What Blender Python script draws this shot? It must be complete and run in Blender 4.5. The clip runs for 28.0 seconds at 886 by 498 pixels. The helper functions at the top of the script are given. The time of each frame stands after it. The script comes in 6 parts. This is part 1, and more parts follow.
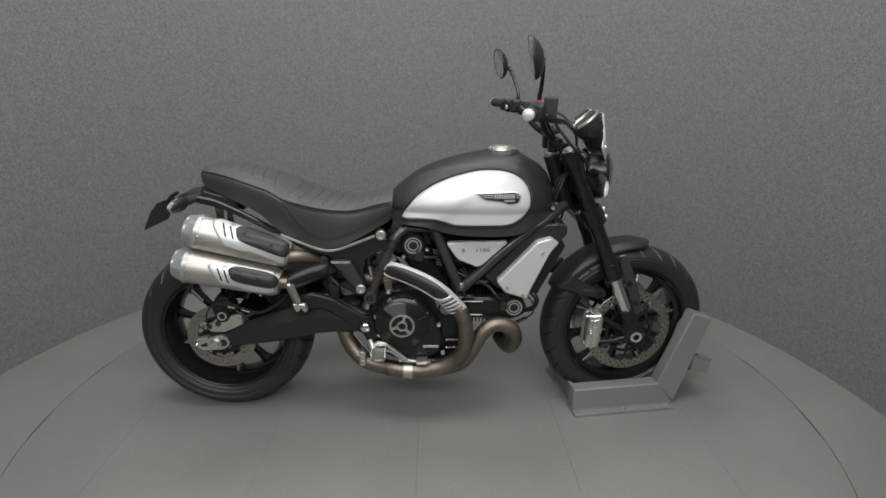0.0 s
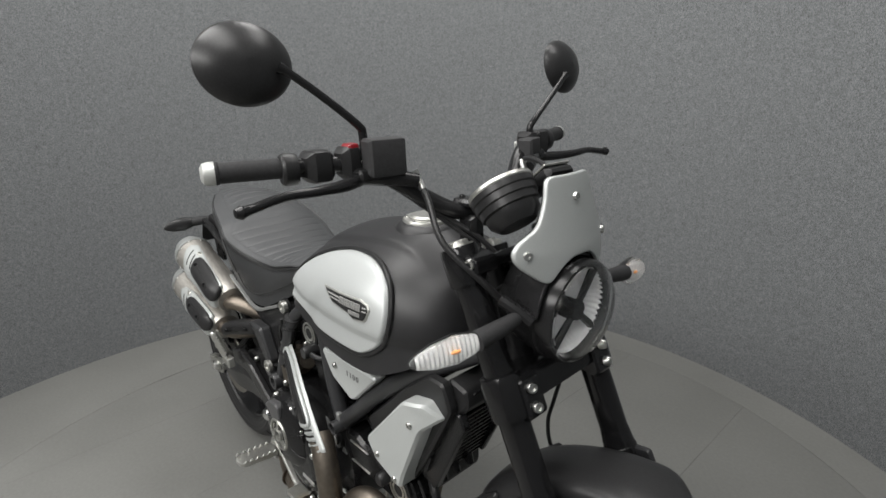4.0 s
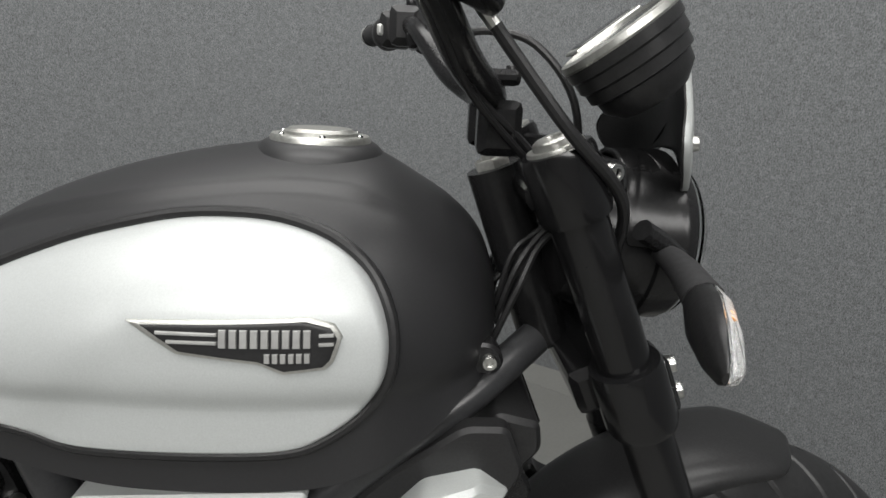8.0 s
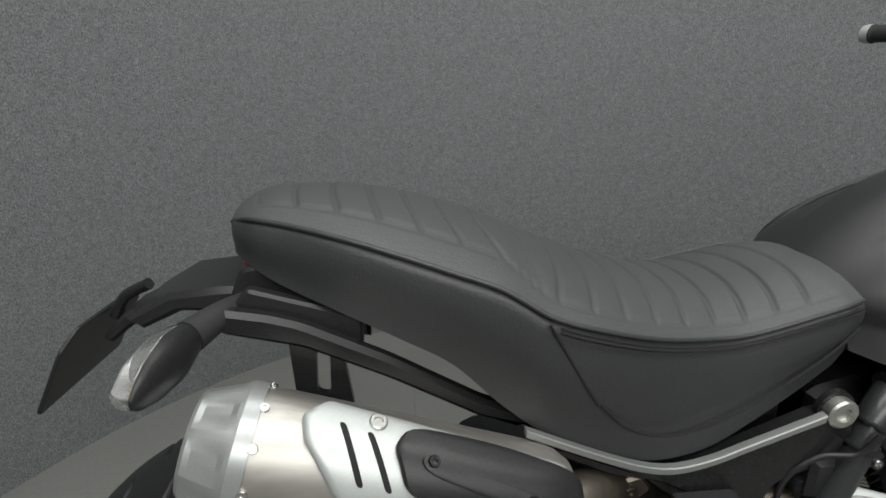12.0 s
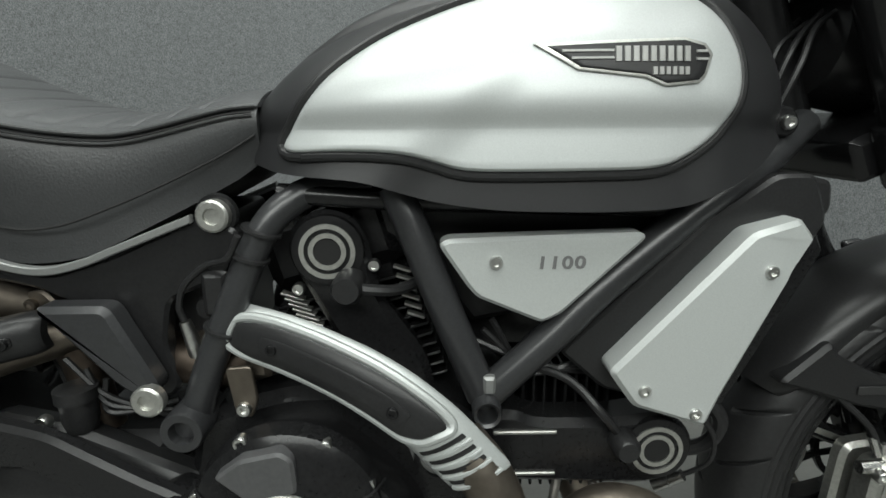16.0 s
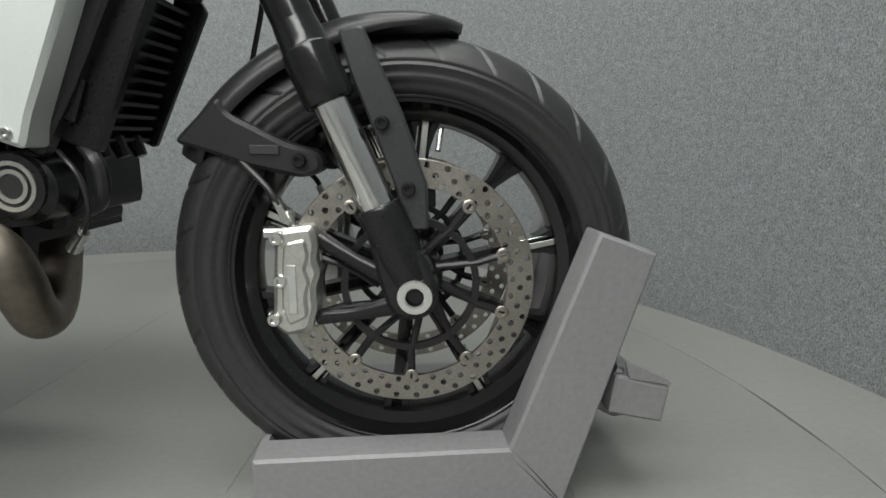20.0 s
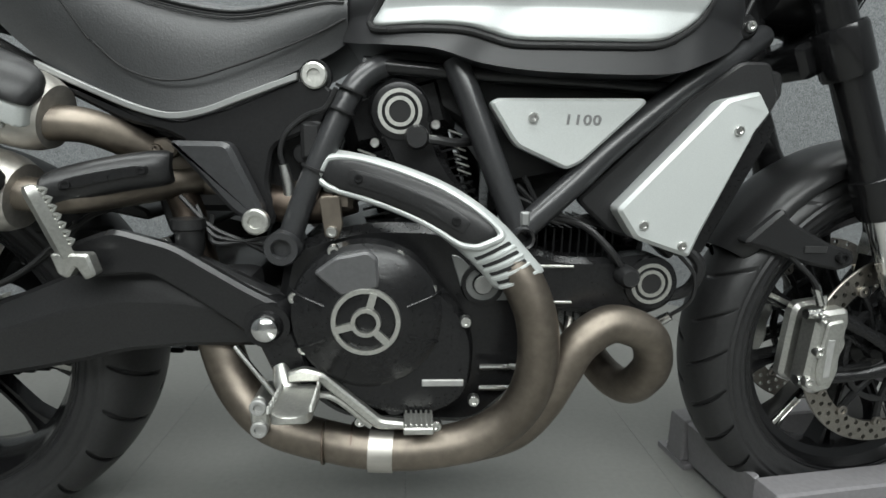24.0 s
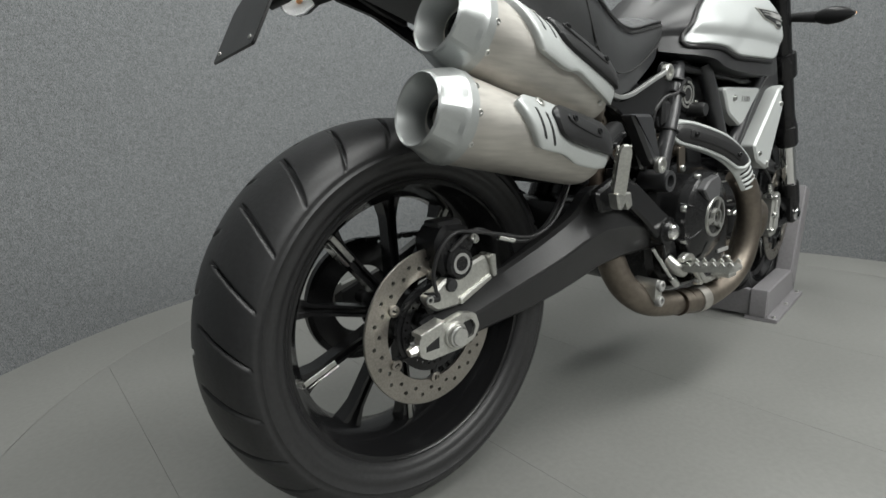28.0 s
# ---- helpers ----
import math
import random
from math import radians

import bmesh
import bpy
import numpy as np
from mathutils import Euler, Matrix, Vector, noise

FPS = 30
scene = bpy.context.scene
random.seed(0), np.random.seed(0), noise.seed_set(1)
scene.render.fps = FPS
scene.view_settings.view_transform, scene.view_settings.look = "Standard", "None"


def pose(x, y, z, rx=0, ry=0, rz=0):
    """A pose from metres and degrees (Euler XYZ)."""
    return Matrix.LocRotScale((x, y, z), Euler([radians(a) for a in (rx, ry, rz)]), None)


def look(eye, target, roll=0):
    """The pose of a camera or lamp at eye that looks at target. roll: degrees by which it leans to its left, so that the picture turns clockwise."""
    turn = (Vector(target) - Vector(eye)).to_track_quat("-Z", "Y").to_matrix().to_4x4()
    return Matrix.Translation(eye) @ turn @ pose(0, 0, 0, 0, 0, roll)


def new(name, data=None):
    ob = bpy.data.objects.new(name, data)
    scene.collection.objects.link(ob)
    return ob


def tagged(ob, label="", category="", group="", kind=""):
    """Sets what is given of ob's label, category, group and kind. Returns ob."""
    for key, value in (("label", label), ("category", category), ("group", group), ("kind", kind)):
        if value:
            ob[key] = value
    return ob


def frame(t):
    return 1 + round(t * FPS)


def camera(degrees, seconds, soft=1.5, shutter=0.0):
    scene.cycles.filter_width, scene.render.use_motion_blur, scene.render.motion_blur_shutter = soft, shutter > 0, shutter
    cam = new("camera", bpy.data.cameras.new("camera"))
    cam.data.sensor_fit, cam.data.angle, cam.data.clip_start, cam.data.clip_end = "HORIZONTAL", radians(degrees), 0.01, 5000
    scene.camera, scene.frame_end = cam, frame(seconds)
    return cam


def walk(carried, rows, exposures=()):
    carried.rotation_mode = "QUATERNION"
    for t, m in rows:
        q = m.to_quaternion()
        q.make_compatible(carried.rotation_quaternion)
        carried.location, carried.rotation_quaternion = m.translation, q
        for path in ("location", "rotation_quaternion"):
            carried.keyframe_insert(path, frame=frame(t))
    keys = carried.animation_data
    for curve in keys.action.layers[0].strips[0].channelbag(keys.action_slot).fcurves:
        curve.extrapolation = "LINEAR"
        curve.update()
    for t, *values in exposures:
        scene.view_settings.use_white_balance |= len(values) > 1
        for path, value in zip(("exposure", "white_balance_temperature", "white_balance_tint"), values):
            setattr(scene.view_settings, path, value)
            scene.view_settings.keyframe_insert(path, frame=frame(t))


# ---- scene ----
cam = camera(80.0, 28.0, soft=1.6)
PATH = [
    (0, (0.01, -1.838, 1.25), (0.054, 0.055, 0.599), 0.3),
    (0.5, (0.072, -1.78, 1.283), (0.0, 0.1, 0.603), -1.7),
    (1, (0.194, -1.666, 1.257), (-0.028, 0.219, 0.623), -3.2),
    (1.5, (0.382, -1.508, 1.277), (0.011, 0.345, 0.618), -3.5),
    (2, (0.6, -1.352, 1.3), (0.025, 0.446, 0.634), -3.9),
    (2.5, (0.758, -1.135, 1.268), (-0.022, 0.595, 0.638), -4.5),
    (4.5, (1.057, -0.558, 1.221), (-0.444, 0.62, 0.621), -2.3),
    (5, (1.025, -0.509, 1.176), (-0.469, 0.681, 0.584), -3.1),
    (5.5, (0.927, -0.519, 1.149), (-0.221, 0.987, 0.505), -5.9),
    (6, (0.815, -0.528, 1.086), (0.145, 1.243, 0.443), -3.4),
    (6.5, (0.728, -0.516, 1.025), (0.453, 1.371, 0.421), -1.6),
    (7, (0.593, -0.542, 1.017), (0.593, 1.382, 0.47), 1.3),
    (7.5, (0.474, -0.534, 1.027), (0.535, 1.384, 0.465), 2.6),
    (8, (0.351, -0.538, 1.037), (0.458, 1.374, 0.461), 2.7),
    (8.5, (0.231, -0.563, 1.038), (0.346, 1.355, 0.481), 2.0),
    (9, (0.1, -0.55, 1.04), (0.178, 1.37, 0.482), 1.3),
    (9.5, (-0.04, -0.531, 1.044), (0.062, 1.389, 0.498), 1.2),
    (10, (-0.193, -0.522, 1.038), (-0.042, 1.396, 0.49), 1.6),
    (10.5, (-0.324, -0.532, 1.037), (-0.193, 1.389, 0.496), 0.4),
    (11, (-0.456, -0.556, 1.062), (-0.316, 1.35, 0.474), 0.4),
    (11.5, (-0.558, -0.552, 1.076), (-0.391, 1.341, 0.454), 0.5),
    (13.5, (-0.652, -0.626, 0.847), (-0.439, 1.258, 0.211), -0.9),
    (14, (-0.514, -0.62, 0.831), (-0.343, 1.279, 0.225), -1.4),
    (14.5, (-0.369, -0.627, 0.832), (-0.242, 1.279, 0.237), -1.8),
    (15, (-0.249, -0.645, 0.831), (-0.121, 1.269, 0.265), -1.1),
    (15.5, (-0.105, -0.657, 0.807), (-0.017, 1.276, 0.303), -0.7),
    (16, (0.059, -0.66, 0.806), (0.088, 1.283, 0.333), -0.4),
    (16.5, (0.203, -0.657, 0.82), (0.2, 1.279, 0.316), -0.3),
    (17, (0.356, -0.661, 0.81), (0.34, 1.28, 0.329), -0.3),
    (17.5, (0.509, -0.637, 0.804), (0.487, 1.306, 0.332), 0.0),
    (18, (0.637, -0.634, 0.801), (0.604, 1.307, 0.321), 0.2),
    (18.5, (0.748, -0.654, 0.775), (0.701, 1.294, 0.322), 0.3),
    (19, (0.798, -0.659, 0.686), (0.73, 1.284, 0.217), 0.5),
    (19.5, (0.805, -0.707, 0.576), (0.743, 1.244, 0.142), 0.5),
    (20, (0.807, -0.735, 0.508), (0.752, 1.221, 0.094), 0.4),
    (20.5, (0.788, -0.751, 0.492), (0.745, 1.21, 0.097), 0.5),
    (21, (0.69, -0.773, 0.522), (0.684, 1.191, 0.144), 1.1),
    (21.5, (0.519, -0.802, 0.542), (0.576, 1.162, 0.168), 1.7),
    (22, (0.387, -0.813, 0.569), (0.471, 1.148, 0.186), 1.9),
    (22.5, (0.265, -0.83, 0.638), (0.37, 1.117, 0.195), 2.0),
    (24.5, (-0.154, -0.853, 0.635), (-0.011, 1.105, 0.255), 1.2),
    (25, (-0.296, -0.862, 0.638), (-0.121, 1.094, 0.258), 1.6),
    (25.5, (-0.471, -0.856, 0.621), (-0.279, 1.107, 0.287), 1.7),
    (26, (-0.651, -0.86, 0.617), (-0.425, 1.097, 0.274), 2.0),
    (26.5, (-0.797, -0.826, 0.603), (-0.486, 1.117, 0.246), 1.8),
    (27, (-0.916, -0.799, 0.597), (-0.386, 1.092, 0.218), 0.6),
    (27.5, (-1.066, -0.779, 0.601), (-0.156, 0.956, 0.196), -1.1),
    (28, (-1.236, -0.706, 0.601), (0.014, 0.799, 0.184), -1.6),
]
EXPOSURES = [(0.0, 0.1, 6480, 11), (1.0, 0.0, 6480, 11), (2.0, -0.08, 6480, 11), (5.0, 0.42, 6480, 10), (7.0, 0.4, 6480, 10), (8.0, 0.25, 6480, 10), (8.6, -0.35, 6480, 10), (9.0, -1.13, 6400, 7), (9.5, -0.45, 6380, 5), (10.0, -0.16, 6320, 3), (11.0, 0.13, 6420, 5), (13.5, -0.3, 6400, 9), (14.0, 0.08, 6360, 4), (15.0, 0.27, 6340, 3), (17.0, 0.10, 6340, 0), (18.0, 0.45, 6300, -2), (20.0, 0.8, 6400, 5), (22.0, 0.68, 6400, 8), (23.0, 0.7, 6300, 6), (25.0, 0.65, 6220, 4), (26.0, 0.57, 6250, 4), (27.0, 0.62, 6380, 5), (28.0, 0.56, 6400, 7)]
walk(cam, [(t, look(eye, target, roll)) for t, eye, target, roll in PATH], EXPOSURES)

# ---- world and light ----
world = bpy.data.worlds.new("studio")
scene.world = world
world.use_nodes = True
world.node_tree.nodes["Background"].inputs["Color"].default_value = (0.9, 0.95, 1.0, 1)
world.node_tree.nodes["Background"].inputs["Strength"].default_value = 0.02


def softbox(x, y, z, sx, sy, watts, target):
    lamp = bpy.data.lights.new("softbox_light", "AREA")
    lamp.shape, lamp.size, lamp.size_y, lamp.energy = "RECTANGLE", sx, sy, watts
    lamp.color = (1.0, 0.985, 0.96)
    ob = new("softbox_light", lamp)
    ob.matrix_world = look((x, y, z), target)
    return ob


softbox(0.0, -0.85, 2.90, 3.0, 0.8, 52, (0.0, -0.6, 0.0))
softbox(0.0, 0.65, 2.90, 2.6, 0.6, 24, (0.0, 0.5, 0.0))
# Unseen fill lamp, added to light the side that faces the camera.
softbox(0.0, -3.2, 2.80, 4.2, 1.0, 110, (0.0, -0.8, 0.5))

# ---- materials ----


def material(name, color, rough=0.5, metal=0.0, grain=60.0, vary=0.12, bump=0.1, fleck=0.0, stretch=(1, 1, 1), rough_vary=0.1, coat=0.0, spec=0.5, detail=4.0, depth=0.002, patch=3.0, patchy=0.08):
    """A surface with two scales of variation: grain and broad patches."""
    m = bpy.data.materials.new(name)
    m.use_nodes = True
    nodes, links = m.node_tree.nodes, m.node_tree.links
    bsdf = nodes["Principled BSDF"]
    coord = nodes.new("ShaderNodeTexCoord")
    mapping = nodes.new("ShaderNodeMapping")
    mapping.inputs["Scale"].default_value = stretch
    links.new(coord.outputs["Object"], mapping.inputs["Vector"])
    fine = nodes.new("ShaderNodeTexNoise")
    fine.inputs["Scale"].default_value, fine.inputs["Detail"].default_value = grain, detail
    links.new(mapping.outputs["Vector"], fine.inputs["Vector"])
    broad = nodes.new("ShaderNodeTexNoise")
    broad.inputs["Scale"].default_value, broad.inputs["Detail"].default_value = patch, 3.0
    links.new(coord.outputs["Object"], broad.inputs["Vector"])
    spread = nodes.new("ShaderNodeMapRange")
    spread.inputs["From Min"].default_value, spread.inputs["From Max"].default_value = 0.3, 0.7
    spread.inputs["To Min"].default_value, spread.inputs["To Max"].default_value = 1 - vary, 1 + vary
    links.new(fine.outputs["Fac"], spread.inputs["Value"])
    wide = nodes.new("ShaderNodeMapRange")
    wide.inputs["From Min"].default_value, wide.inputs["From Max"].default_value = 0.3, 0.7
    wide.inputs["To Min"].default_value, wide.inputs["To Max"].default_value = 1 - patchy, 1 + patchy
    links.new(broad.outputs["Fac"], wide.inputs["Value"])
    both = nodes.new("ShaderNodeMath")
    both.operation = "MULTIPLY"
    links.new(spread.outputs["Result"], both.inputs[0])
    links.new(wide.outputs["Result"], both.inputs[1])
    tint = nodes.new("ShaderNodeVectorMath")
    tint.operation = "SCALE"
    tint.inputs[0].default_value = color
    links.new(both.outputs["Value"], tint.inputs["Scale"])
    links.new(tint.outputs["Vector"], bsdf.inputs["Base Color"])
    bsdf.inputs["Metallic"].default_value = metal
    gloss = nodes.new("ShaderNodeMapRange")
    gloss.inputs["To Min"].default_value, gloss.inputs["To Max"].default_value = max(rough - rough_vary, 0.02), min(rough + rough_vary, 1)
    links.new(broad.outputs["Fac"], gloss.inputs["Value"])
    links.new(gloss.outputs["Result"], bsdf.inputs["Roughness"])
    bsdf.inputs["Coat Weight"].default_value = coat
    bsdf.inputs["Specular IOR Level"].default_value = spec
    if bump:
        relief = nodes.new("ShaderNodeBump")
        relief.inputs["Strength"].default_value, relief.inputs["Distance"].default_value = bump, depth
        links.new(fine.outputs["Fac"], relief.inputs["Height"])
        links.new(relief.outputs["Normal"], bsdf.inputs["Normal"])
    return m


FELT = material("grey_felt", (0.158, 0.165, 0.169), 0.95, grain=380, vary=0.52, bump=0.4, stretch=(1, 1, 0.55), detail=8, depth=0.003, patch=60, patchy=0.12)
FLOOR = material("grey_floor_paint", (0.175, 0.176, 0.166), 0.55, grain=90, vary=0.05, bump=0.08, patch=2.2, patchy=0.08)
# Pale so that the unseen walls and ceiling bounce fill onto the blacks.
PLASTER = material("studio_plaster", (0.68, 0.68, 0.68), 0.9, grain=40, vary=0.05)
RUBBER = material("tyre_rubber", (0.016, 0.016, 0.0165), 0.44, grain=160, vary=0.25, bump=0.15, rough_vary=0.08)
RIMPAINT = material("gloss_black_rim_paint", (0.009, 0.009, 0.0095), 0.16, grain=300, vary=0.15, bump=0.02, spec=0.38)
RUBBER_GRIP = material("grip_rubber", (0.02, 0.02, 0.021), 0.75, grain=200, vary=0.2)
SATIN = material("black_satin_paint", (0.0135, 0.0135, 0.014), 0.22, grain=300, vary=0.15, bump=0.02, spec=0.30)
# Greyer than the black satin: highlights and reflections are put into its colour.
FRAMEPAINT = material("dark_grey_frame_paint", (0.028, 0.0285, 0.030), 0.29, grain=300, vary=0.15, bump=0.03)
TANKBLACK = material("matt_black_paint", (0.017, 0.017, 0.018), 0.42, grain=400, vary=0.1, bump=0.015, rough_vary=0.03)
PLASTIC = material("black_plastic", (0.019, 0.019, 0.0195), 0.34, grain=350, vary=0.2, bump=0.07, spec=0.32)
CAST = material("black_cast_metal", (0.011, 0.011, 0.0115), 0.25, grain=260, vary=0.25, bump=0.10, metal=0.0, spec=0.30)
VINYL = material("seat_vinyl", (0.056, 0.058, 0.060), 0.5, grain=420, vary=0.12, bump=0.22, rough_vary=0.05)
# A darker, slightly smoother tone than the seat top, for sides and piping.
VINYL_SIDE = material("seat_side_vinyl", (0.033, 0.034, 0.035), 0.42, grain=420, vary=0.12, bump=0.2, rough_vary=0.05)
SILVER = material("silver_paint", (0.51, 0.53, 0.525), 0.43, metal=0.38, grain=700, vary=0.05, bump=0.01, rough_vary=0.03, patchy=0.02)
SILVER_FLAT = material("silver_shield_paint", (0.49, 0.51, 0.50), 0.42, metal=0.45, grain=700, vary=0.05, bump=0.02, rough_vary=0.03, patchy=0.03)
CAPSILVER = material("satin_cap_silver", (0.40, 0.415, 0.41), 0.36, metal=0.6, grain=700, vary=0.05, bump=0.02, rough_vary=0.03, patchy=0.03)
SILVER_PANEL = material("silver_panel_paint", (0.50, 0.52, 0.51), 0.42, metal=0.25, grain=700, vary=0.05, bump=0.02, rough_vary=0.03, patchy=0.03)
STEEL = material("brushed_steel", (0.50, 0.48, 0.445), 0.50, metal=0.95, grain=120, vary=0.12, bump=0.05, stretch=(0.1, 1, 1), patch=9, patchy=0.1)
BRONZE = material("heat_tinted_steel", (0.195, 0.170, 0.142), 0.48, metal=1.0, grain=90, vary=0.12, bump=0.04, patch=7, patchy=0.3)
SCORCHED = material("scorched_brown_steel", (0.120, 0.096, 0.078), 0.42, metal=1.0, grain=90, vary=0.15, bump=0.05, patch=14, patchy=0.4)
ALU = material("cast_aluminium", (0.52, 0.52, 0.49), 0.38, metal=0.9, grain=250, vary=0.12, bump=0.12)
CHROME = material("polished_steel", (0.75, 0.75, 0.74), 0.14, metal=1.0, grain=200, vary=0.05, bump=0.0)
ZINC = material("zinc_bolt", (0.62, 0.62, 0.60), 0.28, metal=1.0, grain=200, vary=0.1)
DISC = material("brake_disc_steel", (0.33, 0.31, 0.28), 0.38, metal=1.0, grain=300, vary=0.15, bump=0.08, patch=20)
STANDPAINT = material("grey_hammered_paint", (0.172, 0.166, 0.172), 0.46, grain=120, vary=0.08, bump=0.08, patchy=0.06)
# Cover plate greyed: the gloss it reflects is put into its base colour.
GLOSSY = material("black_gloss_plate", (0.075, 0.075, 0.077), 0.42, grain=200, vary=0.1)
# Near-black for painted shade in slots, bores and gaps; also seat seams.
DARK = material("dark_recess", (0.008, 0.008, 0.008), 0.8)
RED = material("red_plastic", (0.24, 0.010, 0.016), 0.35)
WHITE = material("pale_bar_end", (0.50, 0.51, 0.49), 0.4, metal=0.4)
AMBER = material("amber_bulb", (0.80, 0.36, 0.12), 0.3)
LETTER = material("grey_lettering", (0.16, 0.16, 0.16), 0.5)
FAINT = material("faint_dark_lettering", (0.03, 0.03, 0.03), 0.35)
PALE = material("pale_lettering", (0.34, 0.34, 0.33), 0.5, metal=0.4)
SCREEN = material("instrument_glass", (0.01, 0.012, 0.014), 0.08)
MIRROR = material("mirror_glass", (0.8, 0.8, 0.8), 0.03, metal=1.0, bump=0.0, vary=0.02, rough_vary=0.0, patchy=0.01)
REFLECT = material("lamp_reflector", (0.95, 0.95, 0.95), 0.18, metal=0.42, grain=60, vary=0.1, bump=0.12)
GLASS = bpy.data.materials.new("clear_lens")
GLASS.use_nodes = True
_g = GLASS.node_tree.nodes["Principled BSDF"]
_g.inputs["Transmission Weight"].default_value, _g.inputs["Roughness"].default_value, _g.inputs["IOR"].default_value = 1.0, 0.03, 1.3
_g.inputs["Base Color"].default_value = (0.96, 0.97, 0.97, 1)

FROSTED = bpy.data.materials.new("white_clear_lens")
FROSTED.use_nodes = True
_f = FROSTED.node_tree.nodes["Principled BSDF"]
_f.inputs["Transmission Weight"].default_value, _f.inputs["Roughness"].default_value, _f.inputs["IOR"].default_value = 0.95, 0.05, 1.35
_f.inputs["Base Color"].default_value = (0.88, 0.89, 0.88, 1)
TRIM = material("satin_grey_trim", (0.25, 0.255, 0.25), 0.45, metal=0.5, grain=500, vary=0.06, bump=0.03)

# ---- mesh tools ----


def part(name, bm, mat, parent=None, label="", sharp=35, matrix=None):
    """Links a bmesh as one mesh object under a thing or part."""
    if matrix is not None:
        bm.transform(matrix)
    bmesh.ops.recalc_face_normals(bm, faces=bm.faces)
    mesh = bpy.data.meshes.new(name)
    bm.to_mesh(mesh)
    bm.free()
    for poly in mesh.polygons:
        poly.use_smooth = True
    mesh.set_sharp_from_angle(angle=radians(sharp))
    mesh.materials.append(mat)
    ob = new(name, mesh)
    if parent is not None:
        ob.parent = parent
    if label:
        ob["label"] = label
    return ob


def empty(name, label, category, group="", kind=""):
    return tagged(new(name), label, category, group, kind)


def skin(bm, rings, close=False, caps=True):
    """Joins closed rings of equal length."""
    rows = [[bm.verts.new(p) for p in ring] for ring in rings]
    n = len(rows[0])
    pairs = list(zip(rows, rows[1:])) + ([(rows[-1], rows[0])] if close else [])
    for a, b in pairs:
        for i in range(n):
            j = (i + 1) % n
            bm.faces.new((a[i], a[j], b[j], b[i]))
    if caps and not close:
        bm.faces.new(rows[0])
        bm.faces.new(rows[-1][::-1])
    return bm


def smooth_path(points, steps=6):
    """Catmull-Rom through the points."""
    p = [Vector(q) for q in points]
    if len(p) < 3:
        return p
    p = [2 * p[0] - p[1]] + p + [2 * p[-1] - p[-2]]
    out = []
    for i in range(1, len(p) - 2):
        for k in range(steps):
            t = k / steps
            a, b, c, d = p[i - 1], p[i], p[i + 1], p[i + 2]
            out.append(0.5 * (2 * b + (c - a) * t + (2 * a - 5 * b + 4 * c - d) * t * t + (3 * b - a - 3 * c + d) * t ** 3))
    return out + [p[-2]]


def sweep(points, radius, n=12, steps=6, flat=1.0, caps=True):
    """A tube along a smooth path; radius: a number or one for each given point."""
    path = smooth_path(points, steps)
    if isinstance(radius, (int, float)):
        radii = [radius] * len(path)
    else:
        radii = [float(v) for v in np.interp(np.linspace(0, len(radius) - 1, len(path)), range(len(radius)), radius)]
    rings, up = [], None
    for i, q in enumerate(path):
        ahead = (path[min(i + 1, len(path) - 1)] - path[max(i - 1, 0)]).normalized()
        if up is None:
            up = ahead.orthogonal().normalized() if abs(ahead.y) > 0.95 else (Vector((0, 1, 0)) - ahead * ahead.y).normalized()
        up = (up - ahead * up.dot(ahead)).normalized()
        side = ahead.cross(up)
        rings.append([q + radii[i] * (math.cos(a) * up * flat + math.sin(a) * side) for a in (2 * math.pi * k / n for k in range(n))])
    return skin(bmesh.new(), rings, caps=caps)


def frame_of(center, axis):
    return Matrix.Translation(center) @ Vector(axis).normalized().to_track_quat("Z", "Y").to_matrix().to_4x4()


def lathe(profile, center=(0, 0, 0), axis=(0, 0, 1), n=40, close=False, caps=True):
    """Turns (radius, height) pairs about an axis."""
    rings = [[Vector((r * math.cos(a), r * math.sin(a), h)) for a in (2 * math.pi * k / n for k in range(n))] for r, h in profile]
    bm = skin(bmesh.new(), rings, close=close, caps=caps)
    bm.transform(frame_of(center, axis))
    return bm


def rounded(outline, r, k=4):
    """Rounds the corners of a flat outline."""
    out, n = [], len(outline)
    for i in range(n):
        a, b, c = (Vector(outline[(i + j) % n]) for j in (-1, 0, 1))
        s, e = b + (a - b).normalized() * min(r, (a - b).length * 0.45), b + (c - b).normalized() * min(r, (c - b).length * 0.45)
        out += [tuple((1 - t) ** 2 * s + 2 * t * (1 - t) * b + t * t * e) for t in (j / k for j in range(k + 1))]
    return out


def inset(outline, d):
    n, out = len(outline), []
    area = sum(outline[i][0] * outline[(i + 1) % n][1] - outline[(i + 1) % n][0] * outline[i][1] for i in range(n))
    sign = 1 if area > 0 else -1
    for i in range(n):
        a, b, c = (Vector(outline[(i + j) % n]) for j in (-1, 0, 1))
        e, f = (b - a), (c - b)
        e, f = (e.normalized() if e.length > 1e-9 else f.normalized()), (f.normalized() if f.length > 1e-9 else e.normalized())
        nrm = Vector((-(e.y + f.y), e.x + f.x))
        nrm = nrm.normalized() if nrm.length > 1e-6 else Vector((-e.y, e.x))
        out.append(tuple(b + nrm * d * sign))
    return out


def prism(outline, y0, y1, bevel=0.003, r=0.0, k=4):
    """A plate: an outline in x and z, from y0 to y1, with bevelled edges."""
    o = rounded(outline, r, k) if r else list(outline)
    s = inset(o, bevel)
    g = bevel if y1 > y0 else -bevel
    rings = [[Vector((x, y, z)) for x, z in ring] for ring, y in ((s, y0), (o, y0 + g), (o, y1 - g), (s, y1))]
    return skin(bmesh.new(), rings)


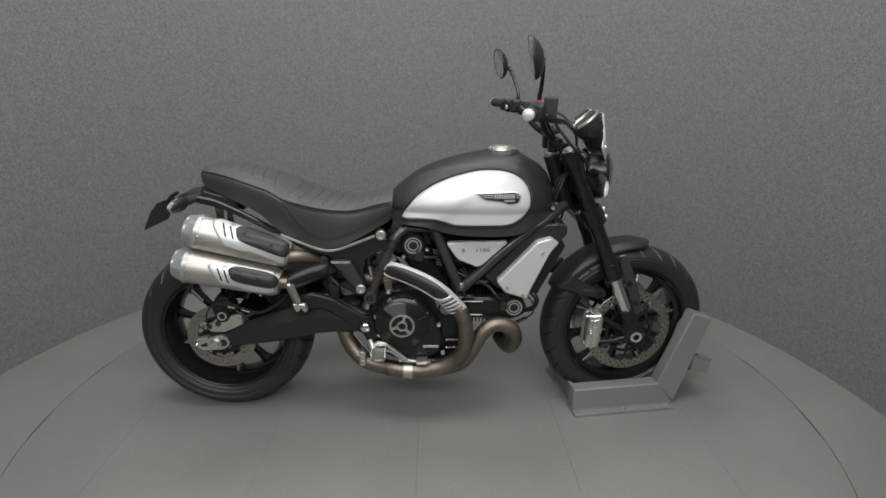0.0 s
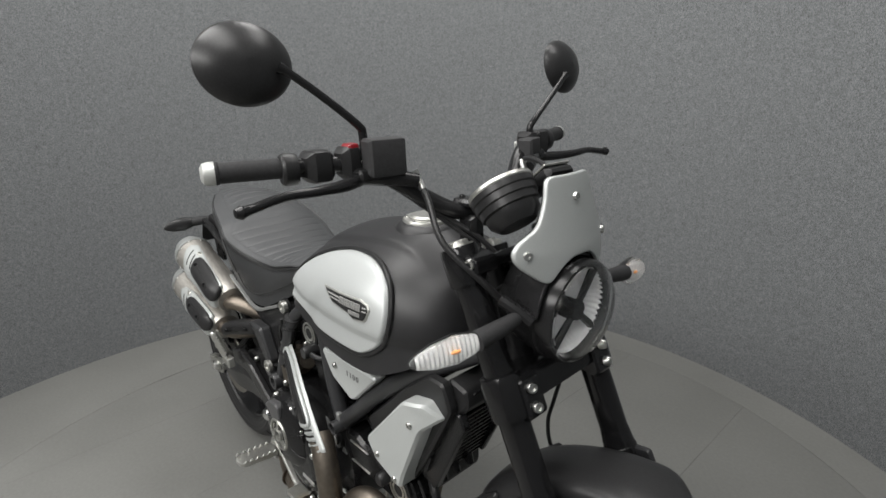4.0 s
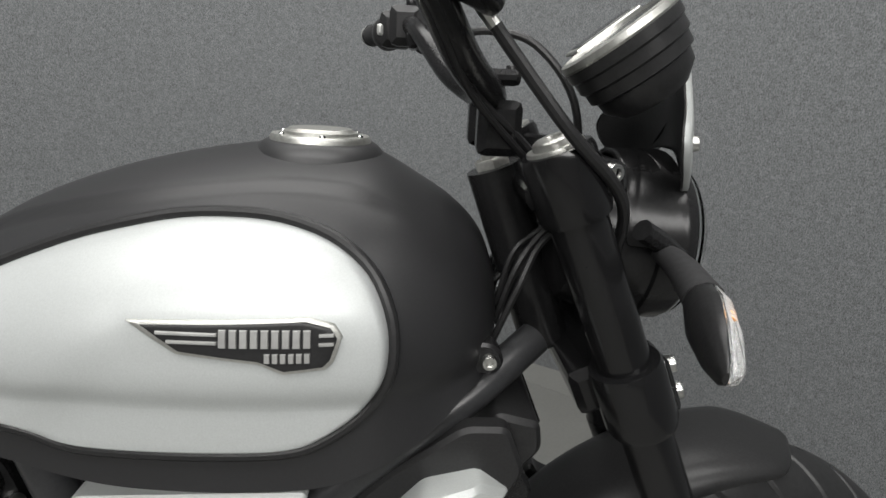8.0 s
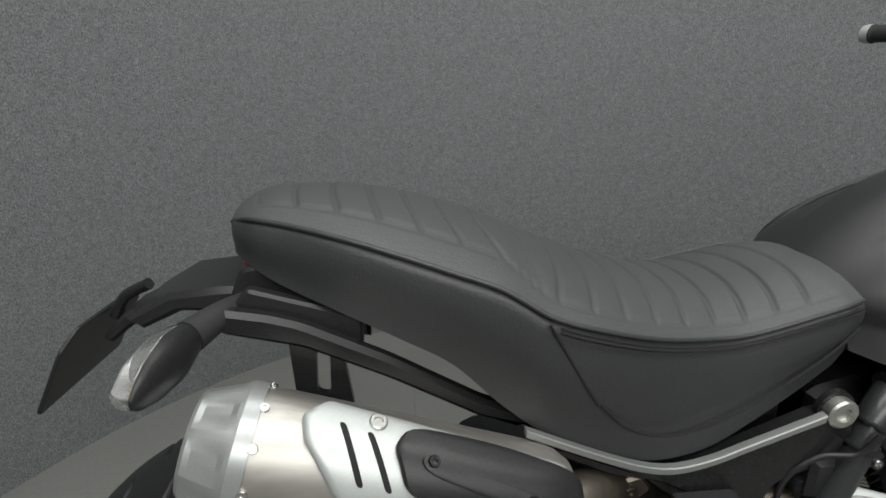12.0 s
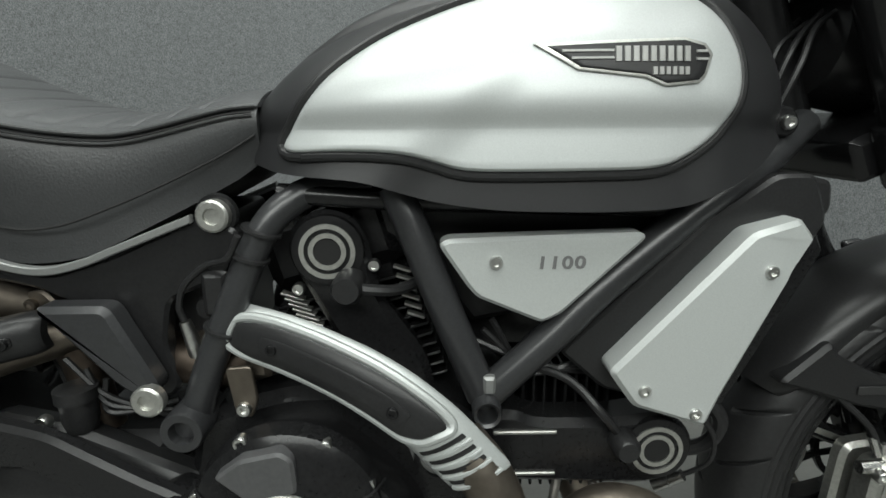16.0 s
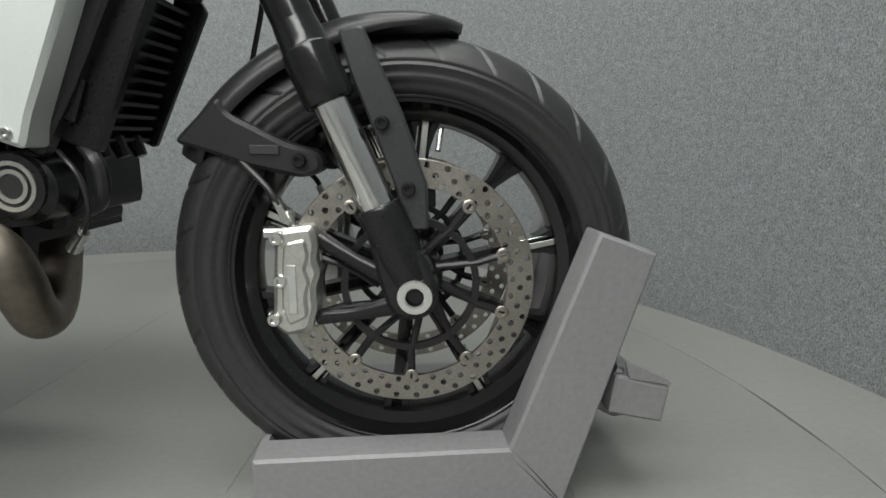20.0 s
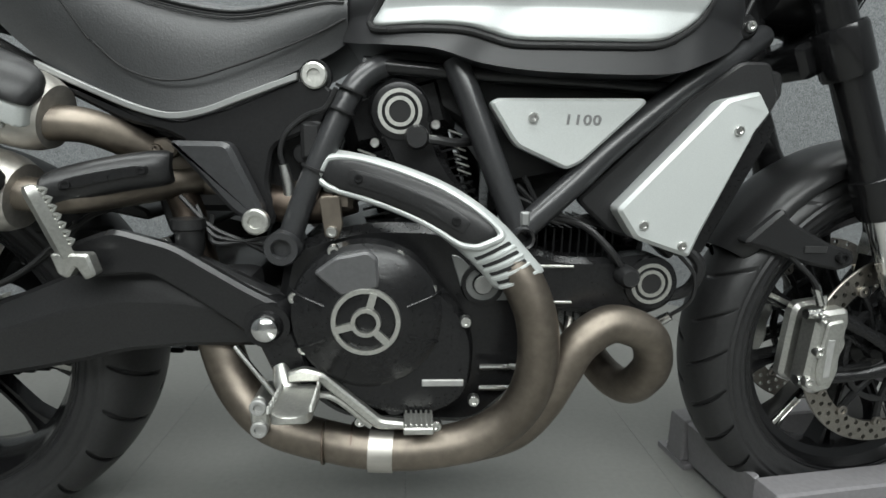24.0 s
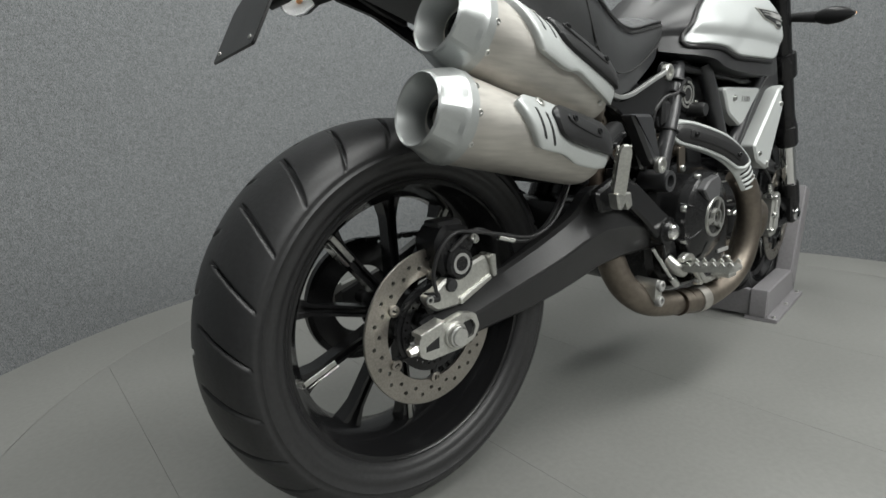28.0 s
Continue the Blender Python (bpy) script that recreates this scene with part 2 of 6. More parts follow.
def box(cx, cy, cz, sx, sy, sz, bevel=0.003, matrix=None):
    bm = prism([(-sx / 2, -sz / 2), (sx / 2, -sz / 2), (sx / 2, sz / 2), (-sx / 2, sz / 2)], -sy / 2, sy / 2, bevel, r=bevel, k=2)
    if matrix is not None:
        bm.transform(matrix)
    bm.transform(Matrix.Translation((cx, cy, cz)))
    return bm


def shell(outline, place, height, edge=0.006, rings=(0.92, 0.75, 0.5, 0.25), base=-0.002, r=0.0, bulge=0.0):
    """A raised panel: outline in (u, v), mapped by place(u, v, h); its rim rises from base to height."""
    o = rounded(outline, r) if r else list(outline)
    cu, cv = (sum(p[i] for p in o) / len(o) for i in (0, 1))
    s = inset(o, edge)
    mid = inset(o, edge * 0.3)
    loops = [[place(u, v, base) for u, v in o], [place(u, v, height * 0.6) for u, v in o], [place(u, v, height * 0.92) for u, v in mid], [place(u, v, height) for u, v in s]]
    for f in rings:
        loops.append([place(cu + (u - cu) * f, cv + (v - cv) * f, height + bulge * (1 - f * f)) for u, v in s])
    bm = skin(bmesh.new(), loops, caps=False)
    bm.verts.ensure_lookup_table()
    top = [bm.verts[i] for i in range(len(bm.verts) - len(o), len(bm.verts))]
    c = bm.verts.new(place(cu, cv, height + bulge))
    for i in range(len(top)):
        bm.faces.new((top[i], top[(i + 1) % len(top)], c))
    return bm


def mirrored(ob, parent=None):
    """The same part on the other side of the bike's mid plane."""
    mesh = ob.data.copy()
    mesh.transform(Matrix.Diagonal((1, -1, 1, 1)))
    mesh.flip_normals()
    twin = new(ob.name.split(".")[0], mesh)
    twin.parent = parent or ob.parent
    if "label" in ob:
        twin["label"] = ob["label"]
    return twin


_bolt_meshes = {}


def bolt(pos, axis, r, parent, mat=None, name="bolt", tall=0.7):
    """A socket-head bolt with a recessed hexagon."""
    mat = mat or ZINC
    key = (round(r, 4), mat.name, tall)
    if key not in _bolt_meshes:
        h = r * tall
        bm = lathe([(r, -h), (r, h * 0.7), (r * 0.86, h), (r * 0.52, h), (r * 0.5, h * 0.35), (0.0005, h * 0.3)], n=18)
        ob = part(name, bm, mat)
        _bolt_meshes[key] = ob.data
        bpy.data.objects.remove(ob)
    ob = new(name, _bolt_meshes[key])
    ob.parent = parent
    ob.matrix_basis = frame_of(pos, axis)
    return ob


def interp(table, x, col):
    return float(np.interp(x, [row[0] for row in table], [row[col] for row in table]))


def smooth_table(table, x, col):
    """Smooth interpolation of a table by its first column."""
    xs = [row[0] for row in table]
    ys = [row[col] for row in table]
    x = min(max(x, xs[0]), xs[-1])
    i = min(max(int(np.searchsorted(xs, x)) - 1, 0), len(xs) - 2)
    h = xs[i + 1] - xs[i]
    t = (x - xs[i]) / h

    def slope(j):
        if j == 0 or j == len(xs) - 1:
            k = min(j, len(xs) - 2)
            return (ys[k + 1] - ys[k]) / (xs[k + 1] - xs[k])
        return (ys[j + 1] - ys[j - 1]) / (xs[j + 1] - xs[j - 1])

    a, b = slope(i) * h, slope(i + 1) * h
    return ys[i] + a * t + (3 * (ys[i + 1] - ys[i]) - 2 * a - b) * t * t + (a + b - 2 * (ys[i + 1] - ys[i])) * t ** 3


def ease(v):
    v = min(max(v, 0.0), 1.0)
    return v * v * (3 - 2 * v)


# ---- the studio ----
WALL_X, WALL_Y, WALL_R, WALL_H = -0.066, -0.21, 1.802, 2.75


def curved_wall():
    bm, rings = bmesh.new(), []
    for k in range(97):
        a = radians(-42 + 264 * k / 96)
        c, s = math.cos(a), math.sin(a)
        rings.append([Vector((WALL_X + r * c, WALL_Y + r * s, z)) for r, z in ((WALL_R, -0.03), (WALL_R, WALL_H), (WALL_R + 0.06, WALL_H), (WALL_R + 0.06, -0.03))])
    return skin(bm, rings)


wall = part("wall_curved", curved_wall(), FELT, sharp=60)
tagged(wall, "curved studio wall lined with mottled grey felt carpet", "wall", kind="structure")

floor = part("floor", lathe([(1.446, -0.03), (1.446, -0.001), (1.449, 0.0), (5.2, 0.0), (5.2, -0.03)], n=128, close=True), FLOOR, sharp=60)
tagged(floor, "grey painted studio floor around the turntable", "floor", kind="structure")
sub = part("floor_base", lathe([(0.0, -0.05), (5.2, -0.05), (5.2, -0.031), (0.001, -0.031)], n=64), DARK)
tagged(sub, "dark base beneath the floor boards", "floor", kind="structure")

turntable = tagged(new("turntable_floor"), "round turntable floor of grey painted boards", "floor", kind="structure")
SEAMS = [-1.442, -1.08, -0.56, -0.04, 0.475, 0.98, 1.442]
GAP = 0.0001
for x0, x1 in zip(SEAMS, SEAMS[1:]):
    xs = np.linspace(x0 + GAP, x1 - GAP, 14)
    R = 1.4435
    far = [(x, math.sqrt(max(R * R - x * x, 0))) for x in xs]
    rim = far + [(x, -y) for x, y in reversed(far)]
    rim = [p for i, p in enumerate(rim) if (Vector(p) - Vector(rim[i - 1])).length > 1e-4]
    low = inset(rim, 0.0004)
    bm = skin(bmesh.new(), [[Vector((x, y, z)) for x, y in ring] for ring, z in ((rim, -0.03), (rim, -0.001), (low, 0.0))])
    part("board", bm, FLOOR, turntable, sharp=30)

# Unseen walls and ceiling, added to close the room and return light.
for name, m in (("wall_back", (0, -5.0, 1.5, 10.4, 0.1, 3.2)), ("wall_far", (0, 5.0, 1.5, 10.4, 0.1, 3.2)), ("wall_east", (5.15, 0, 1.5, 0.1, 9.9, 3.2)), ("wall_west", (-5.15, 0, 1.5, 0.1, 9.9, 3.2))):
    tagged(part(name, box(*m, bevel=0.01), PLASTER), "plain pale studio wall, unseen, closing the room", "wall", kind="structure")
tagged(part("ceiling", box(0, 0, 3.15, 10.4, 10.1, 0.1, bevel=0.01), PLASTER), "plain pale studio ceiling, unseen, closing the room", "ceiling", kind="structure")

# ---- the motorcycle ----
bike = empty("motorcycle", "black and silver roadster motorcycle standing in a grey wheel chock", "motorcycle")
FRONT, REAR = (0.757, 0.0, 0.322), (-0.757, 0.0, 0.315)


def tyre_mesh(radius, width, rim, grooves, phase, lean, n=1200):
    """A tyre with curved tread grooves, a shoulder line and ribbed sidewalls."""
    half, side = width / 2, radius - rim
    prof = []
    wall = [1.30 + 0.83 * k / 16 for k in range(17)]
    for a in [-w for w in reversed(wall)] + [-1.30 + 2.60 * k / 26 for k in range(1, 26)] + wall:
        y = half * math.sin(a) * (1.0 if abs(a) < 1.57 else 0.98)
        r = rim + side * (0.42 + 0.58 * math.cos(a)) if abs(a) < 1.57 else rim + side * (0.42 + 0.75 * math.cos(a))
        # a moulded line at the edge of the tread, and two fine ribs beside the rim
        dent = 0.0022 * math.exp(-((abs(a) - 1.47) / 0.05) ** 2) - 0.0020 * math.exp(-((abs(a) - 1.70) / 0.05) ** 2) - 0.0018 * math.exp(-((abs(a) - 1.95) / 0.05) ** 2)
        prof.append((r - dent * math.cos(min(abs(a), 1.57)), y - math.copysign(dent, y) * math.sin(min(abs(a), 1.57)), a))
    prof += [(rim - 0.004, half * 0.72, 9), (rim - 0.006, 0.0, 9), (rim - 0.004, -half * 0.72, 9)]
    rings = []
    for i in range(n):
        ang = 2 * math.pi * i / n
        ring = []
        for r, y, a in prof:
            d, turn = 0.0, 0.0
            if a != 9 and abs(a) > 0.10:
                turn = lean * 0.11 * (min(abs(a), 1.5) - 0.1) ** 1.25
                f = ((ang + phase + (math.pi / grooves if a > 0 else 0)) * grooves / (2 * math.pi)) % 1.0
                w = abs(f - 0.5) * 2 * math.pi / grooves * radius
                depth = 0.0075 * ease((1.38 - abs(a)) / 0.25)
                if abs(a) < 1.38 and w < 0.0030:
                    d = depth
                elif abs(a) < 1.38 and w < 0.0046:
                    d = depth * 0.12
            ring.append(Vector(((r - d) * math.cos(ang + turn), y * (1 - d * 0.5), (r - d) * math.sin(ang + turn))))
        rings.append(ring)
    return skin(bmesh.new(), rings, close=True)


def drilled_ring(r0, r1, y0, y1, count, rows, hole):
    """A flat ring drilled right through in staggered rows."""
    bm = bmesh.new()
    step, dr = 2 * math.pi / count, (r1 - r0) / rows
    for i in range(count):
        for j in range(rows):
            a0, ra, rb = i * step, r0 + j * dr, r0 + (j + 1) * dr
            am, rm = a0 + step / 2, (ra + rb) / 2
            drilled = (i + j) % 2 == 0 and (rows < 4 or 0 < j < rows - 1)
            edge = [(a0, ra), (am, ra), (a0 + step, ra), (a0 + step, rm), (a0 + step, rb), (am, rb), (a0, rb), (a0, rm)]
            xy = [(r * math.cos(a), r * math.sin(a)) for a, r in edge]
            cx, cy = rm * math.cos(am), rm * math.sin(am)
            if not drilled:
                for y in (y0, y1):
                    bm.faces.new([bm.verts.new((x, y, z)) for x, z in xy])
                continue
            circ = []
            for x, z in xy:
                d = Vector((x - cx, z - cy)).normalized() * hole
                circ.append((cx + d.x, cy + d.y))
            tube = []
            for y in (y0, y1):
                a = [bm.verts.new((x, y, z)) for x, z in xy]
                b = [bm.verts.new((x, y, z)) for x, z in circ]
                tube.append(b)
                for k in range(8):
                    bm.faces.new((a[k], a[(k + 1) % 8], b[(k + 1) % 8], b[k]))
            for k in range(8):
                bm.faces.new((tube[0][k], tube[0][(k + 1) % 8], tube[1][(k + 1) % 8], tube[1][k]))
    bmesh.ops.remove_doubles(bm, verts=bm.verts, dist=1e-5)
    for r in (r0, r1):
        rows_ = [[bm.verts.new((r * math.cos(i * step), y, r * math.sin(i * step))) for i in range(count)] for y in (y0, y1)]
        for i in range(count):
            k = (i + 1) % count
            bm.faces.new((rows_[0][i], rows_[0][k], rows_[1][k], rows_[1][i]))
    return bm


def spoke_mesh(r0, r1, w0, w1, depth):
    """A cast spoke with a raised rib along each edge and a hollow between."""
    rings = []
    for k in range(9):
        t = k / 8
        r = r0 + (r1 - r0) * t
        w = w0 + (w1 - w0) * t + (0.022 * max(0, t - 0.8) / 0.2) ** 1.0 * 0.6
        d = depth * (1 - 0.25 * math.sin(math.pi * t))
        rings.append([Vector((r, y, z)) for y, z in ((-d, -w), (-d, -w * 0.45), (-d * 0.45, -w * 0.35), (-d * 0.45, w * 0.35), (-d, w * 0.45), (-d, w), (d, w), (d, w * 0.45), (d * 0.45, w * 0.35), (d * 0.45, -w * 0.35), (d, -w * 0.45), (d, -w))])
    return skin(bmesh.new(), rings)


def wheel(name, center, radius, width, rim, rim_half, grooves, phase, spin, label):
    place = Matrix.Translation(center)
    turn = Matrix.Rotation(radians(90), 4, "X")
    prof = [(rim + 0.006, rim_half), (rim + 0.006, rim_half - 0.006), (rim - 0.006, rim_half - 0.014), (rim - 0.018, rim_half * 0.55), (rim - 0.020, 0.0), (rim - 0.018, -rim_half * 0.55), (rim - 0.006, -rim_half + 0.014), (rim + 0.006, -rim_half + 0.006), (rim + 0.006, -rim_half), (rim - 0.010, -rim_half), (rim - 0.018, -rim_half + 0.016), (rim - 0.032, -rim_half * 0.5), (rim - 0.036, 0.0), (rim - 0.032, rim_half * 0.5), (rim - 0.018, rim_half - 0.016), (rim - 0.010, rim_half)]
    body = part(name, lathe(prof, center, (0, 1, 0), n=96, close=True), RIMPAINT, bike, label, sharp=30)
    part("tyre", tyre_mesh(radius, width, rim, grooves, phase, 1 if rim < 0.235 else -1), RUBBER, body, "worn black road tyre with curved tread grooves", sharp=50, matrix=place)
    part("hub", lathe([(0.0, -0.06), (0.022, -0.06), (0.026, -0.05), (0.042, -0.045), (0.046, -0.02), (0.046, 0.02), (0.042, 0.045), (0.026, 0.05), (0.022, 0.06), (0.0, 0.06)], center, (0, 1, 0), n=36), SATIN, body)
    mesh = None
    for k in range(10):
        m = place @ Matrix.Rotation(radians(-(spin + 36 * k)), 4, "Y")
        if mesh is None:
            ob = part("spoke", spoke_mesh(0.038, rim - 0.026, 0.0085, 0.0090, 0.016), RIMPAINT, body, sharp=30)
            mesh = ob.data
        else:
            ob = new("spoke", mesh)
            ob.parent = body
        ob.matrix_basis = m
        edge = part("machined_edge", box(rim - 0.066, 0, 0, 0.060, 0.0300, 0.0030, bevel=0.001), ZINC, body, "bright machined spoke edge") if k % 2 == 0 else None
        if edge:
            edge.matrix_basis = m @ Matrix.Translation((0, 0, 0.0098))
            facing = part("machined_face", box(rim - 0.060, -0.0158, 0, 0.066, 0.0016, 0.0085, bevel=0.0006), ALU, body, "bright machined spoke face")
            facing.matrix_basis = m
    part("rim_line", lathe([(rim - 0.001, -rim_half - 0.0012), (rim - 0.004, -rim_half - 0.0015), (rim - 0.007, -rim_half + 0.001)], center, (0, 1, 0), n=96, close=True), CAST, body)
    return body


# the front wheel stands turned a little to the left in its chock
STEER = 6.0
STEERED = Matrix.Translation((0.753, -0.132, 0)) @ Matrix.Rotation(radians(STEER), 4, "Z") @ Matrix.Translation((-0.757, 0.128, 0))
front_wheel = wheel("front_wheel", FRONT, 0.3165, 0.118, 0.2400, 0.046, 26, 0.0, 12, "black ten-spoke front wheel")
front_wheel.matrix_basis = STEERED
rear_wheel = wheel("rear_wheel", REAR, 0.317, 0.186, 0.2280, 0.072, 24, 0.05, 57, "black ten-spoke rear wheel")
part("valve", sweep([(0.80, -0.01, 0.52), (0.795, -0.02, 0.49)], 0.004, n=8), ZINC, front_wheel)


def disc(parent, center, y, r0, r1, count, rows, hole, carriers, carrier_r, label):
    c = (center[0], y, center[2])
    at = Matrix.Translation(c)
    d = part("brake_disc", drilled_ring(r0, r1, -0.0025, 0.0025, count, rows, hole), DISC, parent, label, sharp=30, matrix=at)
    part("disc_edge", lathe([(r1, -0.0022), (r1 + 0.0012, -0.001), (r1 + 0.0012, 0.001), (r1, 0.0022)], c, (0, 1, 0), n=90, close=True), DISC, parent)
    part("disc_carrier", lathe([(carrier_r, -0.004), (carrier_r + 0.009, -0.004), (carrier_r + 0.009, 0.004), (carrier_r, 0.004)], c, (0, 1, 0), n=60, close=True), SATIN, parent, "black disc carrier")
    for k in range(carriers):
        a = 2 * math.pi * (k + 0.5) / carriers
        u = Vector((math.cos(a), 0, math.sin(a)))
        q = Vector(c)
        part("carrier_arm", sweep([q + u * (carrier_r + 0.01), q + u * (r0 + 0.003)], 0.0055, n=8), SATIN, parent)
        bolt(tuple(q + u * (r0 - 0.001) + Vector((0, -0.004, 0))), (0, -1, 0), 0.0090, parent, DISC, name="bobbin", tall=0.3)
        b = a + math.pi / carriers
        v = Vector((math.cos(b), 0, math.sin(b)))
        part("carrier_web", sweep([q + u * (carrier_r + 0.012), q + v * (0.040)], 0.005, n=8), SATIN, parent)
    return d


disc(front_wheel, FRONT, -0.074, 0.126, 0.160, 72, 3, 0.0042, 10, 0.080, "drilled steel front brake disc")
disc(front_wheel, FRONT, 0.074, 0.126, 0.160, 72, 3, 0.0042, 10, 0.080, "drilled steel front brake disc")
disc(rear_wheel, REAR, -0.098, 0.0845, 0.1225, 40, 4, 0.0034, 6, 0.060, "drilled steel rear brake disc")
part("sensor_ring", drilled_ring(0.050, 0.062, -0.001, 0.001, 60, 1, 0.0022), SATIN, rear_wheel, matrix=Matrix.Translation((REAR[0], -0.104, REAR[2])))


def sprocket():
    o = []
    for k in range(41 * 4):
        a = 2 * math.pi * k / (41 * 4)
        r = 0.104 + (0.006 if k % 4 in (0, 1) else 0.0)
        o.append((r * math.cos(a), r * math.sin(a)))
    inner = [(0.062 * math.cos(2 * math.pi * k / 164), 0.062 * math.sin(2 * math.pi * k / 164)) for k in range(164)]
    return skin(bmesh.new(), [[Vector((x, y, z)) for x, z in ring] for ring, y in ((inner, -0.004), (o, -0.004), (o, 0.004), (inner, 0.004))], close=True)


part("sprocket", sprocket(), SATIN, rear_wheel, "black rear chain sprocket", matrix=Matrix.Translation((REAR[0], 0.108, REAR[2])))

# chain: upper and lower run with links
chain_at = []
for k in range(22):
    t = k / 21
    chain_at.append((REAR[0] + t * 0.56, REAR[2] + 0.107 - t * 0.02))
    chain_at.append((REAR[0] + t * 0.56, REAR[2] - 0.107 + t * 0.08))
for k in range(26):
    a = math.pi / 2 + math.pi * k / 25
    chain_at.append((REAR[0] + 0.107 * math.cos(a), REAR[2] + 0.107 * math.sin(a)))
link_mesh = None
for x, z in chain_at:
    if link_mesh is None:
        ob = part("chain_link", prism([(-0.012, -0.005), (0.012, -0.005), (0.012, 0.005), (-0.012, 0.005)], -0.007, 0.007, 0.001, r=0.004, k=2), CAST, bike)
        link_mesh = ob.data
    else:
        ob = new("chain_link", link_mesh)
        ob.parent = bike
    a = math.atan2(z - REAR[2], x - REAR[0])
    ob.matrix_basis = Matrix.Translation((x, 0.108, z)) @ Matrix.Rotation(-(a + math.pi / 2) if x <= REAR[0] else 0.04, 4, "Y")

# axles
part("front_axle", lathe([(0.011, -0.137), (0.014, -0.138), (0.021, -0.137), (0.0225, -0.132), (0.0225, -0.118), (0.0, -0.118)], (FRONT[0], 0, FRONT[2]), (0, 1, 0), n=32, caps=False), CHROME, bike, "bright hollow front axle end")
part("front_axle_bar", lathe([(0.0, -0.117), (0.012, -0.117), (0.012, 0.13), (0.0, 0.13)], (FRONT[0], 0, FRONT[2]), (0, 1, 0), n=20), CAST, bike)
part("rear_axle", lathe([(0.0, -0.15), (0.012, -0.15), (0.012, 0.15), (0.0, 0.15)], (REAR[0], 0, REAR[2] + 0.003), (0, 1, 0), n=20), CAST, bike)

# ---- tank ----
# x, top, bottom, half width
TANK = [(-0.128, 0.842, 0.768, 0.092), (-0.10, 0.868, 0.762, 0.122), (-0.07, 0.890, 0.759, 0.142), (-0.01, 0.922, 0.754, 0.161), (0.05, 0.945, 0.738, 0.172), (0.11, 0.962, 0.730, 0.182), (0.17, 0.974, 0.728, 0.187), (0.23, 0.981, 0.728, 0.188), (0.29, 0.979, 0.732, 0.184), (0.33, 0.968, 0.746, 0.173), (0.37, 0.948, 0.764, 0.152), (0.40, 0.925, 0.785, 0.128), (0.42, 0.900, 0.79, 0.098), (0.433, 0.868, 0.80, 0.06)]
CREASE = 0.798


def tank_half(x, z):
    """Half width, with the shallow fan-shaped hollow round the badge."""
    hollow = 0.0045 * ease(min(0.882 - z, 0.75 * (x - 0.125 + 1.04 * (0.874 - z))) / 0.045) * ease((0.335 - x) / 0.05)
    return tank_form(x, z) - hollow


def tank_form(x, z):
    top, bot, w = (smooth_table(TANK, x, c) for c in (1, 2, 3))
    zc = min(CREASE, bot + 0.5 * (top - bot))
    if z >= zc:
        t = min((z - zc) / max(top - zc, 1e-4), 1.0)
        return w * (1 - t ** 2.3) ** 0.62 + 0.0001 - 0.006 * math.exp(-((z - zc) / 0.014) ** 2)
    t = (zc - z) / max(zc - bot, 1e-4)
    return w - 0.006 + (0.009 + 0.007 * ease((0.03 - x) / 0.12)) * t


def tank_mesh():
    rings = []
    for i in range(90):
        x = -0.128 + 0.561 * i / 89
        top, bot = smooth_table(TANK, x, 1), smooth_table(TANK, x, 2)
        half = []
        zc = min(CREASE, bot + 0.5 * (top - bot))
        for z in [bot + (zc - bot) * k / 6 for k in range(6)] + [zc + (top - zc) * (1 - (1 - k / 63) ** 1.7) for k in range(64)]:
            y = tank_half(x, z)
            # a flat raised strip runs along the top
            edge = 0.060 + 0.035 * ease((x + 0.10) / 0.25)
            half.append((y, z - 0.004 + 0.007 * ease((edge - y) / 0.010) * ease((x + 0.10) / 0.08) * ease((0.36 - x) / 0.06)))
        ring = [Vector((x, -y, z)) for y, z in half] + [Vector((x, y, z)) for y, z in reversed(half[:-1])]
        rings.append(ring)
    return skin(bmesh.new(), rings)


tank = part("fuel_tank", tank_mesh(), TANKBLACK, bike, "matt black teardrop fuel tank", sharp=40)
SIDE = [(-0.095, 0.774), (-0.073, 0.808), (-0.042, 0.848), (0.012, 0.884), (0.085, 0.913), (0.165, 0.932), (0.235, 0.934), (0.285, 0.922), (0.318, 0.898), (0.334, 0.862), (0.334, 0.825), (0.318, 0.795), (0.292, 0.775), (0.262, 0.761), (0.17, 0.7595), (0.085, 0.759), (0.058, 0.768), (0.028, 0.776), (-0.03, 0.778)]


def on_tank(u, v, h):
    return Vector((u, -(tank_half(u, v) + h), v))


def dense(outline, step):
    out = []
    for a, b in zip(outline, outline[1:] + outline[:1]):
        k = max(1, int((Vector(b) - Vector(a)).length / step))
        out += [(a[0] + (b[0] - a[0]) * i / k, a[1] + (b[1] - a[1]) * i / k) for i in range(k)]
    return out


panel_outline = dense(rounded(SIDE, 0.03), 0.008)
seal_path = [on_tank(u, v, 0.001) for u, v in inset(panel_outline, -0.003)]
seal = part("tank_panel_seal", sweep(seal_path + seal_path[:1], 0.0052, n=10, steps=1), PLASTIC, tank)
mirrored(seal)


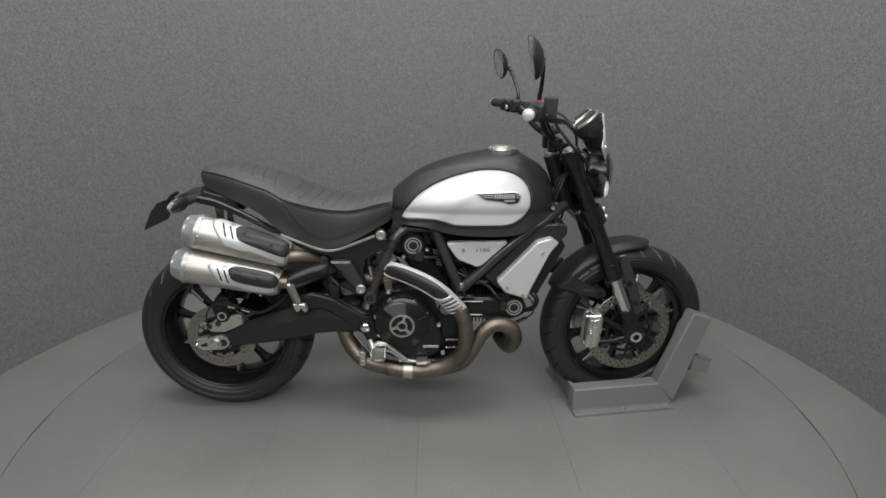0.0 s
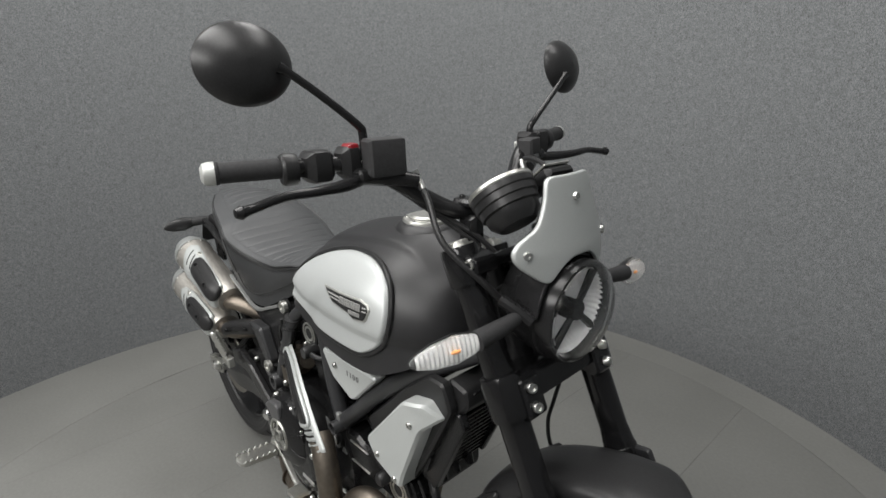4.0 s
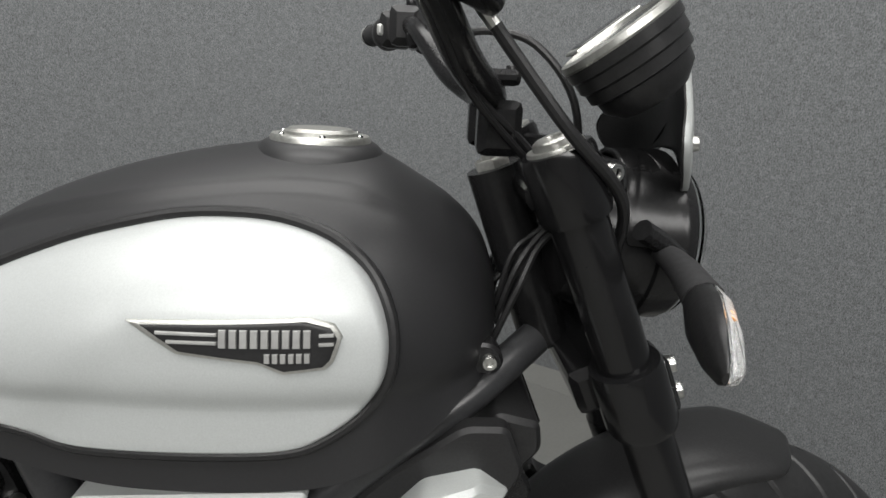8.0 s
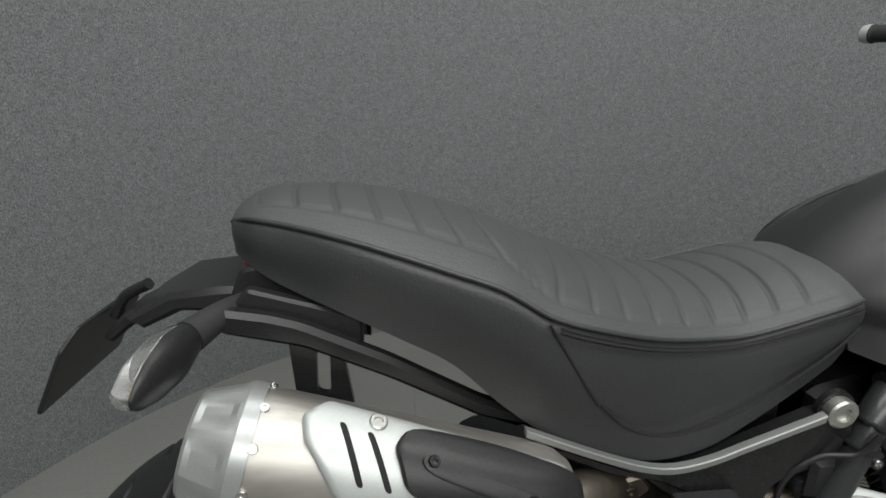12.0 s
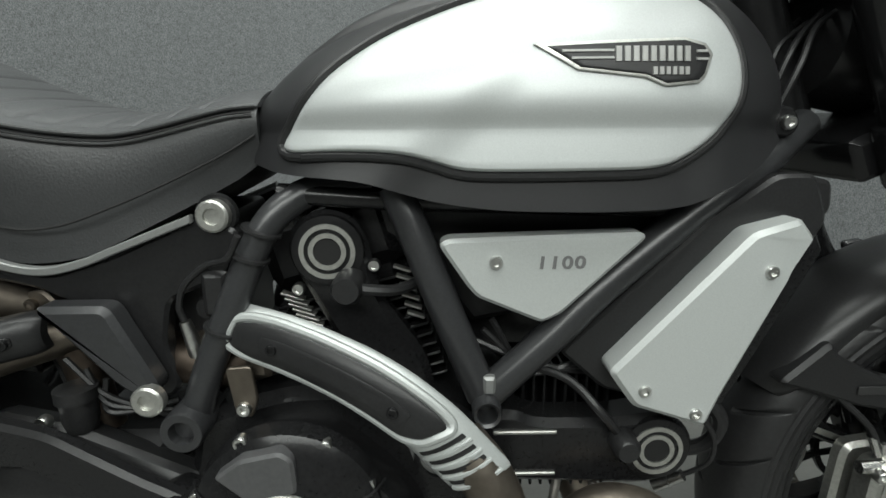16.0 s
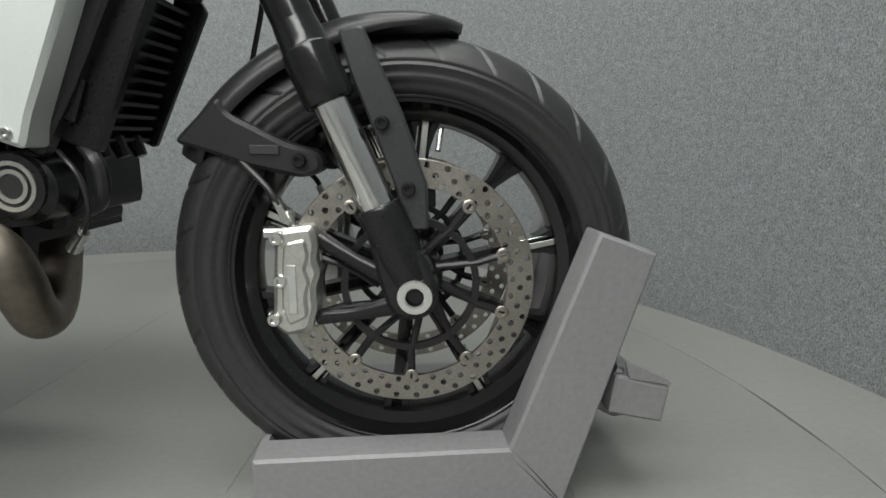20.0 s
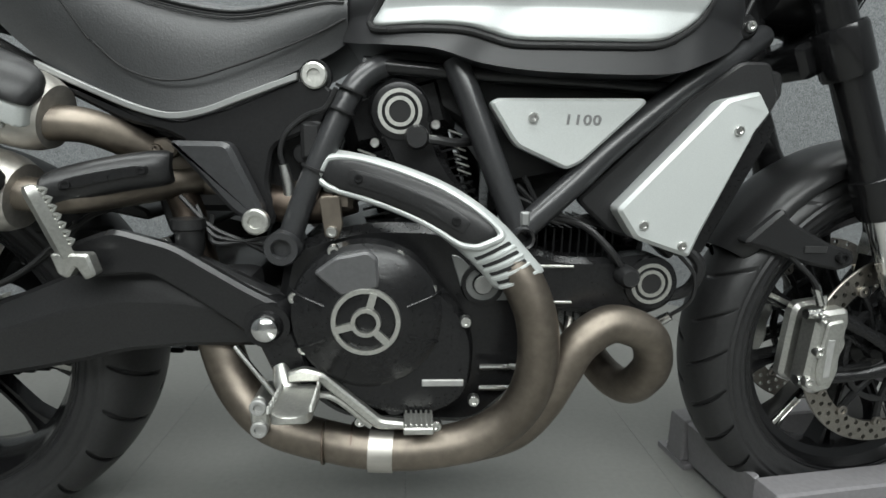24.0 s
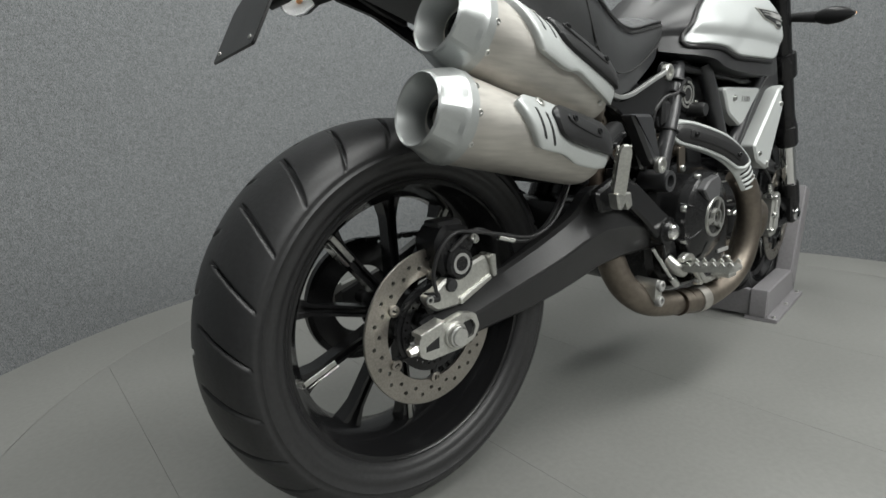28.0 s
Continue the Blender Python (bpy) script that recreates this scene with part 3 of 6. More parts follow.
def tank_panel():
    """Columns from the upper to the lower edge, folded sharply along the crease; the rim rolls over."""
    o = np.array(panel_outline)
    nxt = np.roll(o, -1, axis=0)

    def edges(x):
        zs = [a[1] + (b[1] - a[1]) * (x - a[0]) / (b[0] - a[0]) for a, b in zip(o, nxt) if (a[0] - x) * (b[0] - x) <= 0 and a[0] != b[0]]
        return min(zs), max(zs)

    def gap(x, z):
        q, d = np.array((x, z)), nxt - o
        t = np.clip(((q - o) * d).sum(1) / np.maximum((d * d).sum(1), 1e-12), 0, 1)
        return float(np.sqrt(((o + d * t[:, None] - q) ** 2).sum(1)).min())

    bm, grid = bmesh.new(), []
    x0, x1 = o[:, 0].min() + 2e-5, o[:, 0].max() - 2e-5
    for i in range(97):
        x = x0 + (x1 - x0) * (0.5 - 0.5 * math.cos(math.pi * i / 96)) ** 1.0
        lo, hi = edges(x)
        top, bot = smooth_table(TANK, x, 1), smooth_table(TANK, x, 2)
        zc = min(max(min(CREASE, bot + 0.5 * (top - bot)), lo + (hi - lo) * 0.02), hi - (hi - lo) * 0.02)
        col = [hi + (zc - hi) * (0.5 - 0.5 * math.cos(math.pi * k / 30)) for k in range(31)] + [zc + (lo - zc) * (1 - (1 - k / 10) ** 1.8) for k in range(1, 11)]
        row = []
        for z in col:
            f = min(gap(x, z) / 0.006, 1)
            row.append(bm.verts.new(on_tank(x, z, -0.002 + 0.0115 * math.sqrt(1 - (1 - f) ** 2))))
        grid.append(row)
    for p, q in zip(grid, grid[1:]):
        for k in range(len(p) - 1):
            bm.faces.new((p[k], p[k + 1], q[k + 1], q[k]))
    bmesh.ops.remove_doubles(bm, verts=bm.verts, dist=2e-5)
    return bm


side = part("tank_side_panel", tank_panel(), SILVER, tank, "silver painted tank side panel", sharp=23)
left_side = mirrored(side)


def raised(h0):
    return lambda u, v, h: on_tank(u, v, h + h0)


def badge(parent):
    made = [part("badge", shell(dense([(0.145, 0.869), (0.275, 0.874), (0.294, 0.869), (0.300, 0.860), (0.294, 0.842), (0.288, 0.836), (0.258, 0.833), (0.240, 0.8405), (0.182, 0.847)], 0.006), raised(0.0095), 0.003, edge=0.0015, rings=(0.9, 0.5), base=-0.003), ALU, parent, "winged maker's badge with plain raised bars", sharp=40)]
    inner = [(0.156, 0.8672), (0.274, 0.8717), (0.2915, 0.867), (0.2965, 0.859), (0.2915, 0.8435), (0.2865, 0.8385), (0.2585, 0.8358), (0.2405, 0.843), (0.184, 0.8495)]
    made.append(part("badge_field", shell(dense(inner, 0.006), raised(0.0095), 0.0042, edge=0.0008, rings=(0.9, 0.5), base=0.002), PLASTIC, made[0]))
    for x0, x1, z0, z1 in ((0.168, 0.212, 0.8615, 0.8640), (0.176, 0.212, 0.8555, 0.8580), (0.2835, 0.2945, 0.8610, 0.8635), (0.2835, 0.2945, 0.8545, 0.857), (0.213, 0.280, 0.8535, 0.8665), (0.245, 0.279, 0.8425, 0.8495)):
        letters = x1 - x0 > 0.03 and z1 - z0 > 0.005
        n = 9 if z1 - z0 > 0.01 else 6
        cells = [(x0 + (x1 - x0) * k / n, x0 + (x1 - x0) * (k + 0.74) / n) for k in range(n)] if letters else [(x0, x1)]
        for a, b in cells:
            made.append(part("badge_bar", shell(dense([(a, z0), (b, z0), (b, z1), (a, z1)], 0.006), raised(0.0095), 0.0056, edge=0.0006, rings=(0.5,), base=0.003), PALE, made[0]))
    return made


for ob in badge(side):
    if ob.name.startswith("badge") and not ob.name.startswith(("badge_bar", "badge_field")):
        first = ob
        twin = mirrored(ob, left_side)
for ob in list(first.children):
    mirrored(ob, left_side)
cap_frame = frame_of((0.255, 0, 0.983), (0.02, 0, 1))
cap = part("fuel_cap", lathe([(0.0, 0.013), (0.030, 0.013), (0.033, 0.010), (0.036, 0.010), (0.0365, 0.007), (0.047, 0.007), (0.049, 0.004), (0.049, -0.01), (0.0, -0.01)], n=48, axis=(0, 0, 1)), ALU, tank, "brushed aluminium filler cap", matrix=cap_frame)
part("cap_base", lathe([(0.0, 0.001), (0.052, 0.001), (0.057, -0.002), (0.064, -0.010), (0.070, -0.03), (0.0, -0.03)], n=48), TANKBLACK, tank, matrix=cap_frame)
for k in range(6):
    a = k * math.pi / 3 + 0.2
    bolt(tuple(cap_frame @ Vector((0.042 * math.cos(a), 0.042 * math.sin(a), 0.007))), (0, 0, 1), 0.003, cap, CHROME)

# ---- seat ----
# x, crown, seam height, seam half width, lower edge, lower half width
SEAT = [(-0.776, 0.905, 0.900, 0.020, 0.882, 0.020), (-0.772, 0.916, 0.910, 0.038, 0.880, 0.042), (-0.762, 0.924, 0.915, 0.054, 0.876, 0.057), (-0.745, 0.930, 0.917, 0.069, 0.868, 0.072), (-0.720, 0.933, 0.916, 0.080, 0.857, 0.085), (-0.66, 0.930, 0.908, 0.107, 0.834, 0.107), (-0.61, 0.921, 0.896, 0.123, 0.812, 0.118), (-0.56, 0.907, 0.881, 0.134, 0.786, 0.126), (-0.515, 0.891, 0.866, 0.143, 0.745, 0.133), (-0.475, 0.874, 0.843, 0.151, 0.715, 0.138), (-0.42, 0.850, 0.824, 0.147, 0.688, 0.140), (-0.36, 0.830, 0.806, 0.133, 0.670, 0.138), (-0.30, 0.818, 0.796, 0.119, 0.674, 0.133), (-0.25, 0.818, 0.796, 0.113, 0.695, 0.126), (-0.15, 0.841, 0.819, 0.107, 0.746, 0.104), (-0.122, 0.842, 0.822, 0.098, 0.766, 0.094)]


def seat_meshes():
    top, sides = [], []
    n = 540
    for i in range(n + 1):
        x = SEAT[0][0] + (SEAT[-1][0] - SEAT[0][0]) * i / n
        crown, zs, w, zl, wl = (smooth_table(SEAT, x, c) for c in range(1, 6))
        row = []
        for k in range(53):
            u = -1 + 2 * k / 52
            y = w * math.sin(u * math.pi / 2) if abs(u) < 2 else 0
            f = abs(y) / w
            z = zs + (crown - zs) * (1 - f ** 2.6)
            # pleats inside a stitched border
            lim = 0.66 + 0.20 * ease((x + 0.52) / 0.06)
            if x < -0.482:
                g = ((x + 0.83 - 0.10 * y * y / w + 0.10 * y) / 0.0385) % 1.0 if x > -0.76 else 0.5
            else:
                g = ((x + 0.475 + 0.20 * y * y / w) / 0.0345) % 1.0 if x < -0.14 else 0.5
            d = min(g, 1 - g)
            z -= (0.0026 * math.exp(-(d / 0.07) ** 2) - 0.0008 * math.sin(math.pi * g)) * ease((lim - f) / 0.04) * ease((abs(x + 0.482) - 0.004) / 0.012) * ease((-0.150 - x) / 0.02) * ease((x + 0.755) / 0.02)
            z -= 0.0014 * math.exp(-((f - lim) / 0.014) ** 2) * ease((-0.135 - x) / 0.02) * ease((x + 0.755) / 0.02)
            row.append(Vector((x, y, z)))
        top.append(row + [Vector((x, w * 0.9, zs - 0.02)), Vector((x, -w * 0.9, zs - 0.02))])
        prof = []
        for k in range(15):
            t = k / 14
            belly = 0.010 * math.sin(math.pi * min(t * 1.1, 1))
            y = w + (wl - w) * t ** 1.3 + belly * (1 - t) - (0.004 * math.exp(-(t / 0.03) ** 2))
            prof.append((y, zs - 0.001 + (zl - zs) * t))
        prof.append((wl - 0.02, zl - 0.004))
        sides.append([Vector((x, -y, z)) for y, z in prof] + [Vector((x, y, z)) for y, z in reversed(prof)])
    return skin(bmesh.new(), top), skin(bmesh.new(), sides)


seat_top, seat_side = seat_meshes()
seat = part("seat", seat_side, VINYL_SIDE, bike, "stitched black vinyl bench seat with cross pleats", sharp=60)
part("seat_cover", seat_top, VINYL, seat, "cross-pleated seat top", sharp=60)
for sgn in (-1, 1):
    part("piping", sweep([(x, sgn * (smooth_table(SEAT, x, 3) + 0.001), smooth_table(SEAT, x, 2)) for x in np.linspace(-0.774, -0.124, 34)], 0.0024, n=8, steps=3), VINYL_SIDE, seat)
    part("seam", sweep([(x, sgn * (0.1565 - (0.84 - z) * 0.06), z) for x, z in ((-0.478, 0.838), (-0.456, 0.80), (-0.438, 0.77), (-0.424, 0.748))], 0.0016, n=6), DARK, seat)
    part("seam", sweep([(x, sgn * (smooth_table(SEAT, x, 5) + 0.009), smooth_table(SEAT, x, 4) + 0.036 * s) for x, s in ((-0.42, 1.6), (-0.39, 1.15), (-0.35, 1.0), (-0.31, 1.0), (-0.27, 1.0), (-0.22, 0.9), (-0.16, 0.85), (-0.125, 0.8))], 0.0015, n=6), DARK, seat)
    for dz in (-0.006, -0.0095):
        part("stitch_line", sweep([(x, sgn * (smooth_table(SEAT, x, 3) + 0.003 - 0.35 * dz), smooth_table(SEAT, x, 2) + dz) for x in np.linspace(-0.468, -0.126, 18)], 0.0011, n=6, steps=3), DARK, seat)

# ---- frame ----
def both(name, bm, mat, parent, label="", sharp=35):
    ob = part(name, bm, mat, parent, label, sharp)
    mirrored(ob)
    return ob


both("frame_tube", sweep([(-0.01, -0.098, 0.738), (-0.060, -0.110, 0.738), (-0.094, -0.126, 0.722), (-0.119, -0.138, 0.690), (-0.15, -0.148, 0.62), (-0.178, -0.152, 0.555), (-0.200, -0.155, 0.492)], 0.0158, n=16), FRAMEPAINT, bike)
both("frame_tube", sweep([(0.018, -0.128, 0.742), (0.036, -0.136, 0.700), (0.062, -0.144, 0.634), (0.084, -0.149, 0.580), (0.108, -0.152, 0.522)], 0.0175, n=16), FRAMEPAINT, bike)
both("frame_tube", sweep([(0.110, -0.152, 0.522), (0.182, -0.146, 0.588), (0.232, -0.140, 0.637), (0.322, -0.126, 0.710), (0.40, -0.105, 0.758), (0.475, -0.055, 0.800)], 0.0175, n=16), FRAMEPAINT, bike)
both("frame_tube", sweep([(-0.10, -0.12, 0.735), (0.02, -0.125, 0.727), (0.15, -0.120, 0.722), (0.33, -0.118, 0.714)], 0.0105, n=14), SATIN, bike)
both("frame_joint", lathe([(0.0, -0.158), (0.0100, -0.158), (0.0108, -0.183), (0.0138, -0.185), (0.0150, -0.181), (0.0150, -0.10), (0.0, -0.10)], (0.110, 0, 0.517), (0, 1, 0), n=24), FRAMEPAINT, bike)
both("frame_joint", lathe([(0.0, -0.170), (0.012, -0.170), (0.013, -0.182), (0.021, -0.182), (0.0225, -0.178), (0.0225, -0.12), (0.0, -0.12)], (-0.200, 0, 0.500), (0, 1, 0), n=24), FRAMEPAINT, bike)
part("steering_head", sweep([(0.428, 0, 0.965), (0.500, 0, 0.775)], 0.028, n=20), SATIN, bike)
part("stem_nut", lathe([(0.0, 0.012), (0.010, 0.012), (0.011, 0.008), (0.017, 0.008), (0.019, 0.004), (0.019, -0.005), (0.0, -0.005)], (0.4275, 0, 0.966), (-0.354, 0, 0.935), n=6), ALU, bike, "bright steering stem nut")
both("tank_mount", prism([(0.395, 0.82), (0.428, 0.818), (0.438, 0.80), (0.428, 0.786), (0.38, 0.79)], -0.108, -0.085, 0.003, r=0.010), SATIN, bike)
bolt((0.422, -0.109, 0.802), (0, -1, 0), 0.0075, bike)
bolt((-0.160, -0.142, 0.716), (0, -1, 0), 0.0165, bike, ALU, tall=0.35)
part("bolt_seat", lathe([(0.0, -0.136), (0.0205, -0.136), (0.0215, -0.130), (0.0, -0.130)], (-0.160, 0, 0.716), (0, 1, 0), n=28), SATIN, bike)
bolt((-0.231, -0.175, 0.534), (0, -1, 0), 0.0165, bike, ALU, tall=0.35)

# subframe plate below the seat, with its bright strip
plate = both("subframe_plate", prism([(-0.49, 0.712), (-0.40, 0.674), (-0.332, 0.656), (-0.265, 0.676), (-0.175, 0.715), (-0.135, 0.70), (-0.15, 0.655), (-0.215, 0.628), (-0.225, 0.58), (-0.212, 0.535), (-0.226, 0.517), (-0.246, 0.528), (-0.300, 0.618), (-0.345, 0.642), (-0.40, 0.655), (-0.47, 0.69)], -0.142, -0.118, 0.004, r=0.012), SATIN, bike, "black cast subframe plate")
# Rib in the lighter paint, which carries its highlights as colour.
both("subframe_rib", prism([(-0.335, 0.632), (-0.262, 0.632), (-0.222, 0.545), (-0.236, 0.528), (-0.262, 0.545)], -0.172, -0.140, 0.006, r=0.01), FRAMEPAINT, bike)
both("subframe_rail", prism([(-0.775, 0.846), (-0.73, 0.838), (-0.70, 0.829), (-0.62, 0.790), (-0.53, 0.738), (-0.455, 0.708), (-0.455, 0.694), (-0.53, 0.716), (-0.62, 0.766), (-0.70, 0.804), (-0.775, 0.822)], -0.117, -0.098, 0.005, r=0.008), SATIN, bike, "flat black tail rail")
strip_path = [(q.x, q.z) for q in smooth_path([(-0.492, 0, 0.7235), (-0.430, 0, 0.6955), (-0.374, 0, 0.6735), (-0.335, 0, 0.6665), (-0.296, 0, 0.6735), (-0.257, 0, 0.6885), (-0.180, 0, 0.7185)], 5)]
both("trim_strip", prism(strip_path + [(x, z - 0.0085) for x, z in reversed(strip_path)], -0.1495, -0.140, 0.0012), TRIM, bike, "silver trim strip under the seat")

# tail, indicators and plate
part("tail_tray", prism([(-0.885, 0.812), (-0.84, 0.838), (-0.79, 0.843), (-0.74, 0.842), (-0.69, 0.825), (-0.64, 0.803), (-0.64, 0.780), (-0.69, 0.795), (-0.76, 0.815), (-0.83, 0.818), (-0.87, 0.800)], -0.055, 0.055, 0.006), PLASTIC, bike, "black tail tray")
part("tail_tip", prism([(-0.925, 0.780), (-0.90, 0.806), (-0.87, 0.820), (-0.86, 0.808), (-0.89, 0.794), (-0.918, 0.772)], -0.028, 0.028, 0.004, r=0.005), PLASTIC, bike)
part("tail_lamp", shell([(-0.06, 0.833), (0.06, 0.833), (0.055, 0.858), (-0.055, 0.858)], lambda u, v, h: Vector((-0.756 - h + 1.5 * u * u, u, v + 0.021)), 0.010, edge=0.004, r=0.01), RED, bike, "red tail lamp under the seat")
for sgn in (-1, 1):
    slot_o = rounded([(-0.692, 0.748), (-0.679, 0.745), (-0.677, 0.792), (-0.690, 0.795)], 0.006)
    brace_o = rounded([(-0.711, 0.725), (-0.655, 0.718), (-0.666, 0.80), (-0.716, 0.82)], 0.006)
    if sgn < 0:
        part("tail_brace", skin(bmesh.new(), [[Vector((x, y, z)) for x, z in o] for o, y in ((slot_o, sgn * 0.095), (brace_o, sgn * 0.095), (brace_o, sgn * 0.104), (slot_o, sgn * 0.104))], close=True), SATIN, bike)
plate_frame = Matrix.Translation((-0.9575, 0.016, 0.755)) @ Matrix(((-0.46, 0.03, 0.888, 0), (0.0, 1.0, -0.04, 0), (-0.888, -0.03, -0.46, 0), (0, 0, 0, 1)))
holder = part("plate_holder", prism(rounded([(-0.050, -0.062), (-0.030, -0.081), (0.050, -0.081), (0.050, 0.081), (-0.030, 0.081), (-0.050, 0.062)], 0.006), -0.002, 0.002, 0.0008), PLASTIC, bike, "blank black number plate holder", matrix=plate_frame @ Matrix.Rotation(radians(90), 4, "X"))
for u in (-0.062, 0.062):
    bolt(tuple(plate_frame @ Vector((0.038, u, -0.0025))), tuple(plate_frame.to_3x3() @ Vector((0, 0, -1))), 0.003, holder, ZINC, tall=0.4)
part("seat_pan", prism([(-0.762, 0.868), (-0.740, 0.872), (-0.645, 0.836), (-0.645, 0.798), (-0.70, 0.815), (-0.775, 0.838)], -0.070, 0.070, 0.004, r=0.006), PLASTIC, bike, "black seat pan")
for sgn in (-1, 1):
    part("pan_side", prism([(-0.75, 0.858), (-0.645, 0.826), (-0.645, 0.79), (-0.70, 0.808), (-0.77, 0.836)], sgn * 0.082, sgn * 0.098, 0.003, r=0.005), PLASTIC, bike)
part("plate_bracket", sweep([(-0.88, 0.0, 0.830), (-0.912, 0.01, 0.812), (-0.930, 0.016, 0.786)], 0.0065, n=10), PLASTIC, bike)

# ---- engine ----
engine = part("engine", prism([(-0.20, 0.50), (-0.22, 0.40), (-0.20, 0.30), (-0.13, 0.245), (0.06, 0.235), (0.13, 0.30), (0.14, 0.40), (0.10, 0.50), (0.0, 0.53), (-0.10, 0.53)], -0.150, 0.150, 0.012, r=0.03), CAST, bike, "black air-cooled twin-cylinder engine")
cover = part("clutch_cover", shell([( -0.180, 0.42), (-0.168, 0.47), (-0.130, 0.502), (-0.06, 0.507), (-0.02, 0.478), (0.028, 0.43), (0.050, 0.385), (0.044, 0.305), (-0.01, 0.275), (-0.09, 0.285), (-0.165, 0.345)], lambda u, v, h: Vector((u, -0.152 - h, v)), 0.055, edge=0.022, rings=(0.93, 0.8, 0.6, 0.3), r=0.03), CAST, engine, "black clutch and alternator cover")
C = (-0.090, 0, 0.420)
part("cover_dome", lathe([(0.098, -0.190), (0.094, -0.208), (0.080, -0.218), (0.058, -0.222), (0.052, -0.226), (0.0, -0.226)], C, (0, 1, 0), n=56), CAST, engine)
part("cover_ring", lathe([(0.0365, -0.224), (0.0365, -0.230), (0.0420, -0.230), (0.043, -0.228), (0.043, -0.224)], C, (0, 1, 0), n=48, close=True), ALU, engine, "machined ring on the clutch cover")
part("cover_boss", lathe([(0.013, -0.224), (0.013, -0.233), (0.018, -0.233), (0.019, -0.224)], C, (0, 1, 0), n=32, close=True), ALU, engine)
for a in (75, 195, 315):
    u = Vector((math.cos(radians(a)), 0, math.sin(radians(a))))
    w = Vector((-u.z, 0, u.x)) * 0.0045
    q = Vector((C[0], 0, C[2]))
    rings = [[q + u * r + w * s + Vector((0, y, 0)) for s, y in ((-1, -0.224), (1, -0.224), (1, -0.232), (-1, -0.232))] for r in (0.018, 0.038)]
    part("cover_spoke", skin(bmesh.new(), rings), ALU, engine)
for a in (20, 160, 205, 250, 340):
    u = Vector((math.cos(radians(a)), 0, math.sin(radians(a))))
    part("cover_rib", sweep([Vector((C[0], -0.224, C[2])) + u * 0.052, Vector((C[0], -0.214, C[2])) + u * 0.088, Vector((C[0], -0.196, C[2])) + u * 0.102], 0.0016, n=8), CAST, engine)
part("cover_plate", prism([(-0.152, 0.481), (-0.126, 0.500), (-0.088, 0.508), (-0.076, 0.499), (-0.074, 0.463), (-0.12, 0.452)], -0.2285, -0.19, 0.003, r=0.005), GLOSSY, engine, "smooth plate on the clutch cover")
part("maker_bar", box(0.007, -0.209, 0.331, 0.054, 0.004, 0.009, bevel=0.001), PALE, engine, "pale raised maker's bar")
for x, z in ((-0.180, 0.444), (-0.170, 0.377), (-0.131, 0.504), (-0.050, 0.499), (-0.010, 0.456), (0.035, 0.413), (0.049, 0.304), (-0.10, 0.276), (0.0, 0.268)):
    bolt((x, -0.204, z), (0, -1, 0), 0.0075, engine)
part("oil_window", lathe([(0.0, -0.199), (0.010, -0.199), (0.012, -0.203), (0.017, -0.203), (0.018, -0.198), (0.018, -0.14), (0.0, -0.14)], (-0.054, 0, 0.300), (0, 1, 0), n=24), CAST, engine, "round oil level window")
part("window_glass", lathe([(0.0, -0.2005), (0.0105, -0.2005), (0.0105, -0.1985), (0.0, -0.1985)], (-0.054, 0, 0.300), (0, 1, 0), n=24), BRONZE, engine)
part("starter_cap", lathe([(0.0, -0.158), (0.013, -0.158), (0.0145, -0.155), (0.0145, -0.150), (0.023, -0.150), (0.024, -0.156), (0.029, -0.156), (0.031, -0.150), (0.031, -0.13), (0.0, -0.13)], (0.063, 0, 0.449), (0, 1, 0), n=32), CAST, engine)
part("cap_disc", lathe([(0.0, -0.1605), (0.012, -0.1605), (0.013, -0.158), (0.0, -0.158)], (0.063, 0, 0.449), (0, 1, 0), n=24), PALE, engine, "pale end cap")
part("cap_bracket", prism([(0.018, 0.490), (0.030, 0.487), (0.048, 0.470), (0.095, 0.440), (0.108, 0.426), (0.050, 0.424), (0.034, 0.440)], -0.152, -0.146, 0.001, r=0.006), TRIM, engine, "thin cast bracket edge")
for z, x1 in ((0.335, 0.141), (0.304, 0.128)):
    part("stud", sweep([(0.06, -0.168, z), (x1, -0.168, z)], 0.0042, n=10), ZINC, engine)
part("frame_clip", box(0.113, -0.164, 0.541, 0.013, 0.013, 0.020, bevel=0.003), TRIM, bike, "small cast frame clip")
part("oil_line", sweep([(0.205, -0.10, 0.385), (0.195, -0.115, 0.335), (0.200, -0.12, 0.303), (0.218, -0.12, 0.308), (0.236, -0.115, 0.340), (0.250, -0.10, 0.372)], 0.0055, n=10), STEEL, bike, "thin steel oil line")
part("lambda_elbow", sweep([(-0.115, -0.128, 0.565), (-0.155, -0.126, 0.552), (-0.195, -0.122, 0.548), (-0.235, -0.105, 0.553), (-0.27, -0.08, 0.562)], 0.0245, n=18), SCORCHED, bike, "scorched rear header elbow")
part("lambda_sensor", sweep([(-0.196, -0.132, 0.566), (-0.198, -0.136, 0.580), (-0.203, -0.138, 0.604)], [0.010, 0.008, 0.006], n=12), ZINC, bike)
part("lambda_cable", sweep([(-0.204, -0.138, 0.605), (-0.206, -0.140, 0.622), (-0.197, -0.142, 0.645), (-0.172, -0.146, 0.666), (-0.145, -0.158, 0.676), (-0.13, -0.163, 0.70)], 0.0034, n=8), PLASTIC, bike)
for k, (x, y, z) in enumerate(((-0.1275, -0.1435, 0.675), (-0.1145, -0.1395, 0.700), (-0.158, -0.1495, 0.600))):
    part("cable_tie", sweep([(x - 0.0005, y, z - 0.0014), (x + 0.0005, y, z + 0.0014)], 0.0205, n=20), PLASTIC, bike)
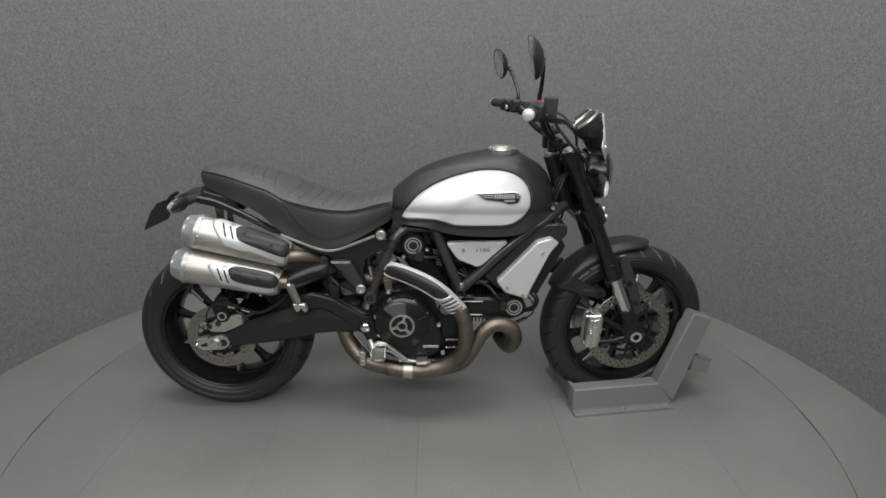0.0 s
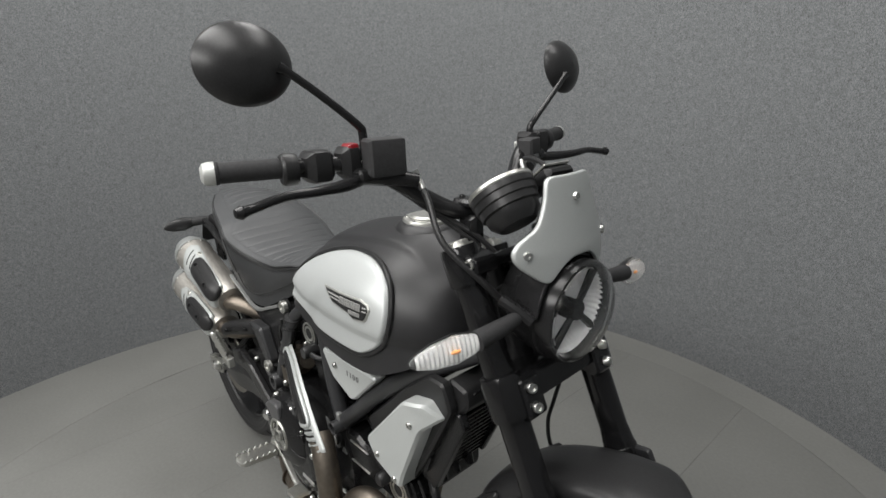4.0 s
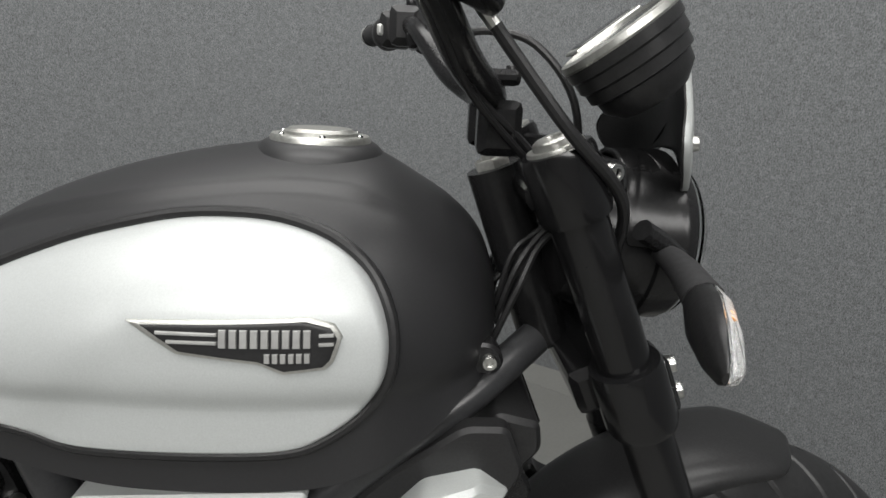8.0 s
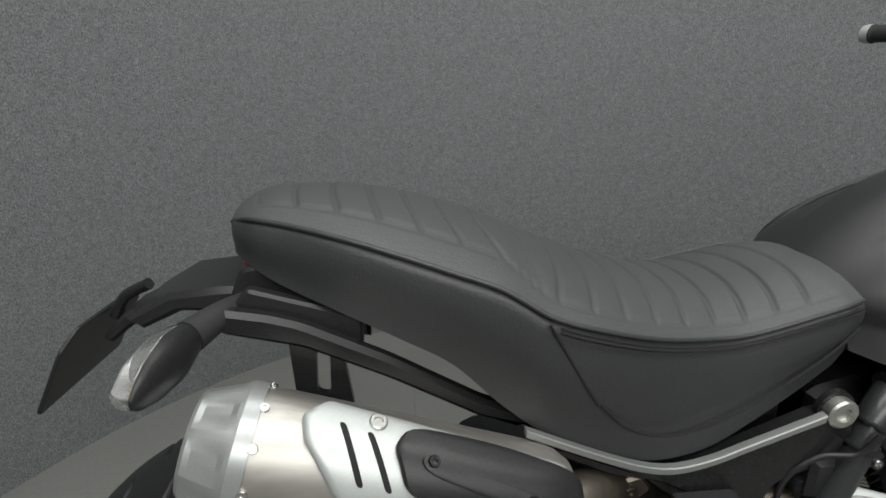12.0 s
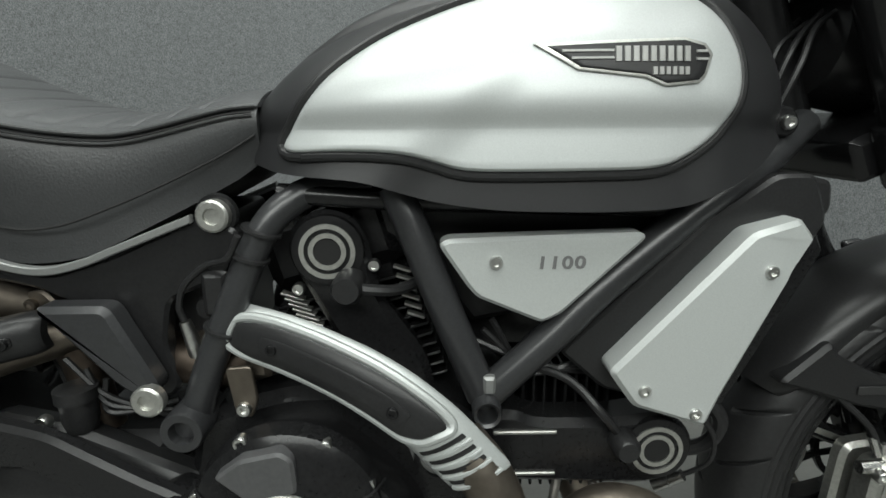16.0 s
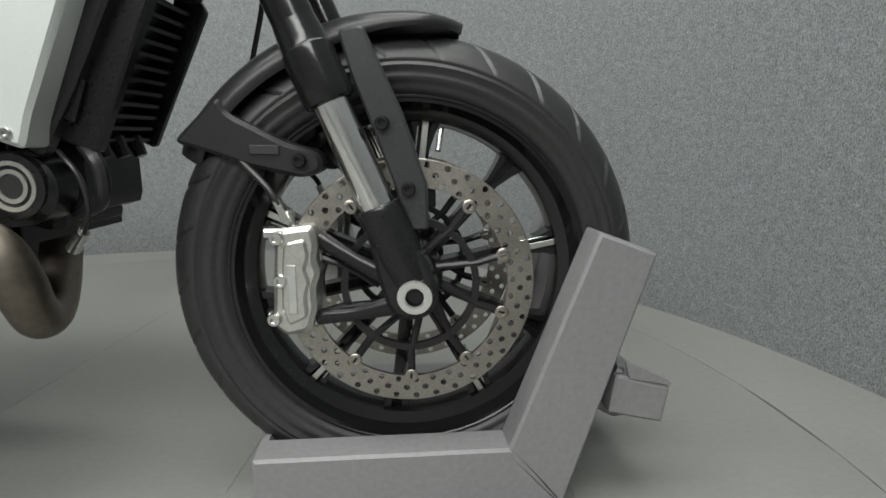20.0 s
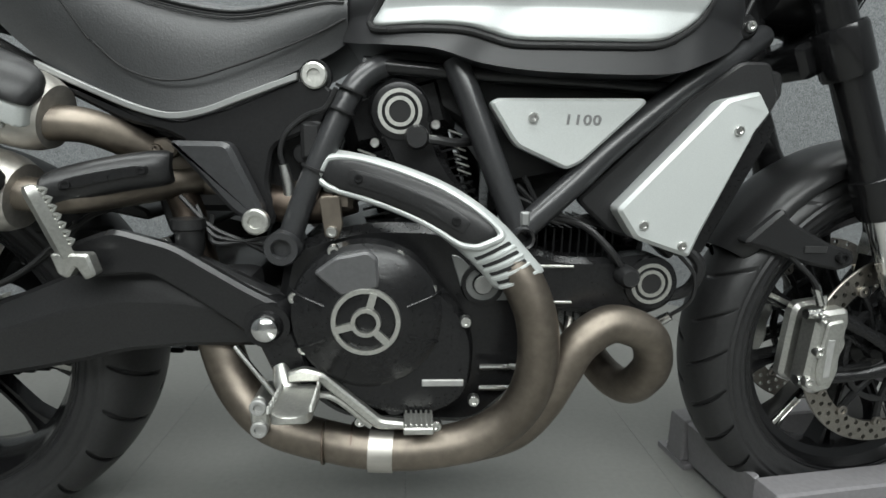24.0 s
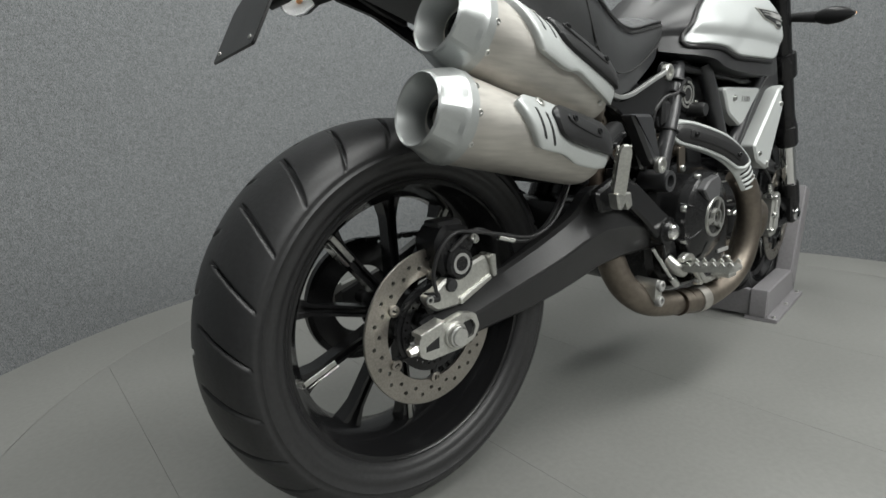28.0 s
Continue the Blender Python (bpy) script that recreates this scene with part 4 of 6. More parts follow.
part("header_tab", prism([(-0.153, 0.566), (-0.127, 0.568), (-0.123, 0.53), (-0.130, 0.511), (-0.146, 0.514)], -0.172, -0.166, 0.001, r=0.005), BRONZE, bike, "heat-stained header bracket")
bolt((-0.137, -0.172, 0.522), (0, -1, 0), 0.0075, bike)

# cylinders with cooling fins
up = Vector((-0.28, 0, 1)).normalized()
base_v = Vector((0.0, 0, 0.47))
for k in range(11):
    c = base_v + up * (0.035 + 0.0125 * k)
    m = Matrix.Translation(c) @ Matrix.Rotation(-math.atan2(-up.x, up.z), 4, "Y")
    part("cooling_fin", box(0, 0, 0, 0.17 - 0.002 * k, 0.21, 0.0035, bevel=0.0012), CAST, engine, matrix=m)
part("cylinder", box(0, 0, 0, 0.13, 0.15, 0.20, bevel=0.01), CAST, engine, matrix=Matrix.Translation(base_v + up * 0.08) @ Matrix.Rotation(-math.atan2(-up.x, up.z), 4, "Y"))
part("cylinder_head", box(0, 0, 0, 0.16, 0.19, 0.09, bevel=0.02), CAST, engine, matrix=Matrix.Translation(base_v + up * 0.215) @ Matrix.Rotation(-math.atan2(-up.x, up.z), 4, "Y"))
ahead = Vector((1, 0, 0.03)).normalized()
for k in range(11):
    part("cooling_fin", box(0.135 + 0.0125 * k, 0, 0.445, 0.0035, 0.20, 0.15, bevel=0.0012), CAST, engine)
part("cylinder", box(0.19, 0, 0.445, 0.20, 0.14, 0.12, bevel=0.01), CAST, engine)
part("cylinder_head", box(0.292, 0, 0.458, 0.065, 0.16, 0.105, bevel=0.02), CAST, engine)

for k in range(6):
    t = k / 5
    part("fin_edge", box(-0.097 + 0.019 * t, -0.108, 0.621 - 0.030 * t, 0.026, 0.012, 0.0026, bevel=0.0008, matrix=Matrix.Rotation(radians(18), 4, "Y")), ALU, engine, "bright machined fin edge")
    part("fin_edge", box(0.023 + 0.014 * t, -0.108, 0.651 - 0.053 * t, 0.020, 0.012, 0.0026, bevel=0.0008, matrix=Matrix.Rotation(radians(18), 4, "Y")), ALU, engine)

# belt covers
part("belt_cover", prism([(-0.098, 0.672), (-0.088, 0.705), (-0.055, 0.722), (-0.022, 0.708), (-0.010, 0.68), (0.0, 0.625), (0.05, 0.555), (0.06, 0.50), (-0.02, 0.50), (-0.035, 0.55), (-0.07, 0.62)], -0.128, -0.095, 0.008, r=0.025), CAST, engine, "black timing belt cover")
part("belt_cover", prism([(0.09, 0.495), (0.145, 0.497), (0.165, 0.485), (0.255, 0.484), (0.30, 0.492), (0.335, 0.478), (0.348, 0.447), (0.335, 0.415), (0.30, 0.400), (0.20, 0.405), (0.09, 0.41)], -0.145, -0.095, 0.008, r=0.025), CAST, engine, "black timing belt cover")
for z in (0.473, 0.4215):
    part("cover_rib", box(0.155, -0.1465, z, 0.07, 0.004, 0.004, bevel=0.001), ALU, engine)
for c, y in (((-0.052, 0, 0.676), -0.128), ((0.301, 0, 0.450), -0.145)):
    for r0, r1 in ((0.024, 0.029), (0.0145, 0.0195)):
        part("cam_ring", lathe([(r0, y - 0.001), (r0, y - 0.006), (r1, y - 0.006), (r1, y - 0.001)], c, (0, 1, 0), n=40, close=True), ALU, engine, "bright ring on a belt cover")
    part("cam_boss", lathe([(0.038, y + 0.004), (0.037, y - 0.003), (0.030, y - 0.0045), (0.0, y - 0.0045)], c, (0, 1, 0), n=36), CAST, engine)
    # Flat dark disc painted as the shade inside the hole.
    part("cam_hole", lathe([(0.014, y - 0.0048), (0.0, y - 0.0048)], c, (0, 1, 0), n=24, caps=False), DARK, engine)
plug = part("spark_plug_cap", lathe([(0.0, -0.165), (0.013, -0.165), (0.016, -0.158), (0.016, -0.12), (0.0, -0.12)], (-0.03, 0, 0.643), (0, 1, 0), n=20), PLASTIC, engine)
part("plug_lead", sweep([(-0.03, -0.15, 0.643), (-0.005, -0.15, 0.640), (0.02, -0.14, 0.637), (0.05, -0.11, 0.64)], 0.006, n=8), PLASTIC, engine)
part("plug_lead", sweep([(0.26, -0.15, 0.468), (0.235, -0.152, 0.50), (0.20, -0.13, 0.53), (0.14, -0.11, 0.54)], 0.005, n=8), PLASTIC, engine)
part("spark_plug_cap", lathe([(0.0, -0.172), (0.011, -0.172), (0.015, -0.166), (0.015, -0.12), (0.0, -0.12)], (0.262, 0, 0.462), (0, 1, 0), n=20), PLASTIC, engine)
for x, z in ((-0.085, 0.635), (-0.005, 0.66)):
    bolt((x, -0.128, z), (0, -1, 0), 0.0065, engine)
part("airbox", prism([(-0.08, 0.735), (0.30, 0.735), (0.36, 0.70), (0.22, 0.60), (0.10, 0.58), (0.04, 0.66)], -0.09, 0.09, 0.008), PLASTIC, bike, "black airbox under the tank")
part("throttle_body", box(0.14, 0, 0.575, 0.12, 0.12, 0.09, bevel=0.012), CAST, engine)

# side panel and cooler panel
both("side_panel", prism([(0.062, 0.688), (0.070, 0.694), (0.262, 0.699), (0.266, 0.693), (0.185, 0.615), (0.166, 0.606), (0.100, 0.634), (0.090, 0.646)], -0.162, -0.132, 0.004, r=0.006), SILVER_PANEL, bike, "silver side panel with engine size")
bolt((0.118, -0.163, 0.671), (0, -1, 0), 0.0065, bike)
for k, char in enumerate("1100"):
    digit = bpy.data.curves.new("panel_digit", "FONT")
    digit.body, digit.size, digit.extrude, digit.offset, digit.align_x = char, 0.0215, 0.0004, 0.0006, "CENTER"
    digit.materials.append(LETTER)
    dob = new("panel_digit", digit)
    dob.matrix_basis = Matrix.Translation((0.163 + 0.0125 * k, -0.1624, 0.664)) @ Matrix.Rotation(radians(90), 4, "X") @ Matrix.Diagonal((1.02, 0.80, 1, 1)) @ Matrix(((1, 0.16, 0, 0), (0, 1, 0, 0), (0, 0, 1, 0), (0, 0, 0, 1)))
    dob.parent = bike
cooler_panel = [(0.365, 0.700), (0.414, 0.712), (0.446, 0.687), (0.410, 0.656), (0.352, 0.528), (0.339, 0.492), (0.262, 0.517), (0.234, 0.556)]
panel_bm = prism(cooler_panel, -0.174, -0.121, 0.005, r=0.007)
for v in panel_bm.verts:
    v.co.y += 0.030 * max(0.0, (v.co.x - 0.400) / 0.046)
part("cooler_panel", panel_bm, SILVER_PANEL, bike, "silver oil cooler side panel with a folded corner")
for x, z in ((0.385, 0.661), (0.271, 0.536), (0.326, 0.509)):
    bolt((x, -0.173, z), (0, -1, 0), 0.0065, bike)
part("cooler_shroud", prism([(0.19, 0.565), (0.33, 0.70), (0.40, 0.752), (0.440, 0.752), (0.458, 0.705), (0.440, 0.67), (0.38, 0.56), (0.33, 0.48), (0.30, 0.505), (0.24, 0.52)], -0.140, -0.118, 0.004, r=0.01), PLASTIC, bike, "black cooler shroud")
cool = part("oil_cooler", prism([(0.352, 0.500), (0.330, 0.512), (0.405, 0.688), (0.430, 0.676)], -0.120, 0.030, 0.004), CAST, bike, "ribbed black oil cooler")
for k in range(12):
    x, z = 0.3655 + 0.0068 * k, 0.505 + 0.0149 * k
    part("cooler_fin", prism([(x - 0.012, z - 0.001), (x + 0.004, z - 0.006), (x + 0.006, z - 0.0015), (x - 0.010, z + 0.004)], -0.104, 0.020, 0.0012), CAST, cool)
for y0, y1 in ((-0.122, -0.104), (0.020, 0.034)):
    part("cooler_tank", prism([(0.384, 0.486), (0.330, 0.505), (0.412, 0.696), (0.460, 0.692), (0.472, 0.668)] if y0 < 0 else [(0.372, 0.490), (0.350, 0.500), (0.420, 0.690), (0.452, 0.690), (0.462, 0.672)], y0, y1, 0.003, r=0.006), CAST, cool)
for x, z in ((0.352, 0.528), (0.376, 0.588)):
    part("tank_moulding", prism([(x - 0.010, z), (x + 0.016, z - 0.008), (x + 0.036, z + 0.040), (x + 0.010, z + 0.048)], -0.132, -0.120, 0.003, r=0.005), CAST, cool)
part("cooler_bracket", prism([(0.405, 0.690), (0.432, 0.752), (0.474, 0.742), (0.478, 0.712), (0.452, 0.680)], -0.118, 0.030, 0.005, r=0.008), PLASTIC, bike, "black upper cooler bracket")
for k in range(5):
    x, z = 0.452 + 0.0045 * k, 0.692 + 0.010 * k
    part("cooler_fin", prism([(x, z), (x + 0.006, z - 0.003), (x + 0.008, z + 0.001), (x + 0.002, z + 0.004)], -0.100, 0.020, 0.001), CAST, cool)
for y in (-0.085, -0.05, -0.012):
    part("cooler_union", sweep([(0.362, y, 0.504), (0.372, y, 0.480)], [0.011, 0.008], n=10), CAST, cool)
part("oil_hose", sweep([(0.36, -0.11, 0.50), (0.385, -0.12, 0.47), (0.375, -0.11, 0.43), (0.33, -0.09, 0.41)], 0.009, n=10), PLASTIC, bike)
part("lambda_cable", sweep([(0.345, -0.13, 0.49), (0.37, -0.135, 0.46), (0.372, -0.13, 0.42), (0.345, -0.11, 0.385)], 0.003, n=8), PLASTIC, bike)
part("lambda_sensor", sweep([(0.352, -0.115, 0.392), (0.325, -0.10, 0.368)], [0.007, 0.009], n=12), ZINC, bike)

# ---- exhaust ----
exhaust = part("exhaust_header", sweep([(0.080, -0.198, 0.497), (0.107, -0.208, 0.464), (0.126, -0.214, 0.412), (0.127, -0.215, 0.345), (0.104, -0.213, 0.290), (0.052, -0.207, 0.250), (-0.015, -0.200, 0.232), (-0.070, -0.195, 0.228), (-0.135, -0.184, 0.232), (-0.222, -0.158, 0.246), (-0.276, -0.133, 0.287), (-0.306, -0.116, 0.355), (-0.32, -0.11, 0.43)], [0.027] * 9 + [0.029] * 4, n=24), BRONZE, bike, "heat-tinted steel exhaust header pipe")
part("exhaust_header", sweep([(0.232, 0.02, 0.410), (0.240, -0.01, 0.352), (0.256, -0.045, 0.308), (0.276, -0.088, 0.283), (0.292, -0.128, 0.286), (0.303, -0.155, 0.315), (0.306, -0.168, 0.346), (0.289, -0.174, 0.384), (0.237, -0.181, 0.402), (0.193, -0.188, 0.378), (0.167, -0.191, 0.335), (0.142, -0.190, 0.288), (0.105, -0.182, 0.245), (0.04, -0.170, 0.218)], 0.0262, n=22), BRONZE, bike, "heat-tinted front exhaust pipe")
for x0, x1 in ((-0.088, -0.056),):
    part("pipe_clamp", sweep([(x0, -0.1935, 0.2285), (x1, -0.1955, 0.228)], 0.0300, n=24), STEEL, exhaust, "steel pipe clamp")
for x, z in ((-0.112, 0.2305), (-0.15, 0.2345)):
    part("weld_seam", sweep([(x - 0.0015, -0.186, z), (x + 0.0015, -0.186, z)], 0.0290, n=24), SCORCHED, exhaust)
part("pipe_bracket", prism([(-0.246, 0.262), (-0.246, 0.295), (-0.234, 0.305), (-0.222, 0.295), (-0.222, 0.255), (-0.234, 0.245)], -0.190, -0.135, 0.003, r=0.008), ALU, exhaust)
bolt((-0.234, -0.191, 0.290), (0, -1, 0), 0.0115, exhaust, PALE, tall=0.5)
bolt((-0.234, -0.191, 0.258), (0, -1, 0), 0.0115, exhaust, PALE, tall=0.5)
part("header_flange", box(-0.125, -0.142, 0.576, 0.026, 0.036, 0.058, bevel=0.006), BRONZE, exhaust)
part("rear_pipe", sweep([(-0.10, -0.12, 0.58), (-0.16, -0.10, 0.565), (-0.24, -0.07, 0.56), (-0.32, -0.08, 0.575), (-0.38, -0.11, 0.615), (-0.43, -0.15, 0.645), (-0.475, -0.172, 0.650)], 0.022, n=18), BRONZE, bike, "heat-tinted link pipe")
part("rear_pipe", sweep([(-0.33, -0.09, 0.58), (-0.39, -0.13, 0.57), (-0.45, -0.175, 0.562), (-0.51, -0.19, 0.567)], 0.0215, n=18), BRONZE, bike, "heat-tinted link pipe")
part("rear_pipe", sweep([(-0.32, -0.10, 0.43), (-0.335, -0.10, 0.49), (-0.345, -0.095, 0.54), (-0.36, -0.10, 0.585)], 0.022, n=18), SCORCHED, bike)
part("pipe_bracket", prism([(-0.40, 0.625), (-0.355, 0.637), (-0.34, 0.618), (-0.36, 0.60), (-0.39, 0.605)], -0.125, -0.105, 0.003, r=0.008), BRONZE, bike)
bolt((-0.367, -0.126, 0.62), (0, -1, 0), 0.007, bike, BRONZE)


def muffler(rear, fore, radius, sz, label, o, ins, rec, bolts, slots, big):
    """An oval silencer can with end cap, side shield and black insert."""
    a, b = Vector(rear), Vector(fore)
    ax = (b - a).normalized()
    side_ = Vector((0, -1, 0))
    side_ = (side_ - ax * side_.dot(ax)).normalized()
    up_ = side_.cross(ax) * -1
    if up_.z < 0:
        up_ = -up_
    length = (b - a).length

    def at(s, ang, h):
        """s from the rear end, ang from the outer side upwards."""
        k = 1.0 - 0.17 * max(s, 0) / length
        if s > length * 0.86:
            k -= 0.16 * ((s - length * 0.86) / (length * 0.14)) ** 3
        r = radius * k + h
        return a + ax * s + side_ * (r * math.cos(ang)) + up_ * (r * sz * math.sin(ang))

    def ring(s, h=0.0, n=40):
        return [at(s, 2 * math.pi * k / n, h) for k in range(n)]

    can = part("muffler", skin(bmesh.new(), [ring(s) for s in (length * i / 23 for i in range(24))]), STEEL, bike, label, sharp=50)
    # conical end cap with flats cut round its middle
    cap_rings = []
    for s, f, flat in ((0.012, 1.0, 0), (0.012, 1.03, 0), (-0.001, 1.03, 0), (-0.005, 1.005, 0), (-0.010, 0.985, 1), (-0.032, 0.84, 1), (-0.037, 0.80, 0), (-0.040, 0.76, 0), (-0.038, 0.725, 0), (-0.015, 0.60, 0), (0.012, 0.50, 0)):
        ring_ = []
        for k in range(64):
            t = 2 * math.pi * k / 64
            g = f
            if flat:
                off = (t + 0.35 + math.pi / 8) % (math.pi / 4) - math.pi / 8
                g = f * min(1.0, 0.945 / math.cos(off))
            ring_.append(a + ax * s + side_ * (radius * g * math.cos(t)) + up_ * (radius * sz * g * math.sin(t)))
        cap_rings.append(ring_)
    part("end_cap", skin(bmesh.new(), cap_rings, caps=False), CAPSILVER, can, "silver faceted muffler end cap", sharp=14)
    part("end_plate", lathe([(radius * 0.52, 0.010), (radius * 0.36, 0.014), (radius * 0.36, -0.006), (radius * 0.28, -0.006), (radius * 0.28, 0.05), (0.0, 0.05)], tuple(a), tuple(ax), n=28), CAST, can)
    for ang in (-0.6, 0.08, 0.70, 1.3, 2.0):
        p = at(0.014, ang, 0.0005)
        bolt(tuple(p), tuple(p - (a + ax * 0.014)), 0.0042, can, ZINC, tall=0.45)
    for ang in (-0.4, 0.5):
        p = at(length * 0.90, ang, 0.0005)
        bolt(tuple(p), tuple(p - (a + ax * length * 0.90)), 0.0038, can, ZINC)

    def lay(u, v, h):
        return at(u * length, v, h)

    sh = part("heat_shield", shell(dense(rounded(o, 0.05), 0.03), lay, 0.010, edge=0.030, rings=(0.9, 0.75, 0.6, 0.45, 0.3, 0.15)), SILVER_FLAT, can, "slotted silver heat shield", sharp=50)
    part("shield_insert", shell(dense(rounded(ins, 0.10), 0.03), lambda u, v, h: lay(u, v, h + 0.009), 0.008, edge=0.030, rings=(0.9, 0.7, 0.5, 0.3, 0.15), bulge=0.003), PLASTIC, sh, "black ribbed shield insert", sharp=40)
    part("insert_panel", shell(dense(rounded(rec, 0.12), 0.02), lambda u, v, h: lay(u, v, h + 0.0185), 0.0026, edge=0.008, rings=(0.7, 0.4)), PLASTIC, sh)
    for u, v in bolts:
        p, q = lay(u, v, 0.0205), lay(u, v, 0.030)
        bolt(tuple(p), tuple(q - p), 0.005, sh, CAST)
    # Slots are dark strips laid on the shield, painted as shaded openings.
    for u, v, u1, v1 in slots:
        slot = [(u - 0.010, v), (u + 0.010, v), (u1 + 0.010, v1), (u1 - 0.010, v1)]
        part("slot", shell(dense(rounded(slot, 0.06), 0.02), lambda uu, vv, h: lay(uu, vv, h + 0.009), 0.0013, edge=0.002, rings=(0.5,)), DARK, sh)
    p = lay(*big, 0.009)
    bolt(tuple(p), tuple(lay(*big, 0.03) - p), 0.0080, sh, ALU, tall=0.4)
    return can


muffler((-0.751, -0.166, 0.7367), (-0.462, -0.165, 0.656), 0.056, 1.03, "upper brushed steel muffler",
        [(0.15, 1.25), (0.21, 1.55), (0.43, 1.45), (0.96, 1.20), (0.985, 0.4), (0.985, -0.34), (0.68, -0.05), (0.62, 0.0), (0.54, -0.12), (0.33, -0.02), (0.17, 0.90)],
        [(0.41, 1.0), (0.45, 1.28), (0.72, 1.25), (0.99, 1.05), (1.01, 0.60), (0.99, 0.12), (0.52, 0.38), (0.46, 0.50)],
        [(0.48, 0.95), (0.50, 0.72), (0.84, 0.46), (0.87, 0.66)], ((0.52, 0.86), (0.82, 0.60)), ((0.26, 1.20, 0.34, 0.45), (0.34, 1.13, 0.42, 0.43)), (0.36, 1.30))
muffler((-0.797, -0.180, 0.626), (-0.498, -0.182, 0.562), 0.057, 1.03, "lower brushed steel muffler",
        [(0.26, 0.60), (0.31, 0.84), (0.47, 0.98), (0.95, 1.0), (0.985, 0.5), (0.985, -0.34), (0.85, -0.44), (0.72, -0.45), (0.60, -0.28), (0.42, -0.30), (0.29, 0.40)],
        [(0.48, 0.55), (0.53, 0.82), (0.90, 0.85), (1.0, 0.70), (1.01, 0.35), (0.985, 0.0), (0.63, 0.02), (0.53, 0.12)],
        [(0.57, 0.62), (0.57, 0.36), (0.85, 0.24), (0.85, 0.55)], ((0.61, 0.48), (0.81, 0.40)), ((0.37, 0.55, 0.44, -0.07), (0.44, 0.52, 0.51, -0.15)), (0.43, 0.78))
link_shield = part("pipe_shield", shell(dense(rounded([(0.0, -0.5), (1.0, -0.5), (1.0, 0.5), (0.0, 0.5)], 0.18), 0.12), lambda u, v, h: Vector((-0.470 + 0.130 * u, -0.198 + 0.05 * u - h + 0.045 * v * v, 0.568 + 0.030 * u + 0.02 * u * (1 - u) + v * 0.046)), 0.014, edge=0.12, rings=(0.7, 0.4)), PLASTIC, bike, "black link pipe shield")
part("shield_panel", shell(dense(rounded([(0.18, -0.15), (0.85, -0.15), (0.85, 0.15), (0.18, 0.15)], 0.1), 0.1), lambda u, v, h: Vector((-0.470 + 0.130 * u, -0.2118 + 0.05 * u - h, 0.568 + 0.030 * u + 0.02 * u * (1 - u) + v * 0.046)), 0.002, edge=0.05, rings=(0.6,)), CAST, link_shield)

for u in (0.24, 0.80):
    bolt((-0.470 + 0.130 * u, -0.2138 + 0.05 * u, 0.568 + 0.030 * u + 0.02 * u * (1 - u)), (0.35, -1, 0), 0.0052, link_shield, CAST)

# header heat shield over the front of the engine
PIPE = smooth_path([(-0.147, -0.133, 0.597), (-0.080, -0.156, 0.585), (-0.007, -0.182, 0.560), (0.050, -0.197, 0.523), (0.099, -0.203, 0.473)], 8)


def on_pipe(u, v, h):
    i = min(max(u, 0), 1) * (len(PIPE) - 1)
    k = min(int(i), len(PIPE) - 2)
    q = PIPE[k].lerp(PIPE[k + 1], i - k)
    d = (PIPE[k + 1] - PIPE[k]).normalized()
    if u < 0 or u > 1:
        q = q + d * (u if u < 0 else u - 1) * 0.30
    nrm = Vector((-d.z, 0, d.x))
    r = 0.030 + h
    return q + Vector((0, -1, 0)) * r * math.cos(v) * 0.75 + nrm * (r * math.sin(v)) * 0.98


shield = part("header_shield", shell(dense(rounded([(0.0, -0.95), (0.02, 1.25), (0.5, 1.3), (1.05, 1.15), (1.01, 0.0), (0.97, -1.15), (0.75, -1.15), (0.4, -1.1)], 0.06), 0.04), on_pipe, 0.005, edge=0.03, rings=(0.9, 0.75, 0.6, 0.45, 0.3, 0.15)), SILVER_FLAT, bike, "silver slotted header heat shield", sharp=50)
INSERT = [(-0.01, -0.25), (0.015, 0.42), (0.10, 0.60), (0.4, 0.60), (0.76, 0.56), (0.79, 0.42), (0.745, -0.22), (0.675, -0.54), (0.4, -0.58), (0.08, -0.50)]
part("shield_insert", shell(dense(rounded(INSERT, 0.08), 0.04), lambda u, v, h: on_pipe(u, v, h + 0.004), 0.008, edge=0.035, rings=(0.9, 0.7, 0.5, 0.3), bulge=0.002), PLASTIC, shield, "black ribbed shield insert", sharp=40)
# Bead added to catch light along the shield's flat border.
rim_path = [on_pipe(0.39 + (u - 0.39) * 1.04, v * 1.32, 0.006) for u, v in dense(rounded(INSERT, 0.10), 0.08)]
part("shield_rim", sweep(rim_path + rim_path[:1], 0.0052, n=10, steps=2), SILVER_FLAT, shield, "silver bead added to brighten the shield border")
part("insert_panel", shell(dense(rounded([(0.12, 0.26), (0.12, -0.22), (0.66, -0.26), (0.66, 0.22)], 0.07), 0.04), lambda u, v, h: on_pipe(u, v, h + 0.0125), 0.0028, edge=0.02, rings=(0.6,)), PLASTIC, shield)
for u, v in ((0.17, 0.02), (0.605, -0.02)):
    p, q = on_pipe(u, v, 0.0152), on_pipe(u, v, 0.03)
    bolt(tuple(p), tuple(q - p), 0.0055, shield, CAST)
